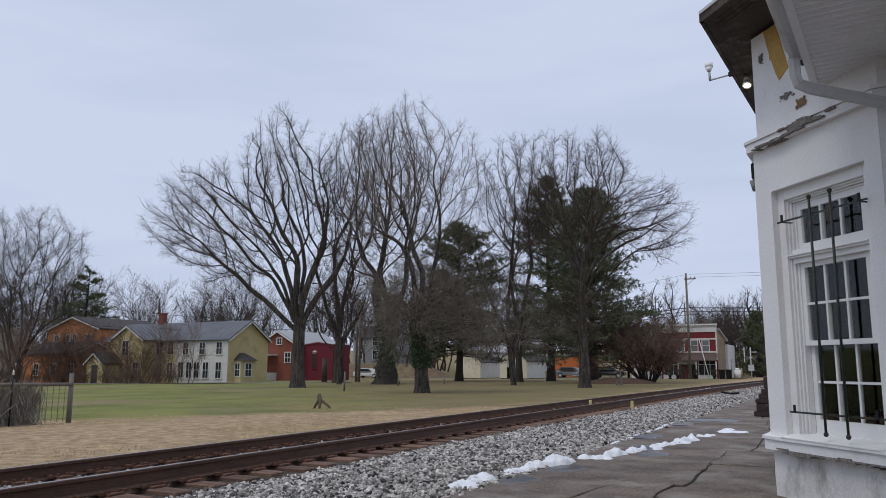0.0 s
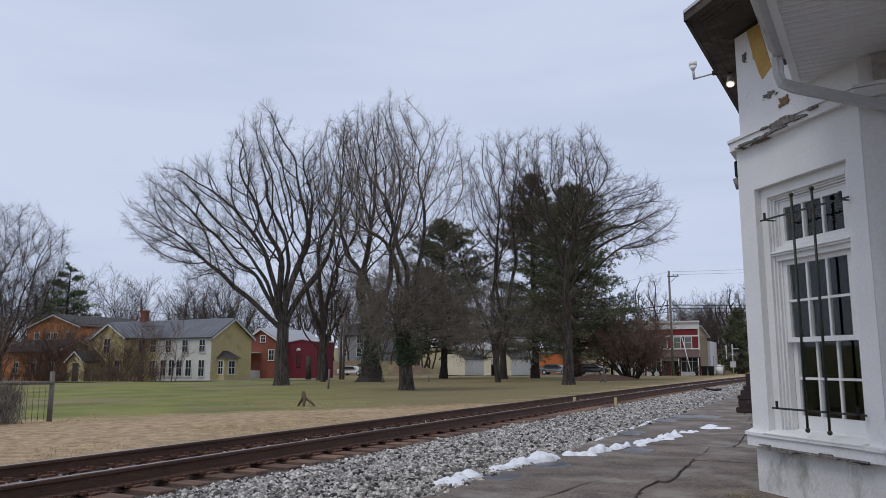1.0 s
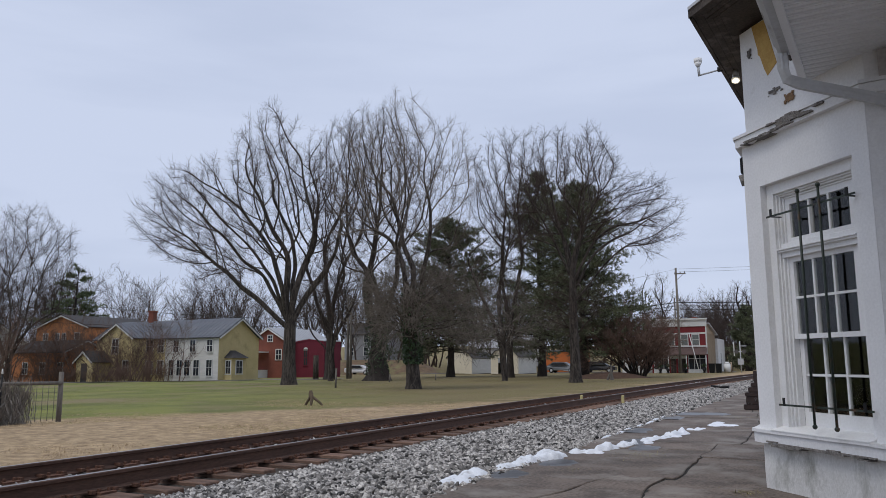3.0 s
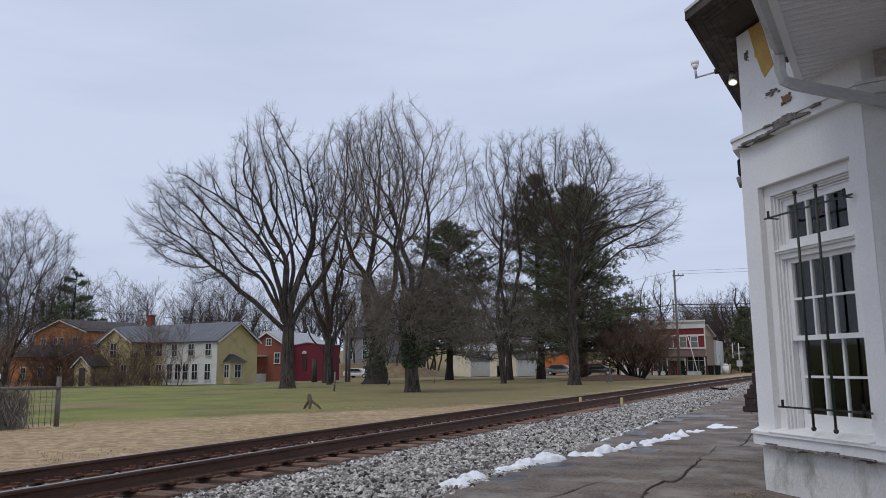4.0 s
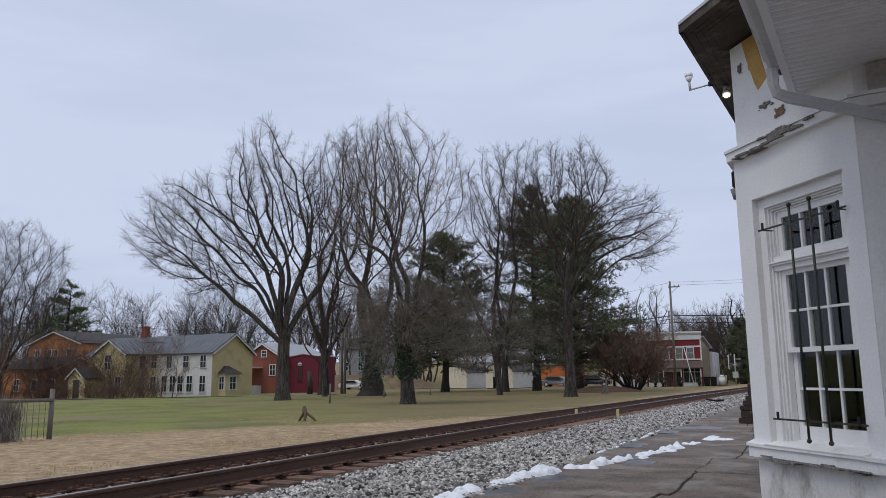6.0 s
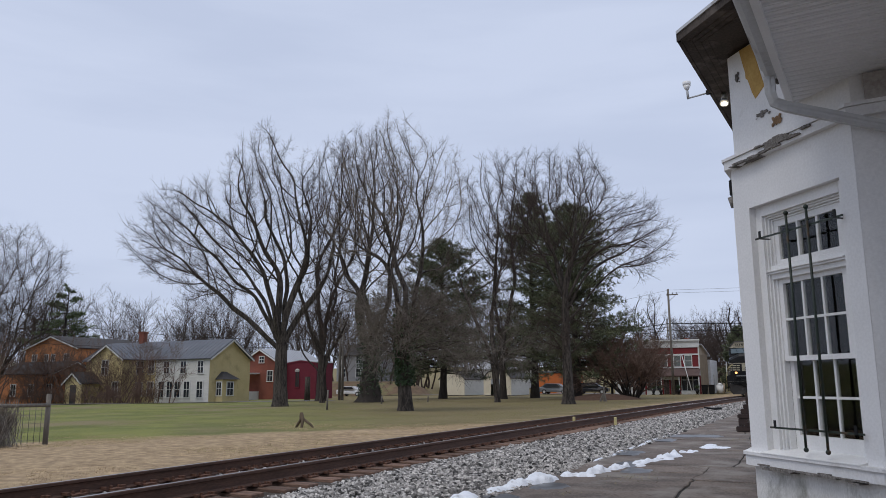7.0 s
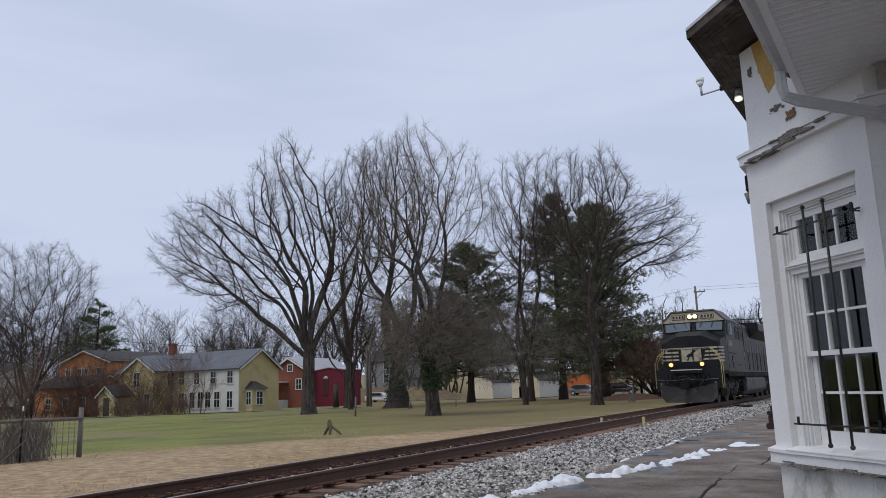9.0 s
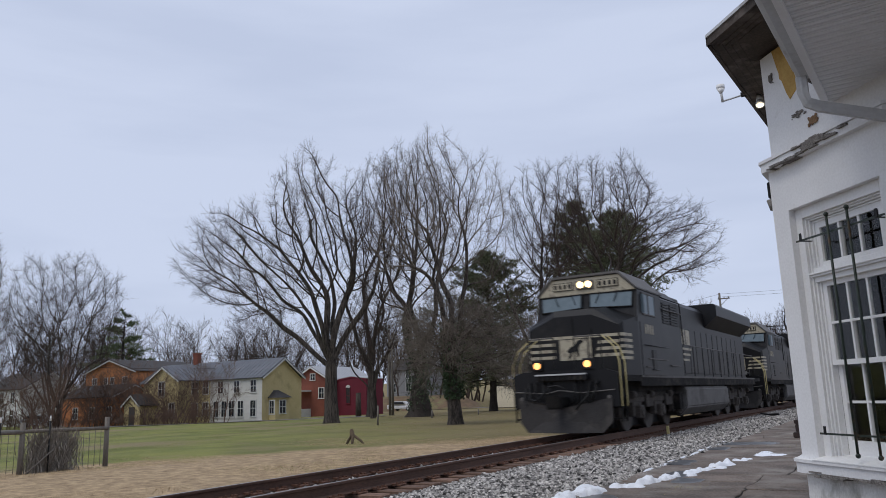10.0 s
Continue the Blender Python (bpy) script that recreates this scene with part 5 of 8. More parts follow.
def house(name, label, x, y, L, W, eave, ridge, wall, roof, axis="x", rot=0.0, windows=(), over=0.3, category="house", seams=0.6, z=None, front=None, side=None, doors=(), trim="trim_white"):
    """A gabled building: origin at its near left ground corner, front along +x."""
    h = empty(name, pose(x, y, ground_z(x + L / 2, y + W / 2) - 0.1 if z is None else z, 0, 0, rot))
    tagged(h, label, category)
    t = 0.22
    gab = (W if axis == "x" else L) / 2
    for key in ("front", "back", "left", "right"):
        m = FACES[key](L, W)
        ln = L if key in ("front", "back") else W
        is_gable = (key in ("left", "right")) == (axis == "x")
        prof = [(0.0, 0.0), (ln, 0.0), (ln, eave)] + ([(ln / 2, ridge)] if is_gable else []) + [(0.0, eave)]
        bm = bmesh.new()
        if key in ("left", "right"):
            prof = [(min(max(a, t + 0.002), ln - t - 0.002), c) for a, c in prof]
        prism(bm, prof, 0.0, t, m)
        mm = front if key == "front" and front else (side if key == "right" and side else wall)
        part("wall", bm, M[mm], h)
    rise = ridge - eave
    for s in (0, 1):
        bm = bmesh.new()
        along = L if axis == "x" else W
        slope = math.hypot(gab, rise)
        ang = math.atan2(rise, gab)
        if axis == "x":
            m = (pose(0, 0, eave) if s == 0 else pose(L, W, eave, 0, 0, 180)) @ Matrix.Rotation(ang, 4, "X")
        else:
            m = (pose(0, W, eave, 0, 0, -90) if s == 0 else pose(L, 0, eave, 0, 0, 90)) @ Matrix.Rotation(ang, 4, "X")
        box(bm, -over, along + over, -over, slope + 0.03, 0.02, 0.12, m)
        rf = part("roof", bm, M[roof], h)
        if seams:
            bm = bmesh.new()
            box(bm, 0, 0.045, -over, slope, 0.12, 0.165)
            me = bpy.data.meshes.new("roof_seam")
            bm.to_mesh(me)
            bm.free()
            me.materials.append(M[roof])
            k = -over
            while k < along + over - 0.05:
                sm = new("roof_seam", me)
                sm.parent = rf
                sm.matrix_local = m @ pose(k, 0, 0.001)
                k += seams
    for s in (0, 1):
        slope, ang = math.hypot(gab, rise), math.atan2(rise, gab)
        along = L if axis == "x" else W
        if axis == "x":
            m = (pose(0, 0, eave) if s == 0 else pose(L, W, eave, 0, 0, 180)) @ Matrix.Rotation(ang, 4, "X")
        else:
            m = (pose(0, W, eave, 0, 0, -90) if s == 0 else pose(L, 0, eave, 0, 0, 90)) @ Matrix.Rotation(ang, 4, "X")
        for k in (-over - 0.02, along + over - 0.04):
            bm = bmesh.new()
            box(bm, k, k + 0.06, -over, slope, -0.12, 0.03, m)
            part("bargeboard", bm, M[trim], h)
    for face, a, zz, w, hh in windows:
        window(h, FACES[face](L, W), a, zz, w, hh, trim=trim)
    for face, a, w, hh, mname in doors:
        bm = bmesh.new()
        box(bm, a - w / 2, a + w / 2, -0.05, 0.02, 0.1, hh, FACES[face](L, W))
        part("door", bm, M[mname], h)
    return h


def build_houses():
    two = lambda face, xs, z0=0.9, z1=3.2, w=0.85, h=1.35: [(face, a, z, w, h) for a in xs for z in (z0, z1)]
    # long yellow house with tin roofs
    h = house("yellow_house", "long yellow two-storey house with grey standing-seam roofs and white windows", -75.0, 60.0, 18.6, 6.2, 4.75, 6.7, "yellow_stucco", "tin_roof",
              windows=two("front", (10.3,), w=0.8), over=0.35)
    for k in range(30):
        bm = bmesh.new()
        prism(bm, [(-0.05, 0.1 + k * 0.155), (-0.025, 0.255 + k * 0.155), (0.0, 0.255 + k * 0.155), (0.0, 0.1 + k * 0.155)], 11.0, 18.58, axis="x")
        part("clapboard", bm, M["cream_siding"], h)
    for a in (12.0, 13.2, 14.3, 15.6, 17.4):
        window(h, pose(0, 0, 0), a, 0.7, 0.75, 1.6, y=-0.055)
    for a in (12.6, 15.0, 17.4):
        window(h, pose(0, 0, 0), a, 3.2, 0.75, 1.2, y=-0.055)
    # box bay on the gable end
    bm = bmesh.new()
    box(bm, 18.6, 19.5, 1.0, 3.2, 0, 2.5)
    part("bay", bm, M["yellow_stucco"], h)
    bm = bmesh.new()
    loft(bm, [[(18.6, 0.8, 2.5), (19.75, 0.8, 2.5), (19.75, 3.4, 2.5), (18.6, 3.4, 2.5)], [(18.6, 1.7, 3.3), (18.75, 1.9, 3.3), (18.75, 2.3, 3.3), (18.6, 2.5, 3.3)]])
    part("bay_roof", bm, M["slate_roof"], h, "dark pointed bay roof")
    window(h, pose(19.5, 1.0, 0, 0, 0, 90), 1.1, 0.9, 0.9, 1.3)
    window(h, pose(18.6, 1.0, 0), 0.45, 0.9, 0.6, 1.3)
    bm = bmesh.new()
    box(bm, 5.0, 5.7, 2.8, 3.4, 6.0, 8.0)
    box(bm, 4.93, 5.77, 2.73, 3.47, 7.85, 8.02)
    part("chimney", bm, M["red_brick"], h, "red brick chimney")
    house("yellow_house_wing", "yellow gabled wing with a grey standing-seam roof", -70.7, 57.2, 4.9, 5.2, 4.75, 6.2, "yellow_stucco", "tin_roof", axis="y",
          windows=[("front", 2.2, 3.1, 0.9, 1.5), ("front", 3.9, 0.9, 0.8, 1.4), ("right", 2.2, 3.2, 0.8, 1.3), ("right", 2.2, 0.9, 0.8, 1.3)], over=0.3)
    house("porch", "small yellow gabled porch with a dark roof", -71.6, 54.9, 2.6, 2.2, 2.3, 3.3, "yellow_stucco", "slate_roof", axis="y", seams=0, category="porch", doors=(("front", 1.3, 0.9, 2.05, "slate_roof"),))
    # orange brick building and its lean-to
    house("brick_house", "tall orange brick gabled house behind shrubs", -88.6, 62.0, 9.6, 11.0, 6.5, 8.0, "orange_brick", "slate_roof", axis="y", seams=0,
          windows=[("front", 1.8, 4.2, 0.8, 1.6), ("front", 4.0, 4.2, 0.6, 1.6), ("front", 5.2, 4.2, 0.6, 1.6), ("front", 7.6, 4.2, 0.8, 1.6), ("right", 3, 4.2, 0.8, 1.7), ("right", 7, 4.2, 0.8, 1.7)])
    house("brick_lean_to", "low orange brick extension with a dark roof", -84.6, 56.0, 9.2, 5.9, 3.4, 4.7, "orange_brick", "slate_roof", seams=0,
          windows=[("front", 3, 1.0, 0.8, 1.2), ("front", 6, 1.0, 0.8, 1.2), ("front", 9, 1.0, 0.8, 1.2)])
    house("white_house", "white clapboard house among trees", -108.0, 60.0, 9.0, 8.0, 5.0, 7.2, "white_siding", "slate_roof", seams=0, windows=two("front", (2, 4.5, 7)))
    # red brick and maroon pair
    h = house("red_brick_house", "red brick gabled house with white trim", -66.2, 76.0, 6.2, 9.0, 4.6, 6.3, "red_brick", "pale_roof", axis="y", windows=[("front", 4.7, 2.4, 0.8, 1.2), ("front", 3.3, 4.7, 0.7, 0.7), ("right", 3, 2.4, 0.8, 1.2)])
    st = empty("porch_steps", pose(-65.2, 73.9, ground_z(-65, 74)))
    tagged(st, "white wooden porch with steps and rails", "porch")
    for k in range(5):
        bm = bmesh.new()
        box(bm, 0, 1.3, -0.28 * k - 0.28, -0.28 * k, 0, 1.0 - 0.19 * k)
        part("step", bm, M["trim_white"], st)
    bm = bmesh.new()
    box(bm, -0.6, 2.0, 0, 2.1, 0, 1.0)
    part("deck", bm, M["trim_white"], st)
    for a in (-0.55, 0.0, 1.3, 1.95):
        bm = bmesh.new()
        box(bm, a - 0.05, a + 0.05, 0.0, 0.1, 1.0, 3.2)
        part("post", bm, M["trim_white"], st)
    bm = bmesh.new()
    box(bm, -0.7, 2.1, -0.1, 2.1, 3.15, 3.3)
    part("canopy", bm, M["trim_white"], st)
    h = house("maroon_hall", "low maroon-painted hall with one narrow arched window", -59.8, 77.0, 4.5, 3.6, 4.5, 4.8, "maroon_wall", "pale_roof", axis="y", windows=[("front", 1.75, 1.6, 0.55, 1.9)], over=0.05, seams=0, trim="maroon_wall")
    bm = bmesh.new()
    prism(bm, [(1.40 + 0.35 + 0.36 * math.cos(a), 3.45 + 0.36 * math.sin(a)) for a in [math.pi * k / 8 for k in range(9)]], -0.06, 0.01)
    part("arch", bm, M["trim_white"], h)
    # wall greyed so that its colour carries the shadow on the house
    house("white_house", "clapboard house on the bank behind the lawn, shadow put into its grey", -76.0, 112.0, 9.0, 7.0, 4.6, 6.6, "shadow_grey_siding", "slate_roof", seams=0, windows=two("front", (1.5, 4.5, 7.5)), z=1.6)
    house("white_house", "small white house behind the trees", -58.0, 128.0, 11.0, 7.0, 3.4, 5.4, "white_siding", "pale_roof", windows=[("front", a, 1.0, 0.9, 1.3) for a in (2, 5, 8)], seams=0, z=0.4)
    # straw-coloured bank under the houses across the street
    bank = empty("grass_bank", pose(-67, 104, ground_z(-67, 104) - 0.1, 0, 0, 14))
    tagged(bank, "straw-brown grassy bank below the far houses", "bank")
    vs, nx, ny = [], 24, 12
    for j in range(ny + 1):
        for i in range(nx + 1):
            a, c = i / nx, j / ny
            vs.append((24 * (a - 0.5), 9 * (c - 0.4), 2.4 * min(1, c * 1.6) ** 0.8 * min(1, a * 5, (1 - a) * 5) ** 0.7 + 0.10 * noise.noise((a * 9, c * 6, 5))))
    pydata("slope", vs, [(j * (nx + 1) + i, j * (nx + 1) + i + 1, (j + 1) * (nx + 1) + i + 1, (j + 1) * (nx + 1) + i) for j in range(ny) for i in range(nx)], M["bank_straw"], bank, smooth=True)
    # garden sheds
    for x, y, open_door in ((-47.5, 95.4, False), (-39.2, 91.6, True)):
        s = empty("garden_shed", pose(x, y, ground_z(x, y) - 0.05))
        tagged(s, "beige gambrel-roofed garden shed with an open dark doorway" if open_door else "beige gambrel-roofed garden shed", "shed", group="garden sheds")
        L, W = 3.8, 6.9
        bm = bmesh.new()
        prof = [(0, 0.15), (L, 0.15), (L, 2.35), (L - 0.65, 3.05), (L / 2, 3.35), (0.65, 3.05), (0, 2.35)]
        if open_door:
            prism(bm, [(0, 0.15), (1.0, 0.15), (1.0, 2.2), (2.8, 2.2), (2.8, 0.15), (L, 0.15), (L, 2.35), (L - 0.65, 3.05), (L / 2, 3.35), (0.65, 3.05), (0, 2.35)], 0, 0.1)
        else:
            prism(bm, prof, 0, 0.1)
        part("front_wall", bm, M["shed_beige"], s)
        bm = bmesh.new()
        prism(bm, prof, W - 0.1, W)
        part("back_wall", bm, M["shed_beige"], s)
        # sides take a paler siding than the front: brighter light put into colour
        for a in (0.0, L - 0.1):
            bm = bmesh.new()
            box(bm, a, a + 0.1, 0.1, W - 0.1, 0.15, 2.35)
            part("side_wall", bm, M["cream_siding"], s)
        for q0, q1 in (((L + 0.12, 2.25), (L - 0.65, 3.08)), ((L - 0.65, 3.08), (L / 2, 3.40)), ((L / 2, 3.40), (0.65, 3.08)), ((0.65, 3.08), (-0.12, 2.25))):
            bm = bmesh.new()
            d = Vector((q1[0] - q0[0], q1[1] - q0[1])).normalized() * 0.01
            nrm = Vector((d.y, -d.x)).normalized() * 0.08
            prism(bm, [(q0[0], q0[1]), (q1[0], q1[1]), (q1[0] + nrm.x, q1[1] + nrm.y), (q0[0] + nrm.x, q0[1] + nrm.y)], -0.15, W + 0.15)
            part("roof", bm, M["slate_roof"], s)
        bm = bmesh.new()
        box(bm, 0.1, L - 0.1, 0.1, W - 0.1, 0.0, 0.2)
        part("floor", bm, M["dark_wood"], s)
        if not open_door:
            bm = bmesh.new()
            for a in (1.0, 1.9):
                box(bm, a + 0.02, a + 0.88, -0.03, 0.0, 0.2, 2.2)
            part("door", bm, M["shed_beige"], s)
        else:
            bm = bmesh.new()
            box(bm, 1.05, 2.75, -0.06, 0.0, 1.55, 2.2)
            part("roll_door", bm, M["pale_roof"], s, "half-raised pale door")
    house("orange_garage", "low orange painted building with a flat roof", -40.2, 114.0, 5.6, 8.0, 3.2, 3.5, "vivid_orange", "slate_roof", seams=0, windows=[("front", 4.4, 0.4, 1.2, 0.9)], over=0.1, category="garage")


build_houses()


def build_storefront():
    s = empty("red_storefront", pose(-18.75, 93.0, -0.25) @ Matrix.Scale(0.905, 4))
    tagged(s, "two-storey red and white storefront with a brown pent roof", "shop building")
    L = 7.1
    R = M["storefront_red"]
    bm = bmesh.new()
    box(bm, 0, L, 0, 0.25, 2.5, 7.0)
    for a in (0.0, 2.2, 3.1, 4.4, L - 0.2):
        box(bm, a, a + 0.2, 0, 0.25, 0, 2.5)
    part("facade", bm, R, s)
    bm = bmesh.new()
    box(bm, -0.05, L + 0.05, -0.12, 0.0, 6.1, 6.95)
    box(bm, -0.12, L + 0.12, -0.32, 0.02, 6.95, 7.15)
    box(bm, -0.08, L + 0.08, -0.2, 0.02, 6.78, 6.9)
    box(bm, -0.02, L + 0.02, -0.08, 0.0, 5.12, 5.3)
    box(bm, -0.02, L + 0.02, -0.10, 0.0, 3.45, 3.62)
    box(bm, L - 0.14, L + 0.02, -0.06, 0.0, 2.5, 6.1)
    part("cornice", bm, M["trim_white"], s, "white cornice and trim boards")
    for a in (1.0, 2.6, 4.3, 5.7):
        window(s, pose(0, 0, 0), a, 3.72, 0.8, 1.3, bars=(0, 2), pane="curtain")
    bm = bmesh.new()
    prism(bm, [(0.0, 3.4), (0.0, 3.3), (-1.0, 2.45), (-1.0, 2.35), (-1.08, 2.4), (-1.06, 2.52)], 0.0, L, axis="x")
    part("pent_roof", bm, M["brown_roof"], s, "brown shingled pent roof")
    for a, w in ((0.3, 1.8), (4.7, 2.1)):
        bm = bmesh.new()
        box(bm, a, a + w, 0.05, 0.10, 0.6, 2.4)
        sw = part("shop_window", bm, M["far_glass"], s)
        bm = bmesh.new()
        for k in range(4):
            box(bm, a + w * k / 3 - 0.03, a + w * k / 3 + 0.03, 0.0, 0.12, 0.5, 2.45)
        box(bm, a, a + w, 0.0, 0.12, 1.9, 1.97)
        box(bm, a - 0.1, a + w + 0.1, -0.03, 0.14, 0.0, 0.55)
        part("frame", bm, M["trim_white"], sw)
    bm = bmesh.new()
    box(bm, 2.45, 3.05, 0.1, 0.2, 0, 2.3)
    box(bm, 3.35, 4.3, 0.6, 0.7, 0, 2.3)
    part("door", bm, M["dark_wood"], s)
    bm = bmesh.new()
    box(bm, 2.3, 4.5, -0.04, 0.0, 1.95, 2.45)
    part("fascia_board", bm, M["trim_white"], s)
    for a in (0.1, 2.3, 4.55, L - 0.1):
        bm = bmesh.new()
        rod(bm, (a, -0.95, 0), (a, -0.95, 2.42), 0.05, 8)
        part("porch_post", bm, M["trim_white"], s)
    # body behind
    bm = bmesh.new()
    prism(bm, [(0.25, 0), (8.0, 0), (8.0, 5.2), (0.25, 6.4)], L - 0.25, L - 0.02, axis="x")
    part("side_wall", bm, M["tan_siding"], s, "tan boarded side wall")
    bm = bmesh.new()
    for k in range(14):
        box(bm, L - 0.02, L + 0.02, 0.4 + k * 0.55, 0.46 + k * 0.55, 0.1, 5.2)
    part("batten", bm, M["tan_siding"], s)
    bm = bmesh.new()
    prism(bm, [(0.2, 6.4), (8.3, 5.15), (8.3, 5.3), (0.2, 6.55)], -0.1, L + 0.35, axis="x")
    part("roof", bm, M["pale_roof"], s)
    bm = bmesh.new()
    box(bm, 1.0, L + 0.3, 8.0, 16.0, 0, 4.7)
    w = part("rear_block", bm, M["white_siding"], s, "white rear block")
    window(s, pose(L + 0.3, 8, 0, 0, 0, 90), 3.0, 1.2, 0.9, 1.5)
    bm = bmesh.new()
    box(bm, 4.6, 5.2, 5.0, 5.6, 6.0, 7.6)
    part("chimney", bm, M["red_brick"], s)
    house("white_shop_annex", "low white shop with multi-paned windows and a brown roof", -22.6, 94.0, 3.7, 6.0, 2.35, 3.6, "white_siding", "brown_roof", seams=0, windows=[("front", 1.6, 1.0, 1.3, 0.95)], doors=(("front", 3.2, 0.85, 2.05, "pale_roof"),), category="shop")


build_storefront()


def build_street_things():
    def pole(x, y, h, r, label, arm=True, z=None):
        p = empty("utility_pole", pose(x, y, ground_z(x, y)))
        tagged(p, label, "utility pole")
        bm = bmesh.new()
        rod(bm, (0, 0, -0.3), (0, 0, h), r, 10, r * 0.7)
        part("mast", bm, M["old_wood"], p)
        if arm:
            bm = bmesh.new()
            box(bm, -0.2, 1.1, -0.12, -0.02, h - 0.75, h - 0.62)
            rod(bm, (0.0, -0.07, h - 1.5), (0.85, -0.07, h - 0.75), 0.025, 6)
            part("crossarm", bm, M["old_wood"], p)
            for a in (-0.1, 0.5, 1.0):
                bm = bmesh.new()
                rod(bm, (a, -0.07, h - 0.62), (a, -0.07, h - 0.42), 0.05, 8, 0.03)
                part("insulator", bm, M["engine_grey"], p)
        return p
    pole(-15.05, 90.6, 12.2, 0.16, "weathered wooden utility pole with a short crossarm")
    p = pole(-20.0, 118.0, 11.0, 0.15, "wooden utility pole with a grey transformer", arm=False)
    bm = bmesh.new()
    rod(bm, (0.35, -0.1, 9.0), (0.35, -0.1, 10.1), 0.28, 12)
    part("transformer", bm, M["gutter_metal"], p)
    pole(-45.8, 68.1, 9.0, 0.15, "dark wooden pole beside another by the lane", arm=False)
    pole(-45.1, 67.6, 8.4, 0.15, "dark wooden pole beside another by the lane", arm=False)
    # wires
    def wire(a, b, sag, r, label):
        pts = []
        for k in range(25):
            f = k / 24
            p = Vector(a).lerp(Vector(b), f)
            p.z -= sag * 4 * f * (1 - f)
            pts.append(p)
        w = pipe("overhead_wire", pts, r, M["black_iron"], None, n=4)
        tagged(w, label, "wire", group="overhead wires")
    top = Vector((-15.05, 90.6, 11.9))
    for dz, r in ((0.0, 0.012), (-0.35, 0.012)):
        wire(top + Vector((0.3, 0, dz)), (45, 86, 12.0 + dz), 0.6, r, "thin overhead wire from a utility pole")
    for dz, r in ((-3.9, 0.05), (-4.3, 0.03), (-4.7, 0.03)):
        wire(top + Vector((0, 0, dz)), (45, 86, 8.0 + dz + 3.9), 0.7, r, "thick black overhead cable from a utility pole")
        wire(top + Vector((0, 0, dz)), (-60, 100, 7.8 + dz + 3.9), 0.9, r, "thick black overhead cable from a utility pole")
    wire(top, (-60, 112, 10.5), 0.9, 0.012, "thin overhead wire from a utility pole")
    wire((-95, 70, 9.8), (-40, 80, 6.8), 1.2, 0.03, "black overhead cable over the houses")
    wire((-100, 52, 8.2), (-50, 66, 5.2), 1.0, 0.022, "black overhead cable over the houses")
    # crossing signal
    s = empty("crossing_signal", pose(-8.9, 94.5, -0.12))
    tagged(s, "grey railway crossing signal mast with round lamps", "crossing signal")
    bm = bmesh.new()
    rod(bm, (0, 0, 0), (0, 0, 3.6), 0.06, 10)
    part("mast", bm, M["gutter_metal"], s)
    bm = bmesh.new()
    box(bm, -0.6, 0.6, -0.05, 0.05, 2.35, 2.45)
    box(bm, -0.08, 0.7, -0.04, 0.04, 3.0, 3.1)
    part("arm", bm, M["gutter_metal"], s)
    for a in (-0.42, 0.42):
        bm = bmesh.new()
        rod(bm, (a, -0.02, 2.4), (a, -0.14, 2.4), 0.24, 16)
        rod(bm, (a, 0.02, 2.4), (a, 0.12, 2.4), 0.16, 12)
        part("lamp", bm, M["engine_grey"], s)
    bm = bmesh.new()
    box(bm, -0.3, 0.3, -0.2, 0.2, 0.9, 1.6)
    part("gate_box", bm, M["gutter_metal"], s)
    bm = bmesh.new()
    box(bm, -0.72, -0.62, -0.03, 0.03, 1.9, 3.5)
    part("raised_gate", bm, M["trim_white"], s)
    bm = bmesh.new()
    rod(bm, (-1.1, 0.3, 0), (-1.1, 0.3, 1.2), 0.09, 8)
    part("bollard", bm, M["tan_siding"], s)
    # propane tank and bins by the shop
    t = empty("propane_tank", pose(-10.3, 93.2, -0.14))
    tagged(t, "white upright propane tank beside the shop", "tank")
    bm = bmesh.new()
    rod(bm, (0, 0, 0.1), (0, 0, 1.0), 0.38, 16)
    rod(bm, (0, 0, 1.0), (0, 0, 1.25), 0.38, 16, 0.15)
    part("vessel", bm, M["trim_white"], t)
    for k in range(2):
        b = empty("wheelie_bin", pose(-11.1 - 0.75 * k, 92.4, -0.14))
        tagged(b, "dark plastic wheeled bin beside the shop", "bin", group="bins by the shop")
        bm = bmesh.new()
        loft(bm, [[(-0.26, -0.3, 0), (0.26, -0.3, 0), (0.26, 0.3, 0), (-0.26, 0.3, 0)], [(-0.32, -0.38, 1.0), (0.32, -0.38, 1.0), (0.32, 0.38, 1.0), (-0.32, 0.38, 1.0)]])
        part("bin_body", bm, M["black_iron"], b)
        bm = bmesh.new()
        box(bm, -0.34, 0.34, -0.4, 0.4, 1.0, 1.07)
        part("lid", bm, M["black_iron"], b)
    # pale leaning plank by the shop
    l = empty("leaning_pole", pose(-13.6, 91.4, -0.2))
    tagged(l, "white pole leaning against the shop porch", "pole")
    bm = bmesh.new()
    rod(bm, (0.55, -0.3, 0), (-0.6, 0.9, 4.6), 0.045, 8)
    part("shaft", bm, M["trim_white"], l)
    # urns and planters outside the shop
    for k, (x, y) in enumerate(((-17.5, 91.4), (-16.6, 91.2), (-19.4, 92.4), (-20.9, 92.4), (-14.6, 91.3), (-12.6, 91.6))):
        u = empty("planter_urn", pose(x, y, -0.2))
        tagged(u, "dark urn planter with a clipped shrub", "planter", group="planters outside the shop")
        bm = bmesh.new()
        rod(bm, (0, 0, 0), (0, 0, 0.12), 0.2, 10)
        rod(bm, (0, 0, 0.12), (0, 0, 0.55), 0.1, 10, 0.26)
        part("urn", bm, M["black_iron"], u)
        vs, fs = [], []
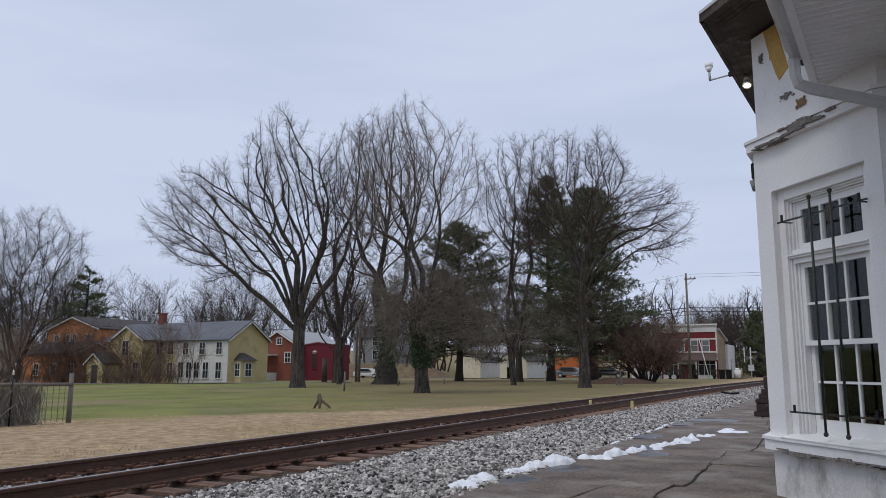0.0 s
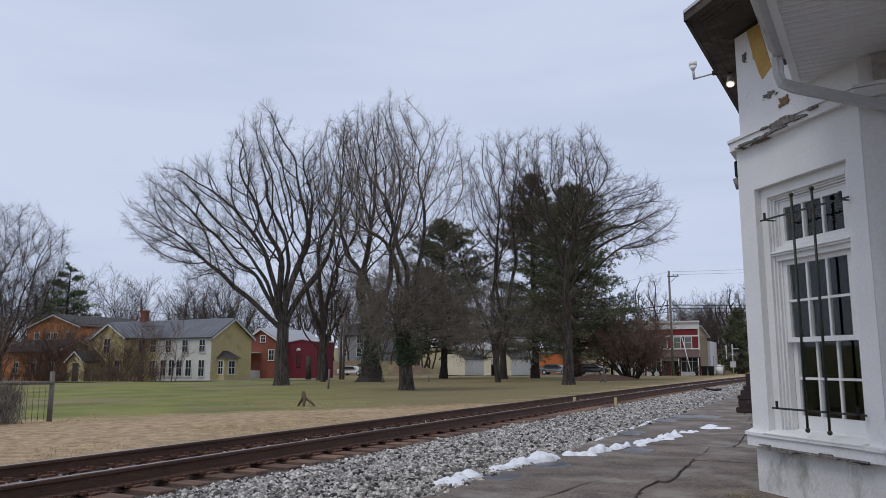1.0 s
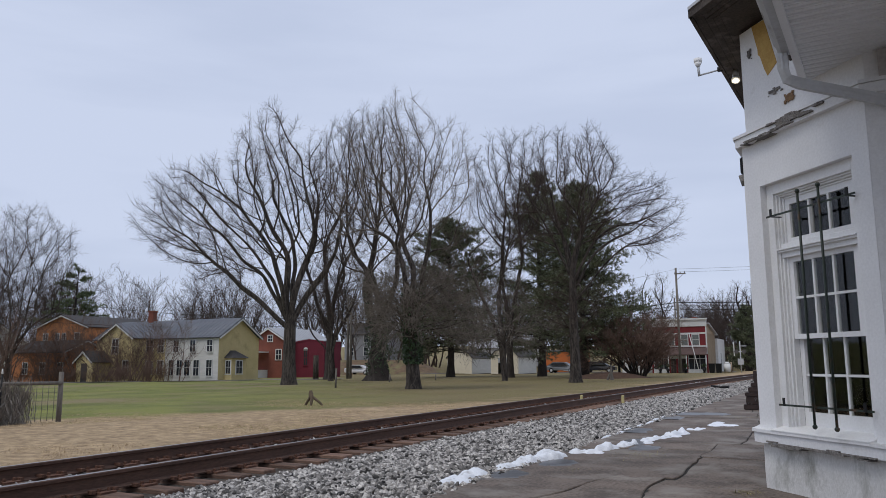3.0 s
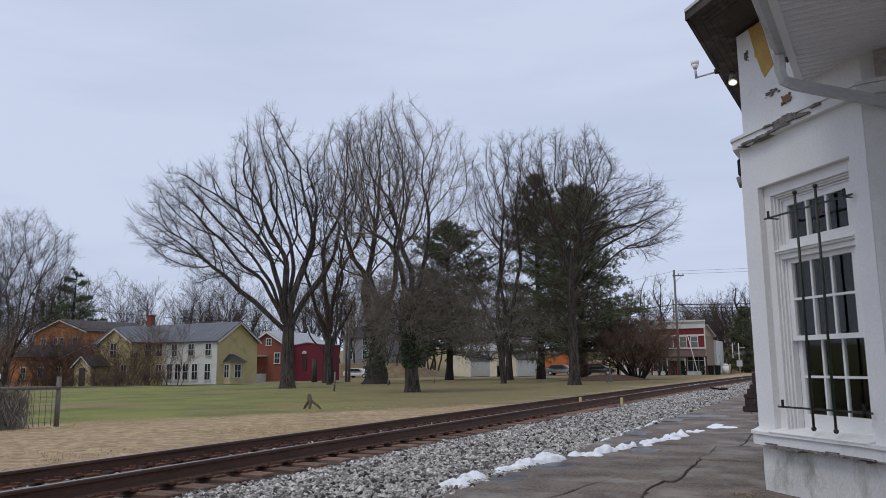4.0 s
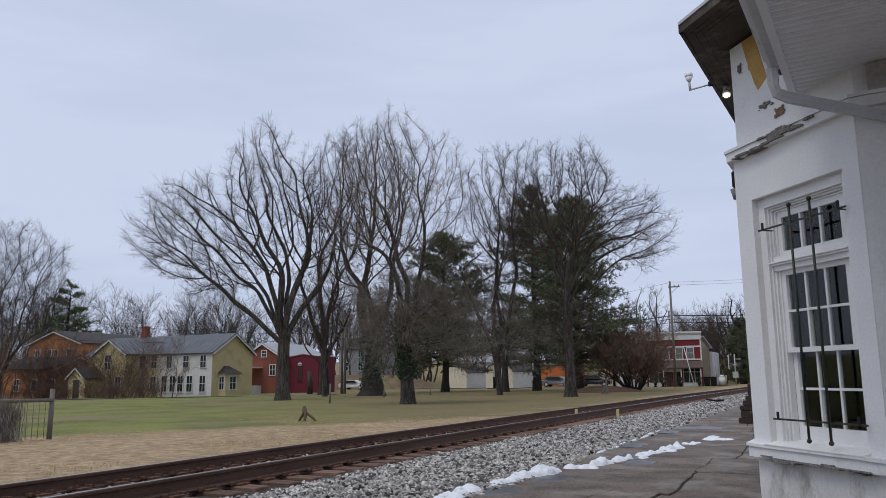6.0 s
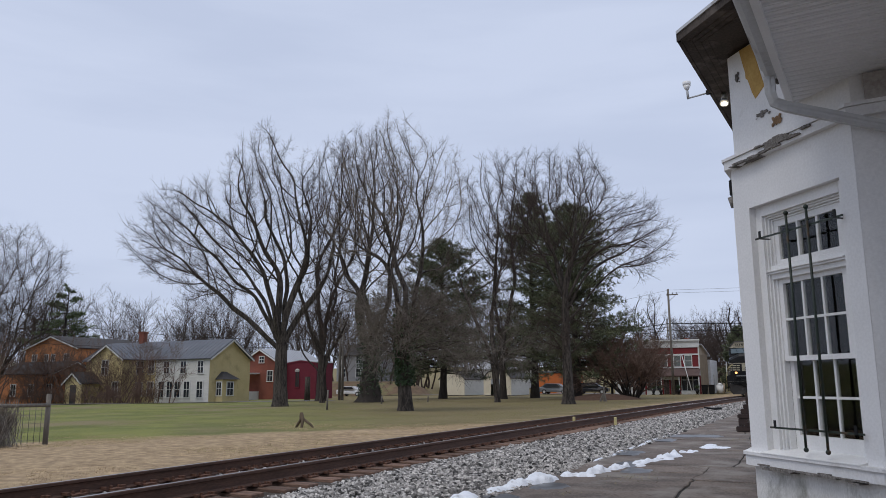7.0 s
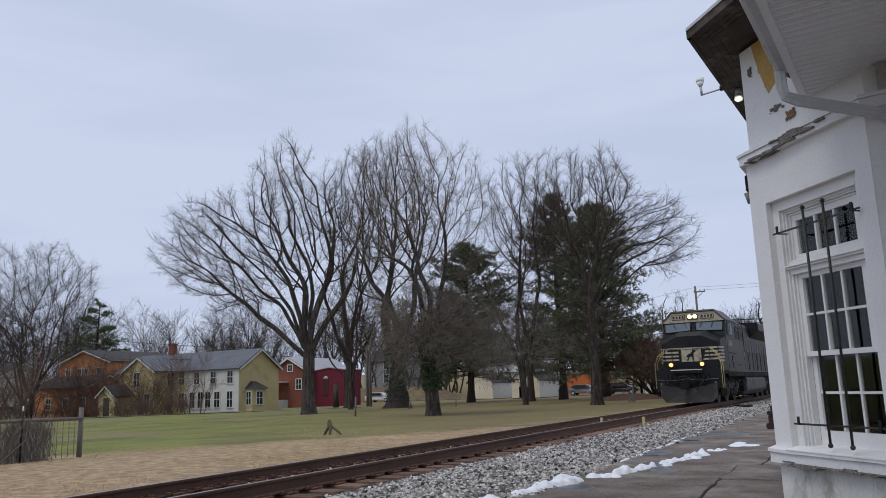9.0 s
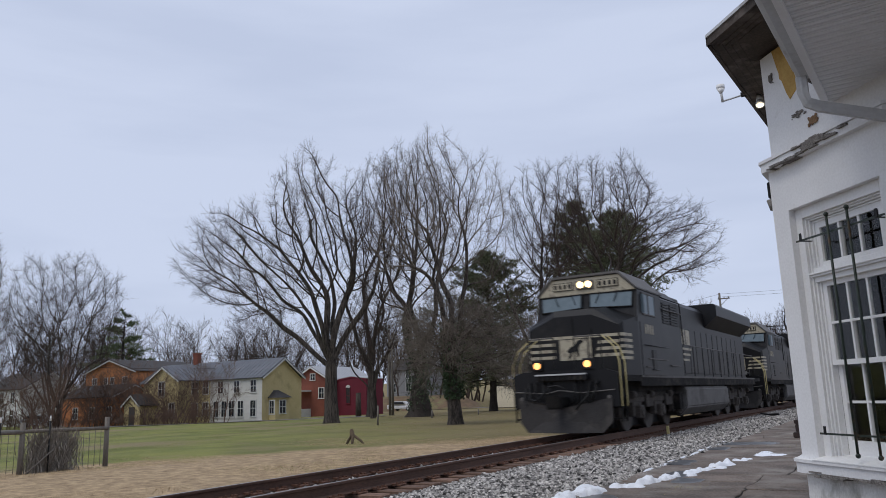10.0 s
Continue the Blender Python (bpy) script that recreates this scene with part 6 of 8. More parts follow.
        needle_tufts(random.Random(k), vs, fs, Vector((0, 0, 0.75)), Vector((0, 0, 1)), 0.42, 90)
        pydata("shrub", vs, fs, M["ivy"], u)
    # lane in front of the houses
    a, b, n = Vector((-44, 64.5, 0)), Vector((-112, 30.0, 0)), 40
    across = Vector((b.y - a.y, a.x - b.x, 0)).normalized() * 1.7
    vs, fs = [], []
    for k in range(n + 1):
        p = a.lerp(b, k / n)
        for q in (p - across, p + across):
            vs.append((q.x, q.y, ground_z(q.x, q.y) + 0.05))
    fs = [(2 * k, 2 * k + 1, 2 * k + 3, 2 * k + 2) for k in range(n)]
    tagged(pydata("road", vs, fs, M["gravel"]), "narrow grey lane in front of the houses", "road", kind="structure")
    vs = []
    for k in range(31):
        f = k / 30
        p = Vector((-62 + 52 * f, 104 - 6 * f + 6 * math.sin(f * 3), 0))
        for dy in (-3.0, 3.0):
            vs.append((p.x, p.y + dy, ground_z(p.x, p.y + dy) + 0.06))
    tagged(pydata("road", vs, [(2 * k, 2 * k + 1, 2 * k + 3, 2 * k + 2) for k in range(30)], M["gravel"]), "pale village street behind the lawn", "road", kind="structure")

    def car(x, y, rot, colour, label):
        c = empty("parked_car", pose(x, y, ground_z(x, y) + 0.06, 0, 0, rot))
        tagged(c, label, "car", group="parked cars")
        bm = bmesh.new()
        loft(bm, [[(px, s * (0.9 if z < 0.95 else 0.72), z) for px, z in ((-2.2, 0.3), (2.2, 0.3), (2.25, 0.7), (1.2, 0.95), (0.5, 1.42), (-1.2, 1.45), (-1.9, 1.0), (-2.25, 0.9))] for s in (-1, 1)])
        bevel(bm, 0.06, 2)
        part("car_body", bm, colour, c)
        for s in (-1, 1):
            bm = bmesh.new()
            prism(bm, [(-1.55, 1.0), (0.85, 1.0), (0.42, 1.34), (-1.1, 1.36)], s * 0.80, s * 0.93, axis="y")
            part("side_glass", bm, M["far_glass"], c)
            for px in (-1.35, 1.4):
                bm = bmesh.new()
                rod(bm, (px, s * 0.72, 0.32), (px, s * 0.94, 0.32), 0.32, 16)
                w = part("wheel", bm, M["black_iron"], c)
                bm = bmesh.new()
                rod(bm, (px, s * 0.93, 0.32), (px, s * 0.955, 0.32), 0.19, 12)
                part("rim", bm, M["gutter_metal"], w)
    car(-85.0, 54.0, 20, mat("silver_blue_car_paint", (0.42, 0.46, 0.50), rough=0.3, bump=0), "silver-blue car parked behind shrubs")
    car(-27.0, 99.5, 5, mat("black_car_paint", (0.02, 0.02, 0.024), rough=0.25, bump=0), "black car parked on the street")
    car(-21.8, 101.5, 8, mat("white_car_paint", (0.65, 0.65, 0.66), rough=0.3, bump=0), "white car parked on the street")
    car(-32.5, 101.0, 0, mat("grey_car_paint", (0.18, 0.19, 0.2), rough=0.3, bump=0), "grey car parked on the street")
    car(-63.0, 97.0, 4, mat("white_van_paint", (0.68, 0.68, 0.68), rough=0.3, bump=0), "white car parked on the street")


build_street_things()


def build_lawn_things():
    # upturned stump
    s = empty("tree_stump", pose(-15.24, 20.6, ground_z(-15.2, 20.6)))
    tagged(s, "weathered three-pronged root stump on the lawn", "stump")
    w = Wood(5)
    for dx, dy, h, r in ((-0.32, 0.05, 0.36, 0.045), (0.02, -0.1, 0.40, 0.05), (0.38, 0.08, 0.30, 0.04)):
        pts = [Vector((dx, dy, -0.03)), Vector((dx * 0.72, dy * 0.7, h * 0.28)), Vector((dx * 0.35, dy * 0.3, h * 0.62)), Vector((dx * 0.1 - 0.04, 0, h * 0.92)), Vector((-0.06, 0, h * 1.0))]
        w.skin(pts, [r * 0.8, r, r * 1.15, r * 1.2, r * 0.7], 7, False)
    pts = [Vector((-0.05, 0, 0.25)), Vector((-0.06, 0, 0.38)), Vector((-0.08, 0.01, 0.47))]
    w.skin(pts, [0.08, 0.075, 0.05], 7, False)
    pydata("root", w.bough, w.bough_f, M["stump_wood"], s)
    # thin posts
    for x, y, h, r in ((-26.2, 37.7, 1.15, 0.06), (-31.0, 52.0, 0.6, 0.07), (-30.0, 58.0, 0.5, 0.06)):
        p = empty("lawn_post", pose(x, y, ground_z(x, y)))
        tagged(p, "short weathered wooden post on the lawn", "post", group="lawn posts")
        bm = bmesh.new()
        rod(bm, (0, 0, -0.1), (0.04, 0, h), r, 8, r * 0.85)
        part("post", bm, M["old_wood"], p)
    p = empty("cut_trunk", pose(-49.0, 66.8, ground_z(-49, 66.8)))
    tagged(p, "cut-off reddish trunk standing by the lane", "tree trunk")
    bm = bmesh.new()
    rod(bm, (0, 0, -0.1), (0, 0, 2.5), 0.32, 12, 0.27)
    part("bole", bm, M["bark"], p)
    # bare mound and pale stick stump by the line
    m = empty("earth_mound", pose(-16.3, 63.5, ground_z(-16, 63) - 0.05))
    tagged(m, "low mound of red-brown earth under a shrub", "mound")
    vs, fs, n = [], [], 26
    for j in range(n + 1):
        for i in range(n + 1):
            a, c = (i / n * 2 - 1), (j / n * 2 - 1)
            r2 = a * a + c * c
            vs.append((a * 3.9, c * 2.6, max(0, 1 - r2) ** 1.3 * 0.55 + 0.05 * noise.noise((a * 5, c * 5, 2)) * (r2 < 1)))
    fs = [(j * (n + 1) + i, j * (n + 1) + i + 1, (j + 1) * (n + 1) + i + 1, (j + 1) * (n + 1) + i) for j in range(n) for i in range(n)]
    pydata("earth", vs, fs, M["dirt"], m, smooth=True)
    s = empty("split_stump", pose(-14.6, 57.0, ground_z(-14.6, 57)))
    tagged(s, "pale split stump leaning by the railway", "stump")
    w = Wood(6)
    for dx, h in ((-0.28, 0.75), (0.18, 0.85), (0.02, 1.15)):
        w.skin([Vector((dx, 0, -0.05)), Vector((dx * 0.4, 0, h * 0.5)), Vector((0.06, 0.02, h))], [0.09, 0.08, 0.03], 6, False)
    pydata("splinter", w.bough, w.bough_f, M["old_wood"], s)
    f = empty("garden_fountain", pose(-17.6, 72.0, ground_z(-17.6, 72) + 0.1))
    tagged(f, "dark tiered garden fountain beyond the mound", "fountain")
    bm = bmesh.new()
    rod(bm, (0, 0, 0), (0, 0, 0.3), 0.35, 12, 0.18)
    rod(bm, (0, 0, 0.3), (0, 0, 0.9), 0.12, 10)
    rod(bm, (0, 0, 0.9), (0, 0, 1.05), 0.2, 14, 0.6)
    rod(bm, (0, 0, 1.05), (0, 0, 1.5), 0.1, 10)
    rod(bm, (0, 0, 1.5), (0, 0, 1.62), 0.12, 12, 0.32)
    rod(bm, (0, 0, 1.62), (0, 0, 1.95), 0.09, 8, 0.03)
    part("tier", bm, M["black_iron"], f)
    # field fence with wire and dead vines
    fe = empty("field_fence", pose(-17.1, 12.7, ground_z(-17.1, 12.7)))
    tagged(fe, "weathered post-and-rail wire fence overgrown with dry vines", "fence")
    step = Vector((-0.25, -2.05, 0))
    for k in range(6):
        p = step * k
        bm = bmesh.new()
        rod(bm, p + Vector((0, 0, -0.2)), p + Vector((0.02 * (k % 2), 0, 1.2 - 0.05 * (k % 3))), 0.065, 9, 0.058)
        part("post", bm, M["old_wood"], fe)
        if k < 5:
            bm = bmesh.new()
            rod(bm, p + Vector((0.05, 0, 0.93)), p + step + Vector((0.05, 0, 0.95)), 0.045, 7)
            part("rail", bm, M["old_wood"], fe)
            bm = bmesh.new()
            for q in range(1, 14):
                a = p + step * (q / 14)
                rod(bm, a + Vector((0, 0, 0.02)), a + Vector((0, 0, 0.92)), 0.006, 4)
            for z in (0.1, 0.3, 0.5, 0.7):
                rod(bm, p + Vector((0, 0, z)), p + step + Vector((0, 0, z)), 0.004, 4)
            part("wire_mesh", bm, M["engine_grey"], fe)
    for f in (0.74, 1.28):
        p = step * f + Vector((0.16, 0, 0))
        bm = bmesh.new()
        rod(bm, p + Vector((0, 0, -0.2)), p + Vector((0, 0, 1.17)), 0.02, 6)
        tp = part("stake", bm, M["black_iron"], fe, "thin dark steel stake")
        bm = bmesh.new()
        rod(bm, p + Vector((0, 0, 1.17)), p + Vector((0, 0, 1.29)), 0.026, 8, 0.012)
        part("tip", bm, M["trim_white"], tp, "white painted tip")
    bm = bmesh.new()
    rod(bm, step * 0.7 + Vector((0.2, 0, 0.5)), step * 1.0 + Vector((0.25, 0, 0.0)), 0.015, 6)
    part("brace", bm, M["old_wood"], fe, "pale leaning stick")
    rng = random.Random(8)
    vs, fs = [], []
    for k in range(2000):
        f = rng.triangular(0.3, 1.0, 0.7) if k < 1500 else rng.uniform(1.3, 5)
        z = rng.uniform(0.0, 0.78 if k < 1500 else 0.4)
        p = step * f + Vector((rng.gauss(0, 0.05), rng.gauss(0, 0.05), z))
        d = Vector((rng.gauss(0, 0.3), rng.gauss(0, 0.3), rng.choice((-1, 1)) * rng.uniform(0.4, 1))).normalized()
        tv, tf = tube([p, p + d * 0.16 + Vector((rng.gauss(0, 0.03), rng.gauss(0, 0.03), 0)), p + d * 0.34], [0.008, 0.007, 0.003], 3)
        n = len(vs)
        vs.extend(tv)
        fs.extend([tuple(i + n for i in t) for t in tf])
    ob = pydata("vine", vs, fs, M["dry_vine"], fe)
    tagged(ob, "tangle of dry vine stems", kind="stuff")


build_lawn_things()

# ---- the train ----
TRAIN = [(0.0, 165.0), (2.0, 136.5), (4.0, 108.5), (5.0, 94.8), (6.0, 81.2), (6.5, 74.4), (7.0, 67.5), (7.5, 60.6), (8.0, 53.3), (8.5, 45.4), (9.0, 37.0), (9.5, 28.15), (10.0, 18.97)]


def build_engine(name, lit, label):
    e = empty(name)
    tagged(e, label, "locomotive", group="locomotives of the train")
    K, C, G = M["engine_black"], M["engine_cream"], M["engine_grime"]

    # underframe: sills, deck, front plate
    bm = bmesh.new()
    box(bm, -1.50, 1.50, 0.45, 22.0, 1.40, 1.56)
    box(bm, -1.18, 1.18, 0.50, 21.9, 0.95, 1.40)
    for s in (-1, 1):
        box(bm, min(s * 1.50, s * 1.44), max(s * 1.50, s * 1.44), 2.4, 20.6, 1.26, 1.40)
    part("underframe", bm, G, e)
    bm = bmesh.new()
    for s in (-1, 1):
        box(bm, min(s * 1.50, s * 1.508), max(s * 1.50, s * 1.508), 2.5, 20.5, 1.50, 1.565)
    part("sill_stripe", bm, M["engine_grey"], e, "dusty grey stripe along the sill")
    bm = bmesh.new()
    prism(bm, [(-1.50, 0.75), (1.50, 0.75), (1.50, 1.62), (1.2, 1.72), (-1.2, 1.72), (-1.50, 1.62)], 0.40, 0.52)
    box(bm, -0.72, 0.72, 0.20, 0.46, 1.46, 1.60)
    part("end_plate", bm, K, e)
    bm = bmesh.new()
    for i in range(9):
        box(bm, -0.66 + i * 0.15, -0.60 + i * 0.15, 0.17, 0.21, 1.47, 1.59)
    part("anticlimber", bm, G, e)
    bm = bmesh.new()
    box(bm, -0.72, 0.72, 0.155, 0.23, 1.595, 1.635)
    part("anticlimber_lip", bm, M["gutter_metal"], e, "worn pale steel lip")
    # snow plough: two slanting wings
    bm = bmesh.new()
    for s in (-1, 1):
        loft(bm, [[(s * x, y0, z) for x, y0, z in ((0.0, -0.06, 0.10), (1.06, 0.26, 0.10), (1.30, 0.34, 0.36), (1.34, 0.36, 0.98), (0.62, 0.20, 0.88), (0.0, 0.10, 0.72))],
                  [(s * x, y0 + 0.05, z) for x, y0, z in ((0.0, -0.06, 0.10), (1.06, 0.26, 0.10), (1.30, 0.34, 0.36), (1.34, 0.36, 0.98), (0.62, 0.20, 0.88), (0.0, 0.10, 0.72))]])
    part("snow_plough", bm, M["plough"], e, "dusty black snow plough")
    # coupler
    bm = bmesh.new()
    box(bm, -0.13, 0.13, -0.20, 0.45, 0.78, 1.02)
    box(bm, -0.20, 0.14, -0.42, -0.16, 0.72, 1.06)
    box(bm, 0.10, 0.22, -0.48, -0.28, 0.74, 1.04)
    bevel(bm, 0.03, 2)
    part("coupler", bm, G, e, "grimy knuckle coupler")
    for pts in (((-0.95, 0.38, 1.36), (-0.90, 0.12, 1.0), (-0.66, -0.02, 0.93), (-0.42, 0.0, 1.12), (-0.30, 0.05, 1.30), (-0.05, 0.02, 1.32), (0.15, 0.1, 1.22)),
                ((0.72, 0.38, 1.35), (0.74, 0.16, 1.05), (0.56, 0.05, 0.84), (0.42, 0.12, 0.70)),
                ((0.92, 0.38, 1.36), (0.98, 0.14, 1.22), (0.90, 0.06, 1.02), (0.78, 0.14, 0.86)), ((-1.1, 0.38, 1.3), (-1.08, 0.14, 1.0), (-0.98, 0.1, 0.8))):
        pipe("air_hose", pts, 0.026, M["black_iron"], e)
    pipe("cut_lever", ((-1.42, 0.34, 1.18), (-0.5, 0.32, 1.12), (0.0, 0.1, 1.2), (0.5, 0.32, 1.12), (1.42, 0.34, 1.18)), 0.018, M["engine_grey"], e)
    # corner steps
    for s in (-1, 1):
        bm = bmesh.new()
        for i, z in enumerate((0.42, 0.72, 1.02, 1.32)):
            box(bm, min(s * 1.08, s * 1.50), max(s * 1.08, s * 1.50), 0.55, 0.88, z, z + 0.035)
        box(bm, min(s * 1.49, s * 1.52), max(s * 1.49, s * 1.52), 0.50, 0.56, 0.36, 1.58)
        box(bm, min(s * 1.49, s * 1.52), max(s * 1.49, s * 1.52), 0.88, 0.94, 0.36, 1.58)
        box(bm, min(s * 1.04, s * 1.08), max(s * 1.04, s * 1.08), 0.5, 0.94, 0.4, 1.5)
        part("step", bm, G, e)

    # nose: hood with a low ridge, narrowing forwards
    bm = bmesh.new()
    def sec(y, w, sh, top, z0=1.56):
        return [(-w, y, z0), (w, y, z0), (w, y, sh), (w * 0.42, y, top), (-w * 0.42, y, top), (-w, y, sh)]
    loft(bm, [sec(1.28, 1.34, 2.92, 3.26), sec(1.42, 1.42, 3.02, 3.44), sec(2.45, 1.52, 3.22, 3.56), sec(2.60, 1.52, 3.22, 3.56)])
    part("nose", bm, K, e)
    # cream face panel with black gaps, emblem as a plain shape
    bm = bmesh.new()
    box(bm, -1.30, 1.30, 1.268, 1.28, 2.62, 2.70)
    box(bm, -0.42, 0.52, 1.266, 1.28, 2.02, 2.60)
    for k, z in enumerate((2.08, 2.26, 2.44)):
        w = 0.05 * k
        box(bm, -1.32, -0.56, 1.270, 1.28, z, z + 0.085)
        prism(bm, [(0.60 + w, z), (1.32, z), (1.32, z + 0.085), (0.64 + w, z + 0.085)], 1.270, 1.28)
    part("nose_stripe", bm, C, e, "dirty cream stripes on the nose")
    bm = bmesh.new()
    prism(bm, [(-0.18, 2.06), (-0.10, 2.08), (-0.04, 2.24), (0.07, 2.26), (0.10, 2.10), (0.16, 2.14), (0.14, 2.34), (0.20, 2.46), (0.30, 2.52), (0.24, 2.58), (0.12, 2.56), (0.04, 2.44), (-0.10, 2.38), (-0.20, 2.28), (-0.16, 2.22), (-0.10, 2.24)], 1.256, 1.266)
    part("nose_emblem", bm, M["black_iron"], e, "plain black emblem")
    bm = bmesh.new()
    box(bm, 0.02, 0.42, 1.335, 1.35, 3.19, 3.27)
    part("nose_label", bm, M["red_label"], e, "small red label")
    bm = bmesh.new()
    box(bm, 0.53, 0.55, 1.255, 1.28, 1.6, 2.9)
    box(bm, -0.02, 0.0, 1.255, 1.28, 2.72, 3.2)
    part("nose_door", bm, M["black_iron"], e)
    # nose side stripes wrap round
    for s in (-1, 1):
        bm = bmesh.new()
        for k, z in enumerate((1.98, 2.14, 2.30, 2.46, 2.62)):
            a, c = 1.345, 1.425
            x0, x1 = s * 1.352, s * 1.43
            v = [bm.verts.new(p) for p in ((x0, 1.29, z), (x1, 1.42, z), (s * 1.475, 1.95, z), (s * 1.475, 1.95, z + 0.085), (x1, 1.42, z + 0.085), (x0, 1.29, z + 0.085))]
            bm.faces.new((v[0], v[1], v[4], v[5]))
            bm.faces.new((v[1], v[2], v[3], v[4]))
        bmesh.ops.recalc_face_normals(bm, faces=bm.faces[:])
        bmesh.ops.solidify(bm, geom=bm.faces[:], thickness=0.008)
        part("side_stripe", bm, C, e, "dirty cream stripes on the nose")

    # cab
    bm = bmesh.new()
    loft(bm, [[(x, y0 if z < 3.35 else y0 + 0.0, z) for x, z in ((-1.53, 1.56), (1.53, 1.56), (1.53, 4.02), (1.02, 4.50), (-1.02, 4.50), (-1.53, 4.02))] for y0 in (2.62, 4.9)])
    # sloping windscreen front
    loft(bm, [[(x, y, z) for x, y, z in ((-1.53, 2.36, 3.08), (1.53, 2.36, 3.08), (1.53, 2.56, 4.02), (1.02, 2.62, 4.50), (-1.02, 2.62, 4.50), (-1.53, 2.56, 4.02))],
              [(x, 2.66, z) for x, z in ((-1.53, 3.08), (1.53, 3.08), (1.53, 4.02), (1.02, 4.50), (-1.02, 4.50), (-1.53, 4.02))]])
    cab = part("cab", bm, K, e)
    bm = bmesh.new()
    loft(bm, [[(x, y, z) for x, z in ((-1.56, 4.03), (-1.03, 4.53), (1.03, 4.53), (1.56, 4.03), (1.56, 4.075), (1.05, 4.60), (-1.05, 4.60), (-1.56, 4.075))] for y in (2.42, 5.0)])
    part("cab_roof", bm, M["engine_grey"], e, "dusty grey cab roof")
    # cream brow with number boards and headlights
    bm = bmesh.new()
    loft(bm, [[(-1.52, 2.48, 4.02), (1.52, 2.48, 4.02), (1.04, 2.48, 4.50), (-1.04, 2.48, 4.50)], [(-1.52, 2.60, 4.02), (1.52, 2.60, 4.02), (1.04, 2.60, 4.50), (-1.04, 2.60, 4.50)]])
    brow = part("brow", bm, C, e, "dirty cream brow above the windscreen")
    for s in (-1, 1):
        bm = bmesh.new()
        box(bm, s * 0.70 - 0.33, s * 0.70 + 0.33, 2.45, 2.49, 4.16, 4.40)
        nb = part("number_board", bm, M["black_iron"], e)
        bm = bmesh.new()
        box(bm, s * 0.70 - 0.30, s * 0.70 + 0.30, 2.443, 2.452, 4.18, 4.38)
        for k in range(4):
            x = s * 0.70 - 0.225 + k * 0.15
            box(bm, x - 0.042, x + 0.042, 2.438, 2.4435, 4.215, 4.345, mi=1)
        part("number_panel", bm, [M["engine_cream"], M["black_iron"]], nb, "illegible dark bars on a pale panel")
    bm = bmesh.new()
    box(bm, -0.27, 0.27, 2.42, 2.50, 4.15, 4.42)
    bevel(bm, 0.02, 1)
    hl = part("headlight", bm, M["engine_grey"], e)
    for s in (-1, 1):
        bm = bmesh.new()
        rod(bm, (s * 0.125, 2.425, 4.29), (s * 0.125, 2.400, 4.29), 0.098, 18)
        part("headlight_lens", bm, M["headlight_on"] if lit else M["lamp_off"], hl, "lit warm headlamp" if lit else "unlit headlamp")
    # windscreens
    for s in (-1, 1):
        bm = bmesh.new()
        a = [(s * 0.13, 2.405, 3.58), (s * 1.40, 2.425, 3.52), (s * 1.42, 2.51, 3.98), (s * 0.13, 2.485, 4.00)]
        loft(bm, [[(x, y - 0.012 + 0.004, z) for x, y, z in a], [(x, y + 0.05, z) for x, y, z in a]])
        ws = part("windscreen", bm, M["cab_glass"], cab, "windscreen with a bluish sky reflection in its colour")
        bm = bmesh.new()
        for i in range(4):
            p, q = Vector(a[i]), Vector(a[(i + 1) % 4])
            rod(bm, p + Vector((0, -0.01, 0)), q + Vector((0, -0.01, 0)), 0.022, 6)
        part("windscreen_seal", bm, M["black_iron"], cab)
        for x in (0.45, 1.0):
            bm = bmesh.new()
            rod(bm, (s * x, 2.45, 4.04), (s * (x - 0.14), 2.42, 3.70), 0.012, 5)
            part("wiper", bm, M["black_iron"], cab)
    # cab sides
    for s in (-1, 1):
        bm = bmesh.new()
        for y0, y1 in ((2.95, 3.45), (3.52, 4.15)):
            box(bm, min(s * 1.525, s * 1.545), max(s * 1.525, s * 1.545), y0, y1, 3.34, 3.94)
        part("side_window", bm, M["cab_glass"], cab)
        bm = bmesh.new()
        for y0, y1 in ((2.95, 3.45), (3.52, 4.15)):
            for z in (3.32, 3.94):
                box(bm, min(s * 1.525, s * 1.56), max(s * 1.525, s * 1.56), y0 - 0.03, y1 + 0.03, z - 0.015, z + 0.025)
            for y in (y0 - 0.03, y1):
                box(bm, min(s * 1.525, s * 1.56), max(s * 1.525, s * 1.56), y, y + 0.03, 3.32, 3.96)
        part("window_trim", bm, M["engine_grey"], cab)
        bm = bmesh.new()
        box(bm, min(s * 1.53, s * 1.62), max(s * 1.53, s * 1.62), 2.86, 2.90, 3.35, 3.9)
        part("wind_deflector", bm, M["cab_glass"], cab)
        bm = bmesh.new()
        for k in range(4):
            box(bm, min(s * 1.53, s * 1.538), max(s * 1.53, s * 1.538), 3.06 + k * 0.235, 3.17 + k * 0.235, 2.76, 3.04)
        part("cab_number", bm, M["engine_cream"], cab, "row of pale bars")
        bm = bmesh.new()
        box(bm, min(s * 1.53, s * 1.55), max(s * 1.53, s * 1.55), 3.6, 4.0, 1.75, 2.30)
        part("side_hatch", bm, M["black_iron"], cab)
        bm = bmesh.new()
        rod(bm, (s * 1.56, 2.8, 2.42), (s * 1.56, 5.4, 2.42), 0.014, 6)
        rod(bm, (s * 1.56, 3.4, 1.72), (s * 1.56, 4.2, 1.72), 0.014, 6)
        part("grab_rail", bm, M["black_iron"], cab)

    # long hood: electrical cabinets, engine hood, doors
    bm = bmesh.new()
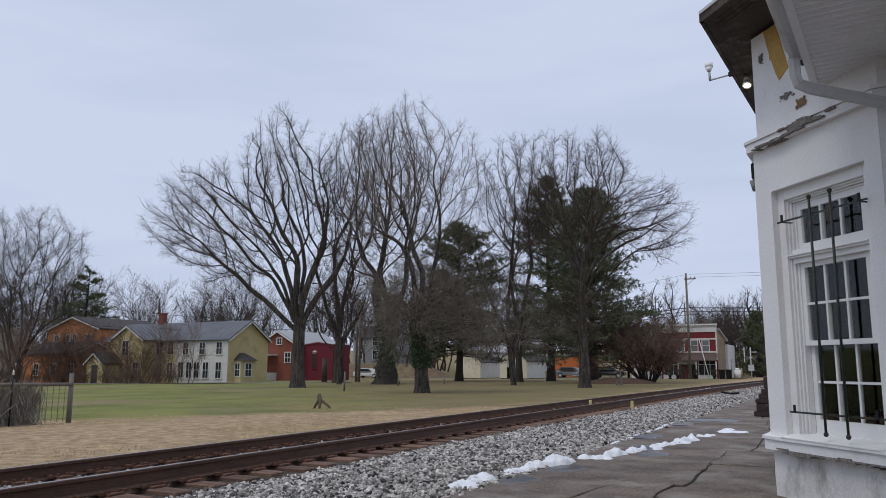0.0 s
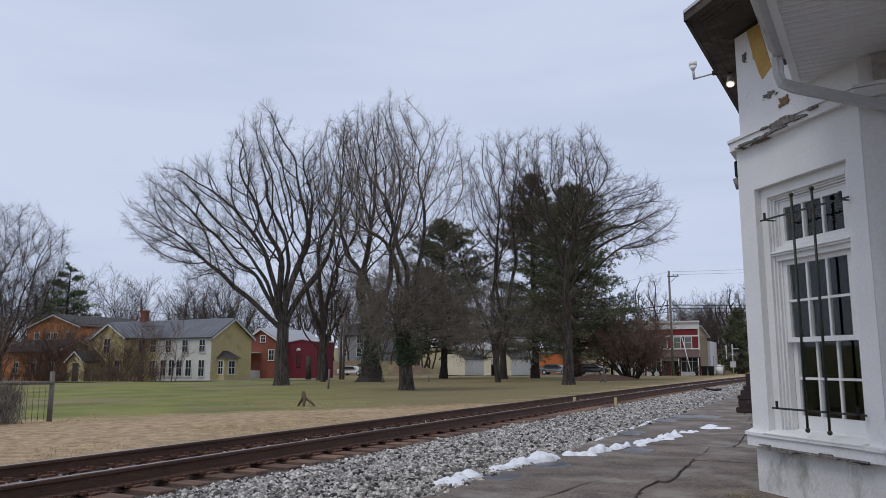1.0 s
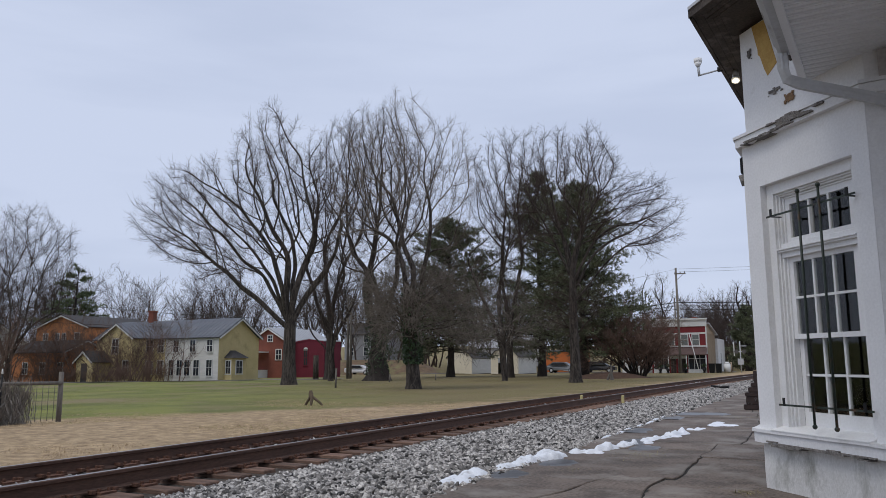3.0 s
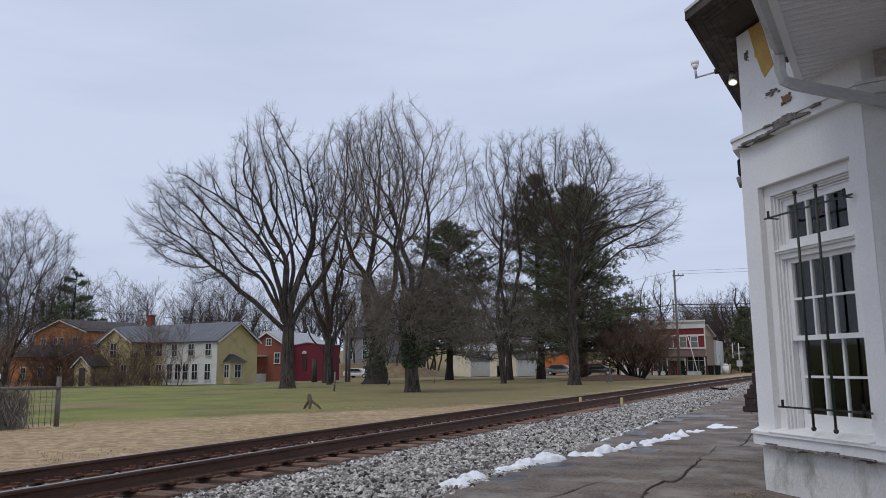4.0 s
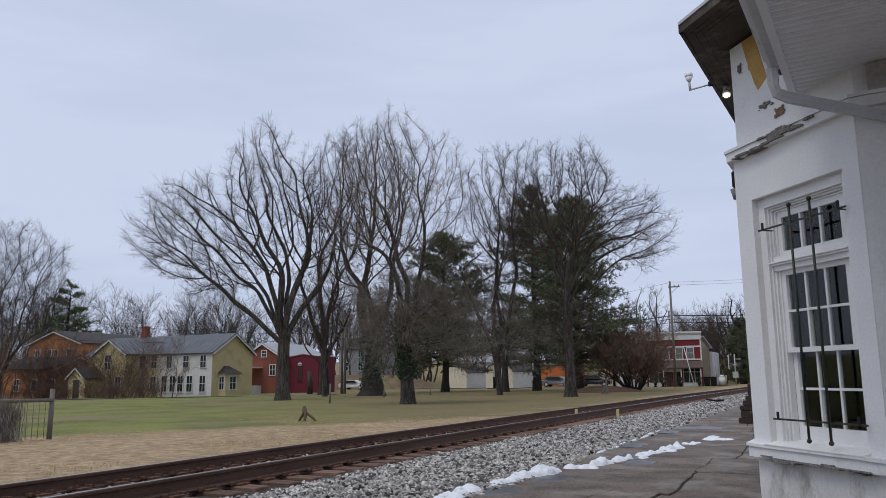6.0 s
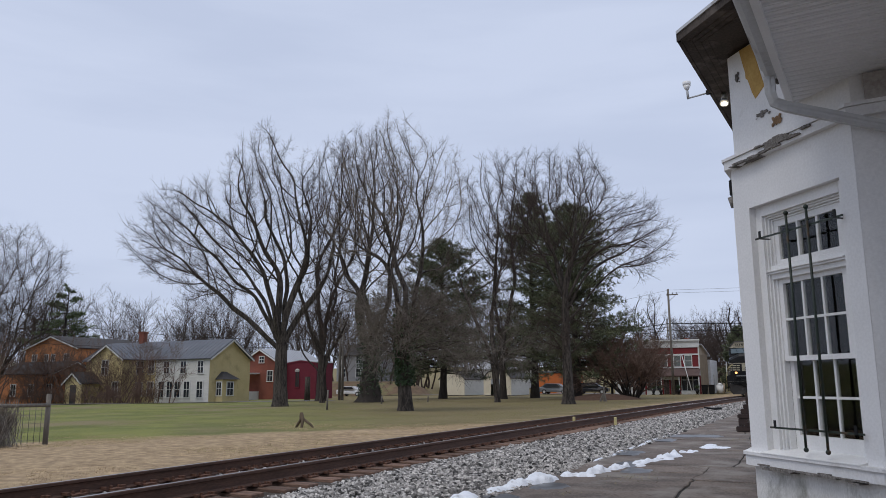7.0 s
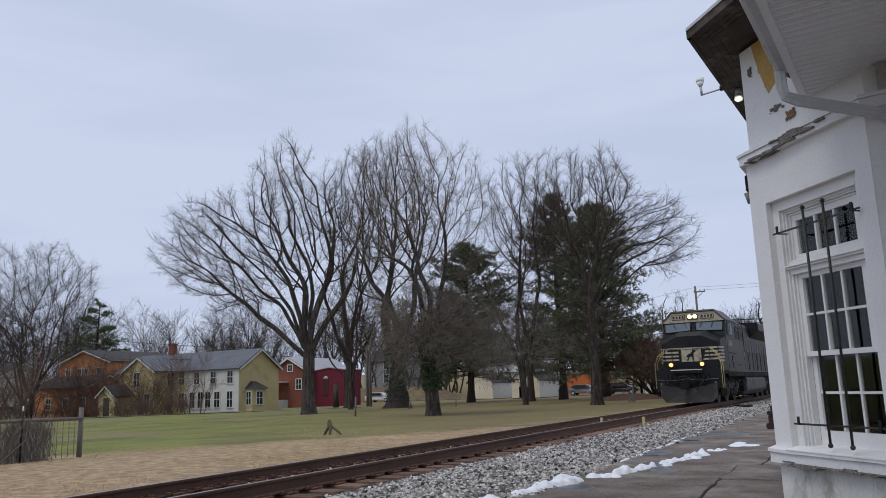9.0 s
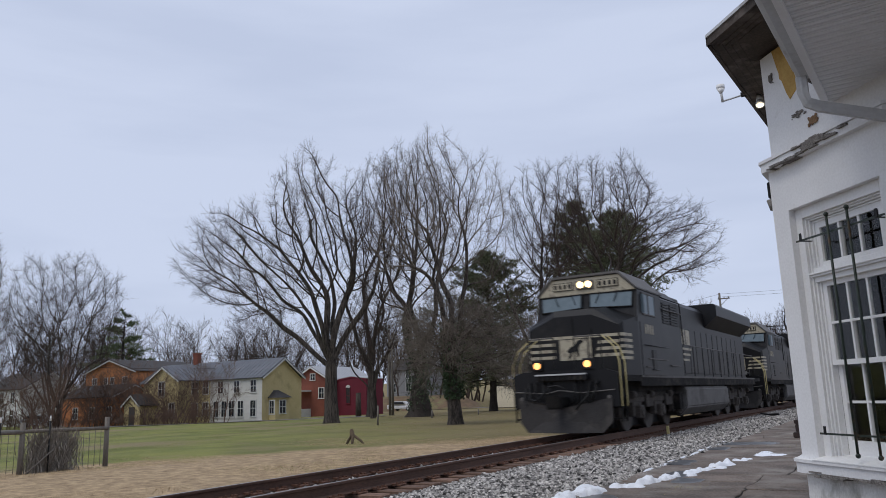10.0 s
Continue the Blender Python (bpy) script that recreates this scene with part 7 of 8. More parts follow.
    loft(bm, [[(x, y, z) for x, z in ((-1.50, 1.56), (1.50, 1.56), (1.50, 3.95), (1.10, 4.36), (-1.10, 4.36), (-1.50, 3.95))] for y in (4.9, 7.3)])
    part("equipment_cab", bm, K, e)
    bm = bmesh.new()
    loft(bm, [[(x, y, z) for x, z in ((-0.98, 1.56), (0.98, 1.56), (0.98, 4.15), (0.80, 4.34), (-0.80, 4.34), (-0.98, 4.15))] for y in (7.3, 21.3)])
    hood = part("long_hood", bm, K, e)
    for s in (-1, 1):
        for i in range(13):
            bm = bmesh.new()
            y = 7.5 + i * 0.98
            box(bm, min(s * 0.98, s * 1.0), max(s * 0.98, s * 1.0), y, y + 0.9, 1.7, 3.35)
            bevel(bm, 0.008, 1)
            part("hood_door", bm, K, hood)
        for y0, y1 in ((5.1, 5.8), (6.0, 6.9)):
            bm = bmesh.new()
            for j in range(8):
                box(bm, min(s * 1.50, s * 1.53), max(s * 1.50, s * 1.53), y0, y1, 3.2 + j * 0.085, 3.25 + j * 0.085)
            box(bm, min(s * 1.50, s * 1.505), max(s * 1.50, s * 1.505), y0, y1, 3.18, 3.88)
            part("louvre", bm, M["black_iron"], e)
        # lettering as pale blocks
        rows = [(7.6, 8.5 - 0.1 * k, 2.95 - k * 0.15, 3.04 - k * 0.15) for k in range(4)] + [(9.2 + k * 0.7, 9.75 + k * 0.7, 2.75, 3.3) for k in range(2)] + [(9.2, 10.6 - 0.2 * k, 2.55 - k * 0.2, 2.63 - k * 0.2) for k in range(3)]
        for y0, y1, z0, z1 in rows:
            bm = bmesh.new()
            box(bm, min(s * 1.003, s * 1.008), max(s * 1.003, s * 1.008), y0, y1, z0, z1)
            part("hood_lettering", bm, M["engine_cream"], hood, "worn pale block of lettering")
        bm = bmesh.new()
        for y0, y1, z in ((3.2, 5.2, 2.02), (5.6, 6.7, 1.86), (2.9, 3.5, 1.78)):
            box(bm, min(s * 1.525, s * 1.56), max(s * 1.525, s * 1.56), y0, y1, z, z + 0.03)
        part("grab_rail", bm, M["engine_grey"], e, "thin worn grab rails on the side")
    # roof gear and flared radiator wings
    bm = bmesh.new()
    box(bm, -0.7, 0.7, 8.0, 10.5, 4.34, 4.52)
    box(bm, -0.5, 0.5, 11.2, 13.6, 4.34, 4.50)
    bevel(bm, 0.05, 1)
    part("exhaust_housing", bm, K, e)
    bm = bmesh.new()
    loft(bm, [[(x, y, z) for x, z in ((-0.98, 3.58), (0.98, 3.58), (1.52, 4.04), (1.52, 4.44), (1.42, 4.54), (-1.42, 4.54), (-1.52, 4.44), (-1.52, 4.04))] for y in (13.2, 20.9)])
    part("radiator_wing", bm, K, e, "flared black radiator housing")
    bm = bmesh.new()
    rod(bm, (0.35, 3.6, 4.6), (0.35, 3.6, 4.74), 0.05, 8)
    for k in (-0.1, 0.0, 0.1):
        rod(bm, (-0.3 + k, 3.2, 4.70), (-0.3 + k, 3.65, 4.70), 0.04, 8, 0.06)
    box(bm, -0.45, -0.15, 3.3, 3.4, 4.58, 4.70)
    part("horn", bm, M["engine_grey"], e)

    # handrails
    for s in (-1, 1):
        for y in [7.4 + 1.45 * k for k in range(10)]:
            bm = bmesh.new()
            rod(bm, (s * 1.47, y, 1.56), (s * 1.47, y, 2.62), 0.017, 6)
            part("handrail_post", bm, M["black_iron"], e)
        pipe("handrail", [(s * 1.47, 5.2, 2.62), (s * 1.47, 14, 2.62), (s * 1.47, 20.6, 2.62)], 0.019, M["engine_grey"], e)
        pipe("roof_rail", [(s * 1.30, 4.9, 4.20), (s * 1.56, 5.0, 3.98), (s * 1.56, 7.1, 3.98), (s * 1.50, 7.5, 2.62)], 0.022, M["black_iron"], e)
        pipe("roof_rail", [(s * 1.56, 4.9, 3.62), (s * 1.56, 7.2, 3.62)], 0.018, M["engine_grey"], e)
        for y in (0.50, 0.94):
            pipe("step_rail", [(s * 1.54, y, 0.75), (s * 1.54, y, 1.9), (s * 1.40, y + 0.08, 2.3), (s * 1.05, y + 0.2, 2.62)], 0.016, M["rail_yellow"], e)
        pipe("front_rail", [(s * 1.05, 0.62, 2.62), (s * 0.30, 0.50, 2.62)], 0.02, M["engine_grey"], e)
        for x in (1.05, 0.70, 0.30):
            pipe("front_rail_post", [(s * x, 0.55, 1.58), (s * x, 0.55, 2.62)], 0.02, M["black_iron"], e)
        # ditch lights on the front deck
        bm = bmesh.new()
        box(bm, s * 0.72 - 0.14, s * 0.72 + 0.14, 0.32, 0.5, 1.72, 2.02)
        bevel(bm, 0.02, 1)
        dl = part("ditch_light", bm, K, e)
        bm = bmesh.new()
        rod(bm, (s * 0.72, 0.325, 1.87), (s * 0.72, 0.30, 1.87), 0.092, 16)
        part("ditch_lens", bm, M["ditch_on"] if lit else M["lamp_off"], dl, "lit amber lamp" if lit else "unlit lamp")
        bm = bmesh.new()
        rod(bm, (s * 1.25, 0.42, 1.0), (s * 1.25, 0.34, 1.0), 0.05, 8)
        part("marker", bm, M["engine_grey"], e)

    # hoses hanging beside the coupler
    for x in (-0.98, -0.80, -0.55, -0.38, 0.38, 0.55, 0.80, 0.98):
        pipe("air_hose", [(x, 0.40, 1.42), (x * 0.98, 0.27, 1.36), (x * 0.95, 0.22, 1.12), (x * 0.84, 0.24, 0.90), (x * 0.70, 0.30, 0.86)], 0.026, M["black_iron"], e)

    # fuel tank and boxes
    bm = bmesh.new()
    prism(bm, [(-1.52, 0.55), (-1.25, 0.28), (1.25, 0.28), (1.52, 0.55), (1.52, 1.16), (1.42, 1.24), (-1.42, 1.24), (-1.52, 1.16)], 7.2, 14.0)
    bevel(bm, 0.04, 2)
    part("fuel_tank", bm, M["engine_grey"], e, "dusty grey fuel tank")
    for s in (-1, 1):
        for y in (14.1, 14.65):
            bm = bmesh.new()
            rod(bm, (s * 1.2, y, 1.1), (s * 1.2, y + 0.5, 1.1), 0.16, 12)
            part("air_reservoir", bm, G, e)
        bm = bmesh.new()
        box(bm, min(s * 1.0, s * 1.4), max(s * 1.0, s * 1.4), 6.75, 7.15, 0.5, 1.0)
        part("battery_box", bm, G, e)
    bm = bmesh.new()
    box(bm, -1.05, 1.05, 1.2, 20.8, 1.14, 1.42)
    part("underframe", bm, M["black_iron"], e, "dark underframe beneath the deck")

    # trucks with side frames; axles turn
    wheels = []
    for ty in (5.0, 17.0):
        tr = empty("truck")
        tr.parent = e
        tr.matrix_local = pose(0, ty, 0)
        for s in (-1, 1):
            bm = bmesh.new()
            lo, hi = sorted((s * 1.02, s * 1.18))
            box(bm, lo, hi, -2.8, 2.8, 0.80, 1.10)
            for y in (-2.1, 0, 2.1):
                box(bm, lo, hi, y - 0.42, y + 0.42, 0.42, 0.82)
                a, c = sorted((s * 1.16, s * 1.32))
                box(bm, a, c, y - 0.2, y + 0.2, 0.36, 0.72)
                rod(bm, (s * 1.30, y, 0.54), (s * 1.36, y, 0.54), 0.15, 12)
            a, c = sorted((s * 1.16, s * 1.24))
            for y in (-1.05, 1.05):
                box(bm, a, c, y - 0.34, y + 0.34, 0.66, 1.02)
            bevel(bm, 0.02, 1)
            part("side_frame", bm, M["truck_dust"], tr, "dusty brown side frame")
        # black block reaches low to stand in for the shade beneath the engine
        bm = bmesh.new()
        box(bm, -0.64, 0.64, -2.78, 2.78, 0.12, 1.30)
        part("bolster", bm, M["black_iron"], tr, "black bolster and traction motors, filled out to stand in for shade")
        for k, y in enumerate((-2.75, -1.05, 1.05, 2.75)):
            for s in (-1, 1):
                bm = bmesh.new()
                rod(bm, (s * 1.20, y, 1.02), (s * 1.20, y + 0.34, 1.02), 0.11, 10)
                part("brake_cylinder", bm, M["truck_dust"], tr)
        for y in (-2.1, 0.0, 2.1):
            bm = bmesh.new()
            for s in (-1, 1):
                rod(bm, (s * 0.70, 0, 0), (s * 0.83, 0, 0), 0.53, 28)
                rod(bm, (s * 0.665, 0, 0), (s * 0.70, 0, 0), 0.56, 28)
                box(bm, min(s * 0.83, s * 0.845), max(s * 0.83, s * 0.845), -0.06, 0.06, -0.38, 0.38)
            rod(bm, (-1.1, 0, 0), (1.1, 0, 0), 0.09, 12)
            ax = part("wheelset", bm, M["wheel_steel"], e)
            wheels.append((ax, ty + y))
    return e, wheels


engine, wheels_1 = build_engine("locomotive", True, "black diesel locomotive, cream-striped nose, headlights lit, on the rails")
engine_2, wheels_2 = build_engine("locomotive", False, "second black diesel locomotive, unlit, coupled behind the first")

# ---- platform slabs, ballast stones, sleepers, snow ----
def build_slabs():
    rng = random.Random(21)
    cols = [None, -1.3, 0.9, 3.2]
    y = -9.0
    while y < 46:
        dy = rng.uniform(1.5, 2.3)
        shift = rng.uniform(-0.45, 0.45)
        edges = [None] + [cols[k] + shift + rng.uniform(-0.1, 0.1) for k in range(1, 4)]
        for c in range(3):
            x0 = (-3.40 + 0.012 * y) if c == 0 else edges[c]
            x1 = edges[c + 1]
            yy0, yy1 = y + 0.05 * math.sin(c * 3 + y), y + dy + 0.05 * math.sin(c * 3 + y + dy)
            pieces = [[(x0, yy0), (x1, yy0), (x1, yy1), (x0, yy1)]]
            if rng.random() < 0.6:   # a slab broken in two
                a, b = rng.uniform(0.25, 0.75), rng.uniform(0.25, 0.75)
                if rng.random() < 0.5:
                    pa, pb = (x0 + (x1 - x0) * a, yy0), (x0 + (x1 - x0) * b, yy1)
                    pieces = [[(x0, yy0), pa, pb, (x0, yy1)], [pa, (x1, yy0), (x1, yy1), pb]]
                else:
                    pa, pb = (x0, yy0 + (yy1 - yy0) * a), (x1, yy0 + (yy1 - yy0) * b)
                    pieces = [[(x0, yy0), (x1, yy0), pb, pa], [pa, pb, (x1, yy1), (x0, yy1)]]
            for pc in pieces:
                n = 11
                cx, cy = sum(p[0] for p in pc) / 4, sum(p[1] for p in pc) / 4
                g = rng.uniform(0.0015, 0.006)
                ring = []
                for i in range(4):
                    a, b = Vector(pc[i]), Vector(pc[(i + 1) % 4])
                    for k in range(n):
                        p = a.lerp(b, k / n)
                        inward = (Vector((cx, cy)) - p).normalized()
                        p = p + inward * (g * 1.3 + 0.035 * max(0, noise.noise((p.x * 2.6, p.y * 2.6, c)) - 0.1) + 0.012 * abs(noise.noise((p.x * 9, p.y * 9, c))))
                        p = p + Vector((noise.noise((p.x * 1.1, p.y * 1.1, 7)), noise.noise((p.x * 1.1, p.y * 1.1, 9)))) * (0.11 if k else 0.0)
                        ring.append(p)
                lift, tx, ty = rng.uniform(-0.004, 0.006), rng.gauss(0, 0.003), rng.gauss(0, 0.003)
                zt = lambda p: lift + tx * (p.x - cx) + ty * (p.y - cy)
                vs = [(p.x, p.y, -0.05) for p in ring] + [(p.x, p.y, zt(p) - 0.008) for p in ring]
                inner = [p + (Vector((cx, cy)) - p).normalized() * 0.012 for p in ring]
                vs += [(p.x, p.y, zt(p)) for p in inner]
                m = len(ring)
                fs = [(i, (i + 1) % m, m + (i + 1) % m, m + i) for i in range(m)] + [(m + i, m + (i + 1) % m, 2 * m + (i + 1) % m, 2 * m + i) for i in range(m)] + [tuple(range(2 * m, 3 * m))]
                pydata("slab", vs, fs, M["concrete"], platform)
        y += dy


build_slabs()


def stone_mesh(seed, fine=True):
    rng = np.random.RandomState(seed)
    t = (1 + 5 ** 0.5) / 2
    v = np.array([(-1, t, 0), (1, t, 0), (-1, -t, 0), (1, -t, 0), (0, -1, t), (0, 1, t), (0, -1, -t), (0, 1, -t), (t, 0, -1), (t, 0, 1), (-t, 0, -1), (-t, 0, 1)]) / 1.9
    f = np.array([(0, 11, 5), (0, 5, 1), (0, 1, 7), (0, 7, 10), (0, 10, 11), (1, 5, 9), (5, 11, 4), (11, 10, 2), (10, 7, 6), (7, 1, 8), (3, 9, 4), (3, 4, 2), (3, 2, 6), (3, 6, 8), (3, 8, 9), (4, 9, 5), (2, 4, 11), (6, 2, 10), (8, 6, 7), (9, 8, 1)])
    if not fine:
        v = np.array([(1, 0, 0), (0, 1, 0), (-1, 0, 0), (0, -1, 0), (0, 0, 1), (0, 0, -1)], float)
        f = np.array([(0, 1, 4), (1, 2, 4), (2, 3, 4), (3, 0, 4), (1, 0, 5), (2, 1, 5), (3, 2, 5), (0, 3, 5)])
    v = np.sign(v) * np.abs(v) ** 0.6 * (1 + rng.uniform(-0.42, 0.42, v.shape)) * rng.uniform(0.55, 1.25, 3)
    return v, f


def bed_z(x, y):
    return -0.135 + 0.10 * min(1, max(0, (x - line_x(y) - 1.3) / 2.7))


def build_stones():
    bed = bpy.data.objects["ballast_bed"]
    kinds = [stone_mesh(k) for k in range(8)]
    meshes = []
    for v, f in kinds:
        me = bpy.data.meshes.new("stone")
        me.from_pydata([tuple(p) for p in v], [], [tuple(int(i) for i in q) for q in f])
        me.materials.append(M["stone"])
        meshes.append(me)
    rng = np.random.RandomState(5)
    far_kinds = [stone_mesh(k, False) for k in range(20, 26)]
    allv, allf, base = [], [], 0
    picked = 0
    # stretches along the line: from, to, stones a square metre, size
    for y0, y1, dens, size, near in ((-8, 2.5, 240, 0.036, False), (2.5, 9, 760, 0.027, True), (9, 15, 680, 0.028, True), (15, 24, 460, 0.034, False), (24, 40, 280, 0.042, False), (40, 75, 130, 0.056, False)):
        for xa, xb, dd in ((1.27, None, 1.0), (-0.62, 0.62, 0.22),):
            w = 3.2 if xb is None else xb - xa
            n = int(w * (y1 - y0) * dens * dd)
            ys = rng.uniform(y0, y1, n)
            us = rng.uniform(0, 1, n)
            for y, u in zip(ys, us):
                c = line_x(y)
                if xb is None:
                    a, b = c + xa, (-3.30 + 0.012 * y if y < 45 else c + 4.3)
                    x = a + (b - a) * u
                else:
                    x = c + xa + (xb - xa) * u
                s = size * rng.uniform(0.6, 1.35)
                z = bed_z(x, y) + s * rng.uniform(0.0, 0.75) + (0.035 * noise.noise((x * 0.9, y * 0.9, 3)) if near else 0.03 * noise.noise((x * 0.9, y * 0.9, 3)))
                if x < c + 1.6 and xb is None:
                    z -= 0.025
                a1, a2 = rng.uniform(0, 6.28), rng.uniform(0, 6.28)
                R = np.array(Euler((a1, a2, a1 * 1.7)).to_matrix())
                if near and picked < 300 and xb is None and -4.6 < x < -3.5 and 6.5 < y < 9.5 and rng.rand() < 0.35:
                    ob = new("stone", meshes[picked % 8])
                    ob.matrix_world = Matrix.LocRotScale((x, y, z), Euler((a1, a2, a1 * 1.7)), (s * 1.1,) * 3)
                    ob.parent = bed
                    picked += 1
                    continue
                v, f = kinds[rng.randint(8)] if near else far_kinds[rng.randint(6)]
                allv.append((v @ R.T) * s * (1.0 if near else 1.1) + (x, y, z))
                allf.append(f + base)
                base += len(v)
    V, F = np.concatenate(allv), np.concatenate(allf)
    me = bpy.data.meshes.new("loose_stones")
    me.vertices.add(len(V))
    me.vertices.foreach_set("co", V.ravel())
    me.loops.add(len(F) * 3)
    me.loops.foreach_set("vertex_index", F.ravel())
    me.polygons.add(len(F))
    me.polygons.foreach_set("loop_start", np.arange(0, len(F) * 3, 3))
    me.update()
    me.validate()
    me.materials.append(M["stone"])
    ob = new("loose_stones", me)
    ob.parent = bed
    tagged(ob, "loose grey crushed stones", kind="stuff")


build_stones()


def build_sleepers():
    line = bpy.data.objects["ballast_bed"]
    bm = bmesh.new()
    box(bm, -1.30, 1.30, -0.115, 0.115, -0.17, 0.0)
    bevel(bm, 0.012, 1)
    tie = bpy.data.meshes.new("sleeper")
    bm.to_mesh(tie)
    bm.free()
    tie.materials.append(M["tie"])
    bm = bmesh.new()
    for s in (-0.755, 0.755):
        box(bm, s - 0.17, s + 0.17, -0.095, 0.095, 0.0, 0.018)
        for dx in (-0.10, 0.10):
            for dy in (-0.06, 0.06):
                box(bm, s + dx - 0.014, s + dx + 0.014, dy - 0.014, dy + 0.014, 0.018, 0.05)
        for dy in (-0.135, 0.135):
            box(bm, s - 0.12, s + 0.12, dy - 0.025, dy + 0.025, 0.005, 0.04)
    plate = bpy.data.meshes.new("tie_plate")
    bm.to_mesh(plate)
    bm.free()
    plate.materials.append(M["rust_plate"])
    rng = random.Random(12)
    y = -6.0
    while y < 95:
        m = pose(line_x(y) + rng.gauss(0, 0.03), y, RAIL_Z - 0.20 + rng.uniform(-0.008, 0.0), rng.gauss(0, 0.5), 0, line_dir(y) + rng.gauss(0, 0.8))
        ob = new("sleeper", tie)
        ob.parent = line
        ob.matrix_world = m
        if y < 50:
            q = new("tie_plate", plate)
            q.parent = line
            q.matrix_world = pose(line_x(y), y, RAIL_Z - 0.198, 0, 0, line_dir(y))
        y += 0.52 + rng.gauss(0, 0.015)
    # yellow markers by the rails
    for x, yy in ((line_x(23.5) + 0.2, 23.5), (line_x(23.7) + 1.45, 23.7)):
        p = empty("rail_marker", pose(x, yy, -0.08))
        tagged(p, "short yellow marker stub beside the rail", "marker", group="rail markers")
        bm = bmesh.new()
        box(bm, -0.04, 0.04, -0.04, 0.04, 0, 0.24)
        bevel(bm, 0.01, 1)
        part("stub", bm, M["rail_yellow"], p)
    b = empty("scrap_iron", pose(-4.3, 35.5, 0.0))
    tagged(b, "dark twisted scrap lying on the ballast", "scrap")
    bm = bmesh.new()
    rod(bm, (-0.35, 0, 0.12), (0.05, 0.1, 0.05), 0.04, 6)
    rod(bm, (0.05, 0.1, 0.05), (0.4, 0.0, 0.08), 0.05, 6)
    part("bar", bm, M["black_iron"], b)


build_sleepers()


def build_snow():
    def heap(name, blobs, seed, label, cell=0.022, tall=1.0, material="snow", base=0.0):
        xs = [b[0] for b in blobs]
        ys = [b[1] for b in blobs]
        pad = 0.45
        x0, x1, y0, y1 = min(xs) - pad, max(xs) + pad, min(ys) - pad, max(ys) + pad
        nx, ny = int((x1 - x0) / cell), int((y1 - y0) / (cell * 1.6))
        H = np.zeros((ny + 1, nx + 1))
        for j in range(ny + 1):
            for i in range(nx + 1):
                x, y = x0 + (x1 - x0) * i / nx, y0 + (y1 - y0) * j / ny
                h = -0.02
                wob = 0.55 * noise.noise((x * 5, y * 4, seed)) + 0.45 * noise.noise((x * 13, y * 10, seed)) + 0.25 * noise.noise((x * 30, y * 24, seed))
                for bx, by, rx, ry, bh in blobs:
                    q = 1 - ((x - bx) / rx) ** 2 - ((y - by) / ry) ** 2 + wob
                    if q > 0:
                        h = max(h, bh * min(q, 1.4) ** 0.5 * (1 + 0.40 * noise.noise((x * 9, y * 8, seed + 3)) + 0.30 * noise.noise((x * 24, y * 20, seed + 5))))
                H[j, i] = h * tall
        idx, vs, fs = {}, [], []
        def vid(j, i):
            if (j, i) not in idx:
                idx[(j, i)] = len(vs)
                vs.append((x0 + (x1 - x0) * i / nx, y0 + (y1 - y0) * j / ny, base + (H[j, i] if H[j, i] > 0 else -0.012)))
            return idx[(j, i)]
        for j in range(ny):
            for i in range(nx):
                if H[j:j + 2, i:i + 2].max() > 0:
                    fs.append((vid(j, i), vid(j, i + 1), vid(j + 1, i + 1), vid(j + 1, i)))
        ob = pydata(name, vs, fs, M[material], smooth=True)
        tagged(ob, label, "snow", group="snow remnants" if material == "snow" else "")
    # centre, half widths, height
    rng = random.Random(77)
    def trail(points, n, wide, tall):
        out = []
        for k in range(n):
            f = (k + rng.random()) / n * (len(points) - 1)
            a = min(int(f), len(points) - 2)
            q = [points[a][m] + (points[a + 1][m] - points[a][m]) * (f - a) for m in range(2)]
            r = wide * rng.uniform(0.5, 1.1)
            out.append((q[0] + rng.gauss(0, wide * 0.45), q[1] + rng.gauss(0, wide * 0.7), r, r * 1.4, tall * rng.uniform(0.5, 1.15)))
        return out
    heap("snow_patch", trail([(-3.46, 6.9), (-3.50, 7.3), (-3.49, 7.8)], 12, 0.09, 0.05), 1, "old white snow clump along the platform edge")
    heap("snow_patch", trail([(-3.40, 8.1), (-3.36, 8.6)], 6, 0.08, 0.05), 2, "old white snow clump along the platform edge")
    heap("snow_patch", trail([(-3.36, 8.85), (-3.26, 9.2), (-3.08, 9.5)], 15, 0.12, 0.085), 9, "old white snow heap along the platform edge")
    heap("snow_patch", trail([(-3.02, 10.0), (-2.78, 10.05)], 6, 0.09, 0.05), 3, "old white snow clump on the paving")
    heap("snow_patch", trail([(-2.92, 10.4), (-2.70, 10.8), (-2.56, 11.3)], 11, 0.10, 0.075), 10, "old white snow clump on the paving")
    heap("snow_patch", trail([(-2.50, 11.5), (-2.40, 12.2), (-2.30, 12.7)], 10, 0.085, 0.045), 4, "old white snow clump on the paving")
    heap("snow_patch", trail([(-2.33, 12.8), (-2.20, 13.4)], 8, 0.10, 0.075), 12, "old white snow clump on the paving")
    heap("snow_patch", trail([(-2.24, 13.9), (-2.02, 14.35)], 6, 0.08, 0.03), 5, "small thin snow remnant on the paving")
    heap("ice_sheet", [(-1.95, 15.2, 0.14, 0.3, 0.012), (-1.75, 15.3, 0.2, 0.3, 0.012), (-1.98, 15.7, 0.12, 0.4, 0.018)], 6, "thin pale sheet of slush on the paving", tall=0.9)
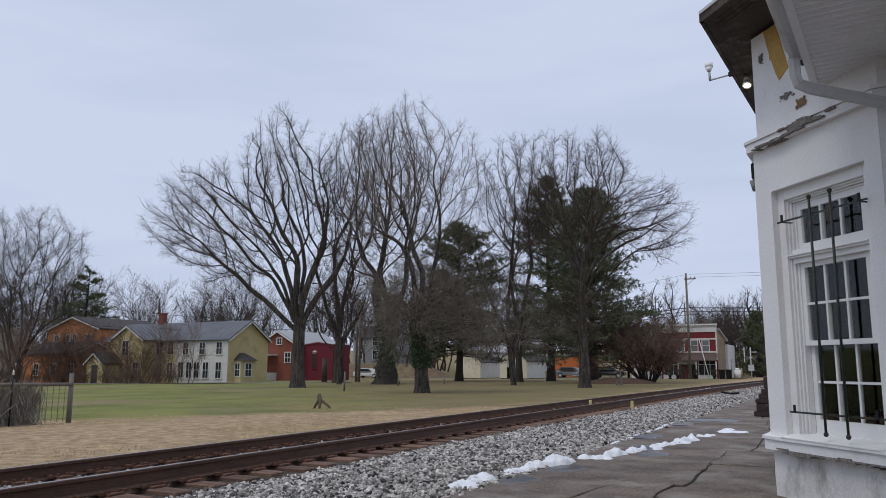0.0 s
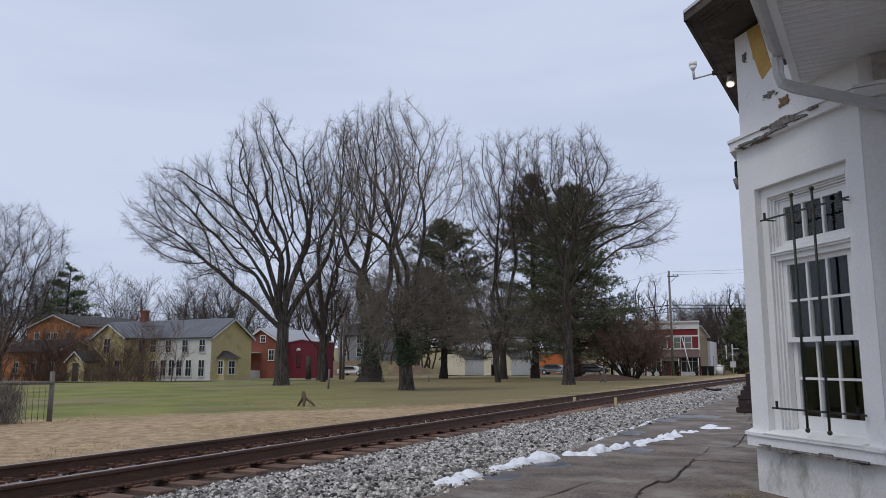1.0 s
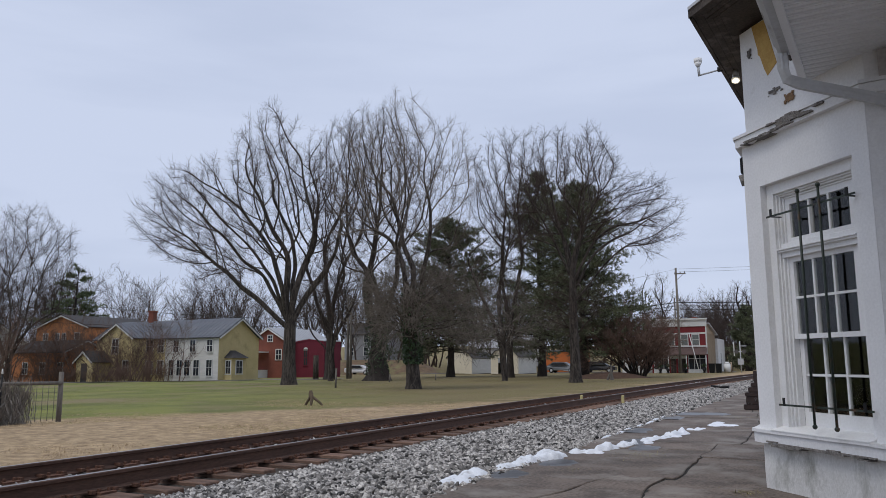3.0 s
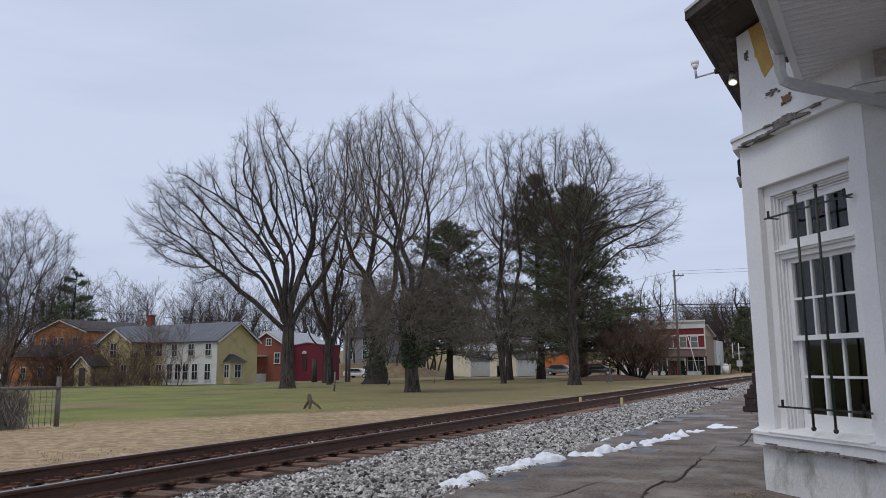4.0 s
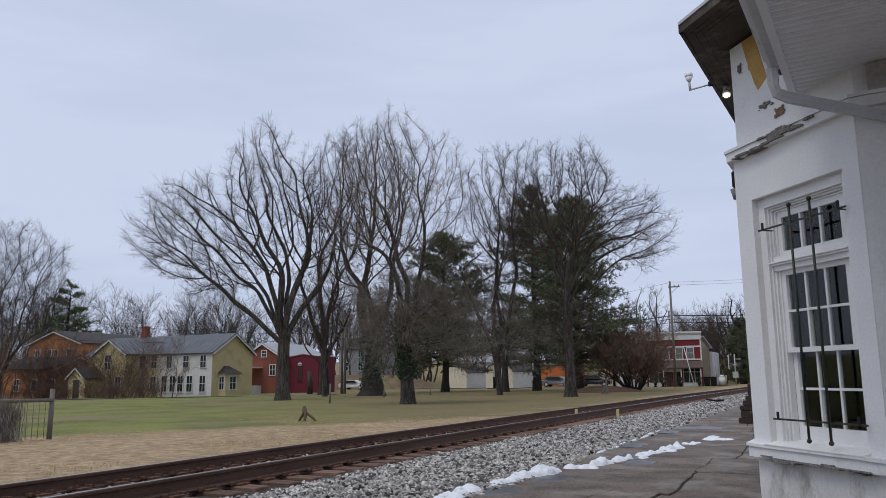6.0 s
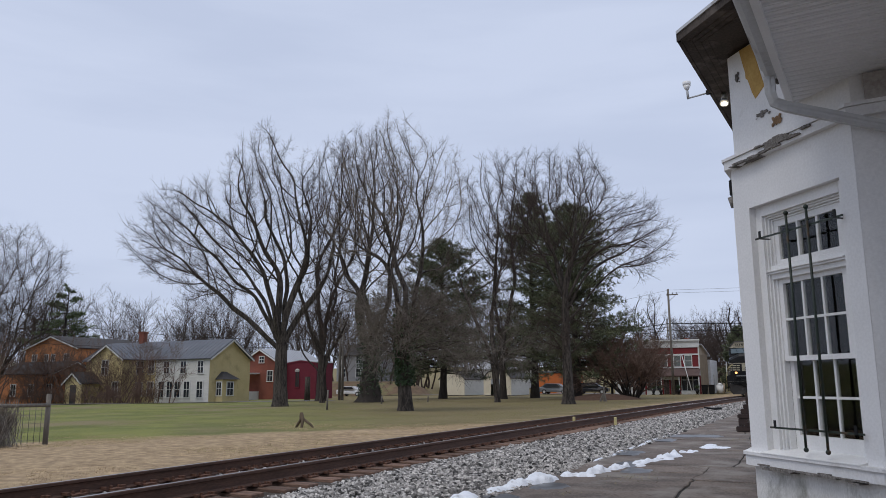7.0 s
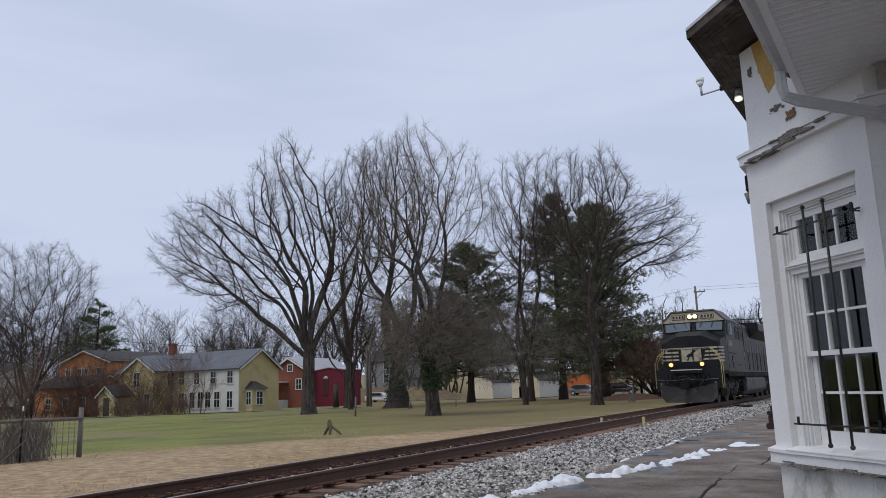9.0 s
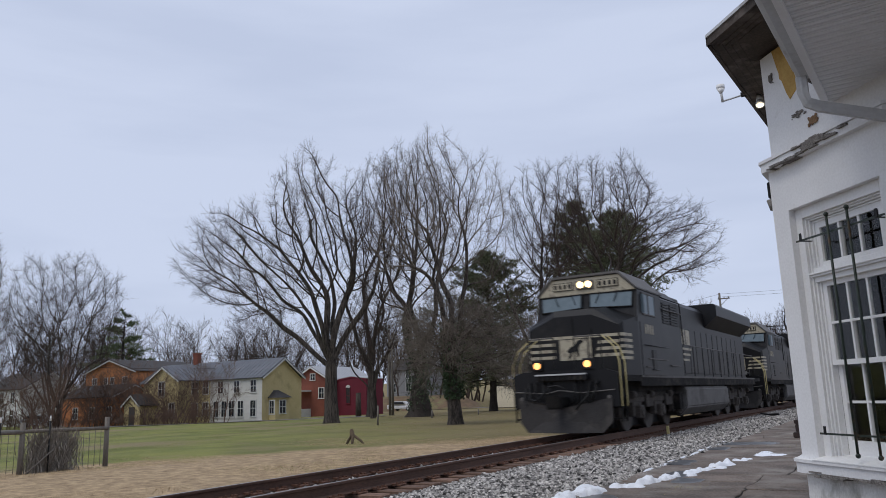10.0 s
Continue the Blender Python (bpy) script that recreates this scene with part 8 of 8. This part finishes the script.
    heap("snow_patch", [(-3.24 + 0.03 * math.sin(k * 2), 12.2 + k * 0.8, 0.025 + 0.015 * math.sin(k * 1.7), 0.3, 0.02) for k in range(9)], 7, "thin line of snow along the platform edge", cell=0.016)
    for k, (x, y, rx, ry) in enumerate(((-2.95, 18.2, 0.4, 0.5), (-2.45, 18.4, 0.4, 0.45), (-3.0, 16.8, 0.2, 0.7), (-2.95, 8.9, 0.2, 0.3), (-2.65, 11.6, 0.2, 0.6), (-3.15, 7.75, 0.2, 0.3), (-2.35, 10.9, 0.2, 0.3), (-3.05, 13.5, 0.22, 1.1))):
        heap("puddle", [(x, y, rx, ry, 0.004)], 30 + k, "meltwater film on the paving", material="wet", base=0.006, cell=0.03)
    # dry weeds in the joints
    rng = random.Random(4)
    vs, fs = [], []
    for cx, cy, n, s in ((-2.2, 9.9, 260, 0.2), (-0.75, 7.6, 130, 0.08), (-1.6, 17.6, 120, 0.3), (-2.6, 8.4, 40, 0.1)):
        for _ in range(n):
            p = Vector((cx + rng.gauss(0, s), cy + rng.gauss(0, s * 1.2), 0.0))
            d = Vector((rng.gauss(0, 0.7), rng.gauss(0, 0.7), 0.12)).normalized() * rng.uniform(0.03, 0.08)
            u = d.cross(Vector((0, 0, 1))).normalized() * 0.004
            k = len(vs)
            vs.extend([p - u, p + u, p + d])
            fs.append((k, k + 1, k + 2))
    w = pydata("weeds", vs, fs, mat("dry_weeds", (0.30, 0.25, 0.13), (0.17, 0.15, 0.07), 0.9, 8, 40, 0, random_value=0.3))
    tagged(w, "dry flattened weeds in the paving cracks", "weeds", kind="stuff")


build_snow()


def build_pedestal():
    """Dark ornate stepped iron base on the platform."""
    p = empty("lamp_pedestal", pose(-1.60, 20.6, 0.0, 0, 0, -4))
    tagged(p, "dark brown ornate stepped iron pedestal on the platform", "pedestal")
    for z0, z1, w, n in ((0.0, 0.13, 0.30, "plinth"), (0.13, 0.32, 0.245, "panel_tier"), (0.32, 0.42, 0.26, "tier"), (0.42, 0.55, 0.19, "tier"), (0.55, 0.66, 0.13, "shaft_base"), (0.66, 0.95, 0.07, "shaft")):
        bm = bmesh.new()
        box(bm, -w, w, -w, w, z0, z1)
        bevel(bm, 0.015, 2)
        part(n, bm, M["rust_dark"], p)
    rng = random.Random(2)
    bm = bmesh.new()
    for k in range(16):
        a = rng.uniform(-0.2, 0.2)
        b = rng.uniform(0.16, 0.29)
        rod(bm, (a, -0.247, b), (a + rng.uniform(-0.05, 0.05), -0.252, b + rng.uniform(-0.04, 0.04)), 0.008, 5)
    part("scrollwork", bm, M["engine_grey"], p, "raised scroll ornament")


M["rust_dark"] = mat("dark_brown_iron", (0.040, 0.022, 0.017), (0.022, 0.013, 0.011), 0.6, 8, 50, 0.3)
build_pedestal()


def build_grass():
    """Short blades that break up the lawn, straw-coloured by the line."""
    rng = np.random.RandomState(9)
    def field(name, n, xr, yr, h, material, label, keep):
        vs, fs = [], []
        xs, ys = rng.uniform(*xr, n), rng.uniform(0, 1, n) ** 1.3 * (yr[1] - yr[0]) + yr[0]
        for x, y in zip(xs, ys):
            if noise.noise((x * 0.35, y * 0.35, 4)) + 0.5 * noise.noise((x * 1.7, y * 1.7, 1)) < keep or x > line_x(y) - 1.15:
                continue
            z = ground_z(x, y)
            for _ in range(2):
                a, l = rng.uniform(0, 6.28), h * rng.uniform(0.4, 1.0)
                dx, dy = math.cos(a) * l * 0.9, math.sin(a) * l * 0.9
                px, py = x + rng.normal(0, 0.04), y + rng.normal(0, 0.04)
                k = len(vs)
                vs.extend([(px - dy * 0.22, py + dx * 0.22, z), (px + dy * 0.22, py - dx * 0.22, z), (px + dx, py + dy, z + l * 0.75)])
                fs.append((k, k + 1, k + 2))
        tagged(pydata(name, vs, fs, material), label, "grass", kind="stuff")
    straw = mat("straw_blades", (0.54, 0.41, 0.25), (0.40, 0.30, 0.18), 0.95, 1.5, 9, 0, random_value=0.3)
    green = mat("green_blades", (0.25, 0.245, 0.075), (0.20, 0.205, 0.06), 0.95, 1.5, 9, 0, random_value=0.3)
    field("dry_grass", 46000, (-19, -8.2), (4, 24), 0.032, straw, "dry straw-coloured grass beside the railway", -0.15)
    field("green_grass", 60000, (-42, -9), (12, 60), 0.032, green, "short green winter grass", -0.1)


build_grass()


def motions():
    for ob, back in ((engine, 0.0), (engine_2, 22.7)):
        rows = []
        for t, y in TRAIN:
            mid = y + back + 11.0
            d = line_dir(mid)
            front = Vector((line_x(mid), mid, RAIL_Z - 0.01)) + Matrix.Rotation(radians(d), 3, "Z") @ Vector((0, -11.0, 0))
            rows.append((t, pose(*front, 0, 0, d)))
        walk(ob, rows)
    ts, ys = [r[0] for r in TRAIN], [r[1] for r in TRAIN]
    for ax, y0 in wheels_1 + wheels_2:
        rows = []
        for k in range(301):
            t = k / 30
            turn = (165.0 - float(np.interp(t, ts, ys))) / 0.53
            rows.append((t, pose(0, y0, 0.53, math.degrees(turn) % 360, 0, 0)))
        walk(ax, rows)


motions()
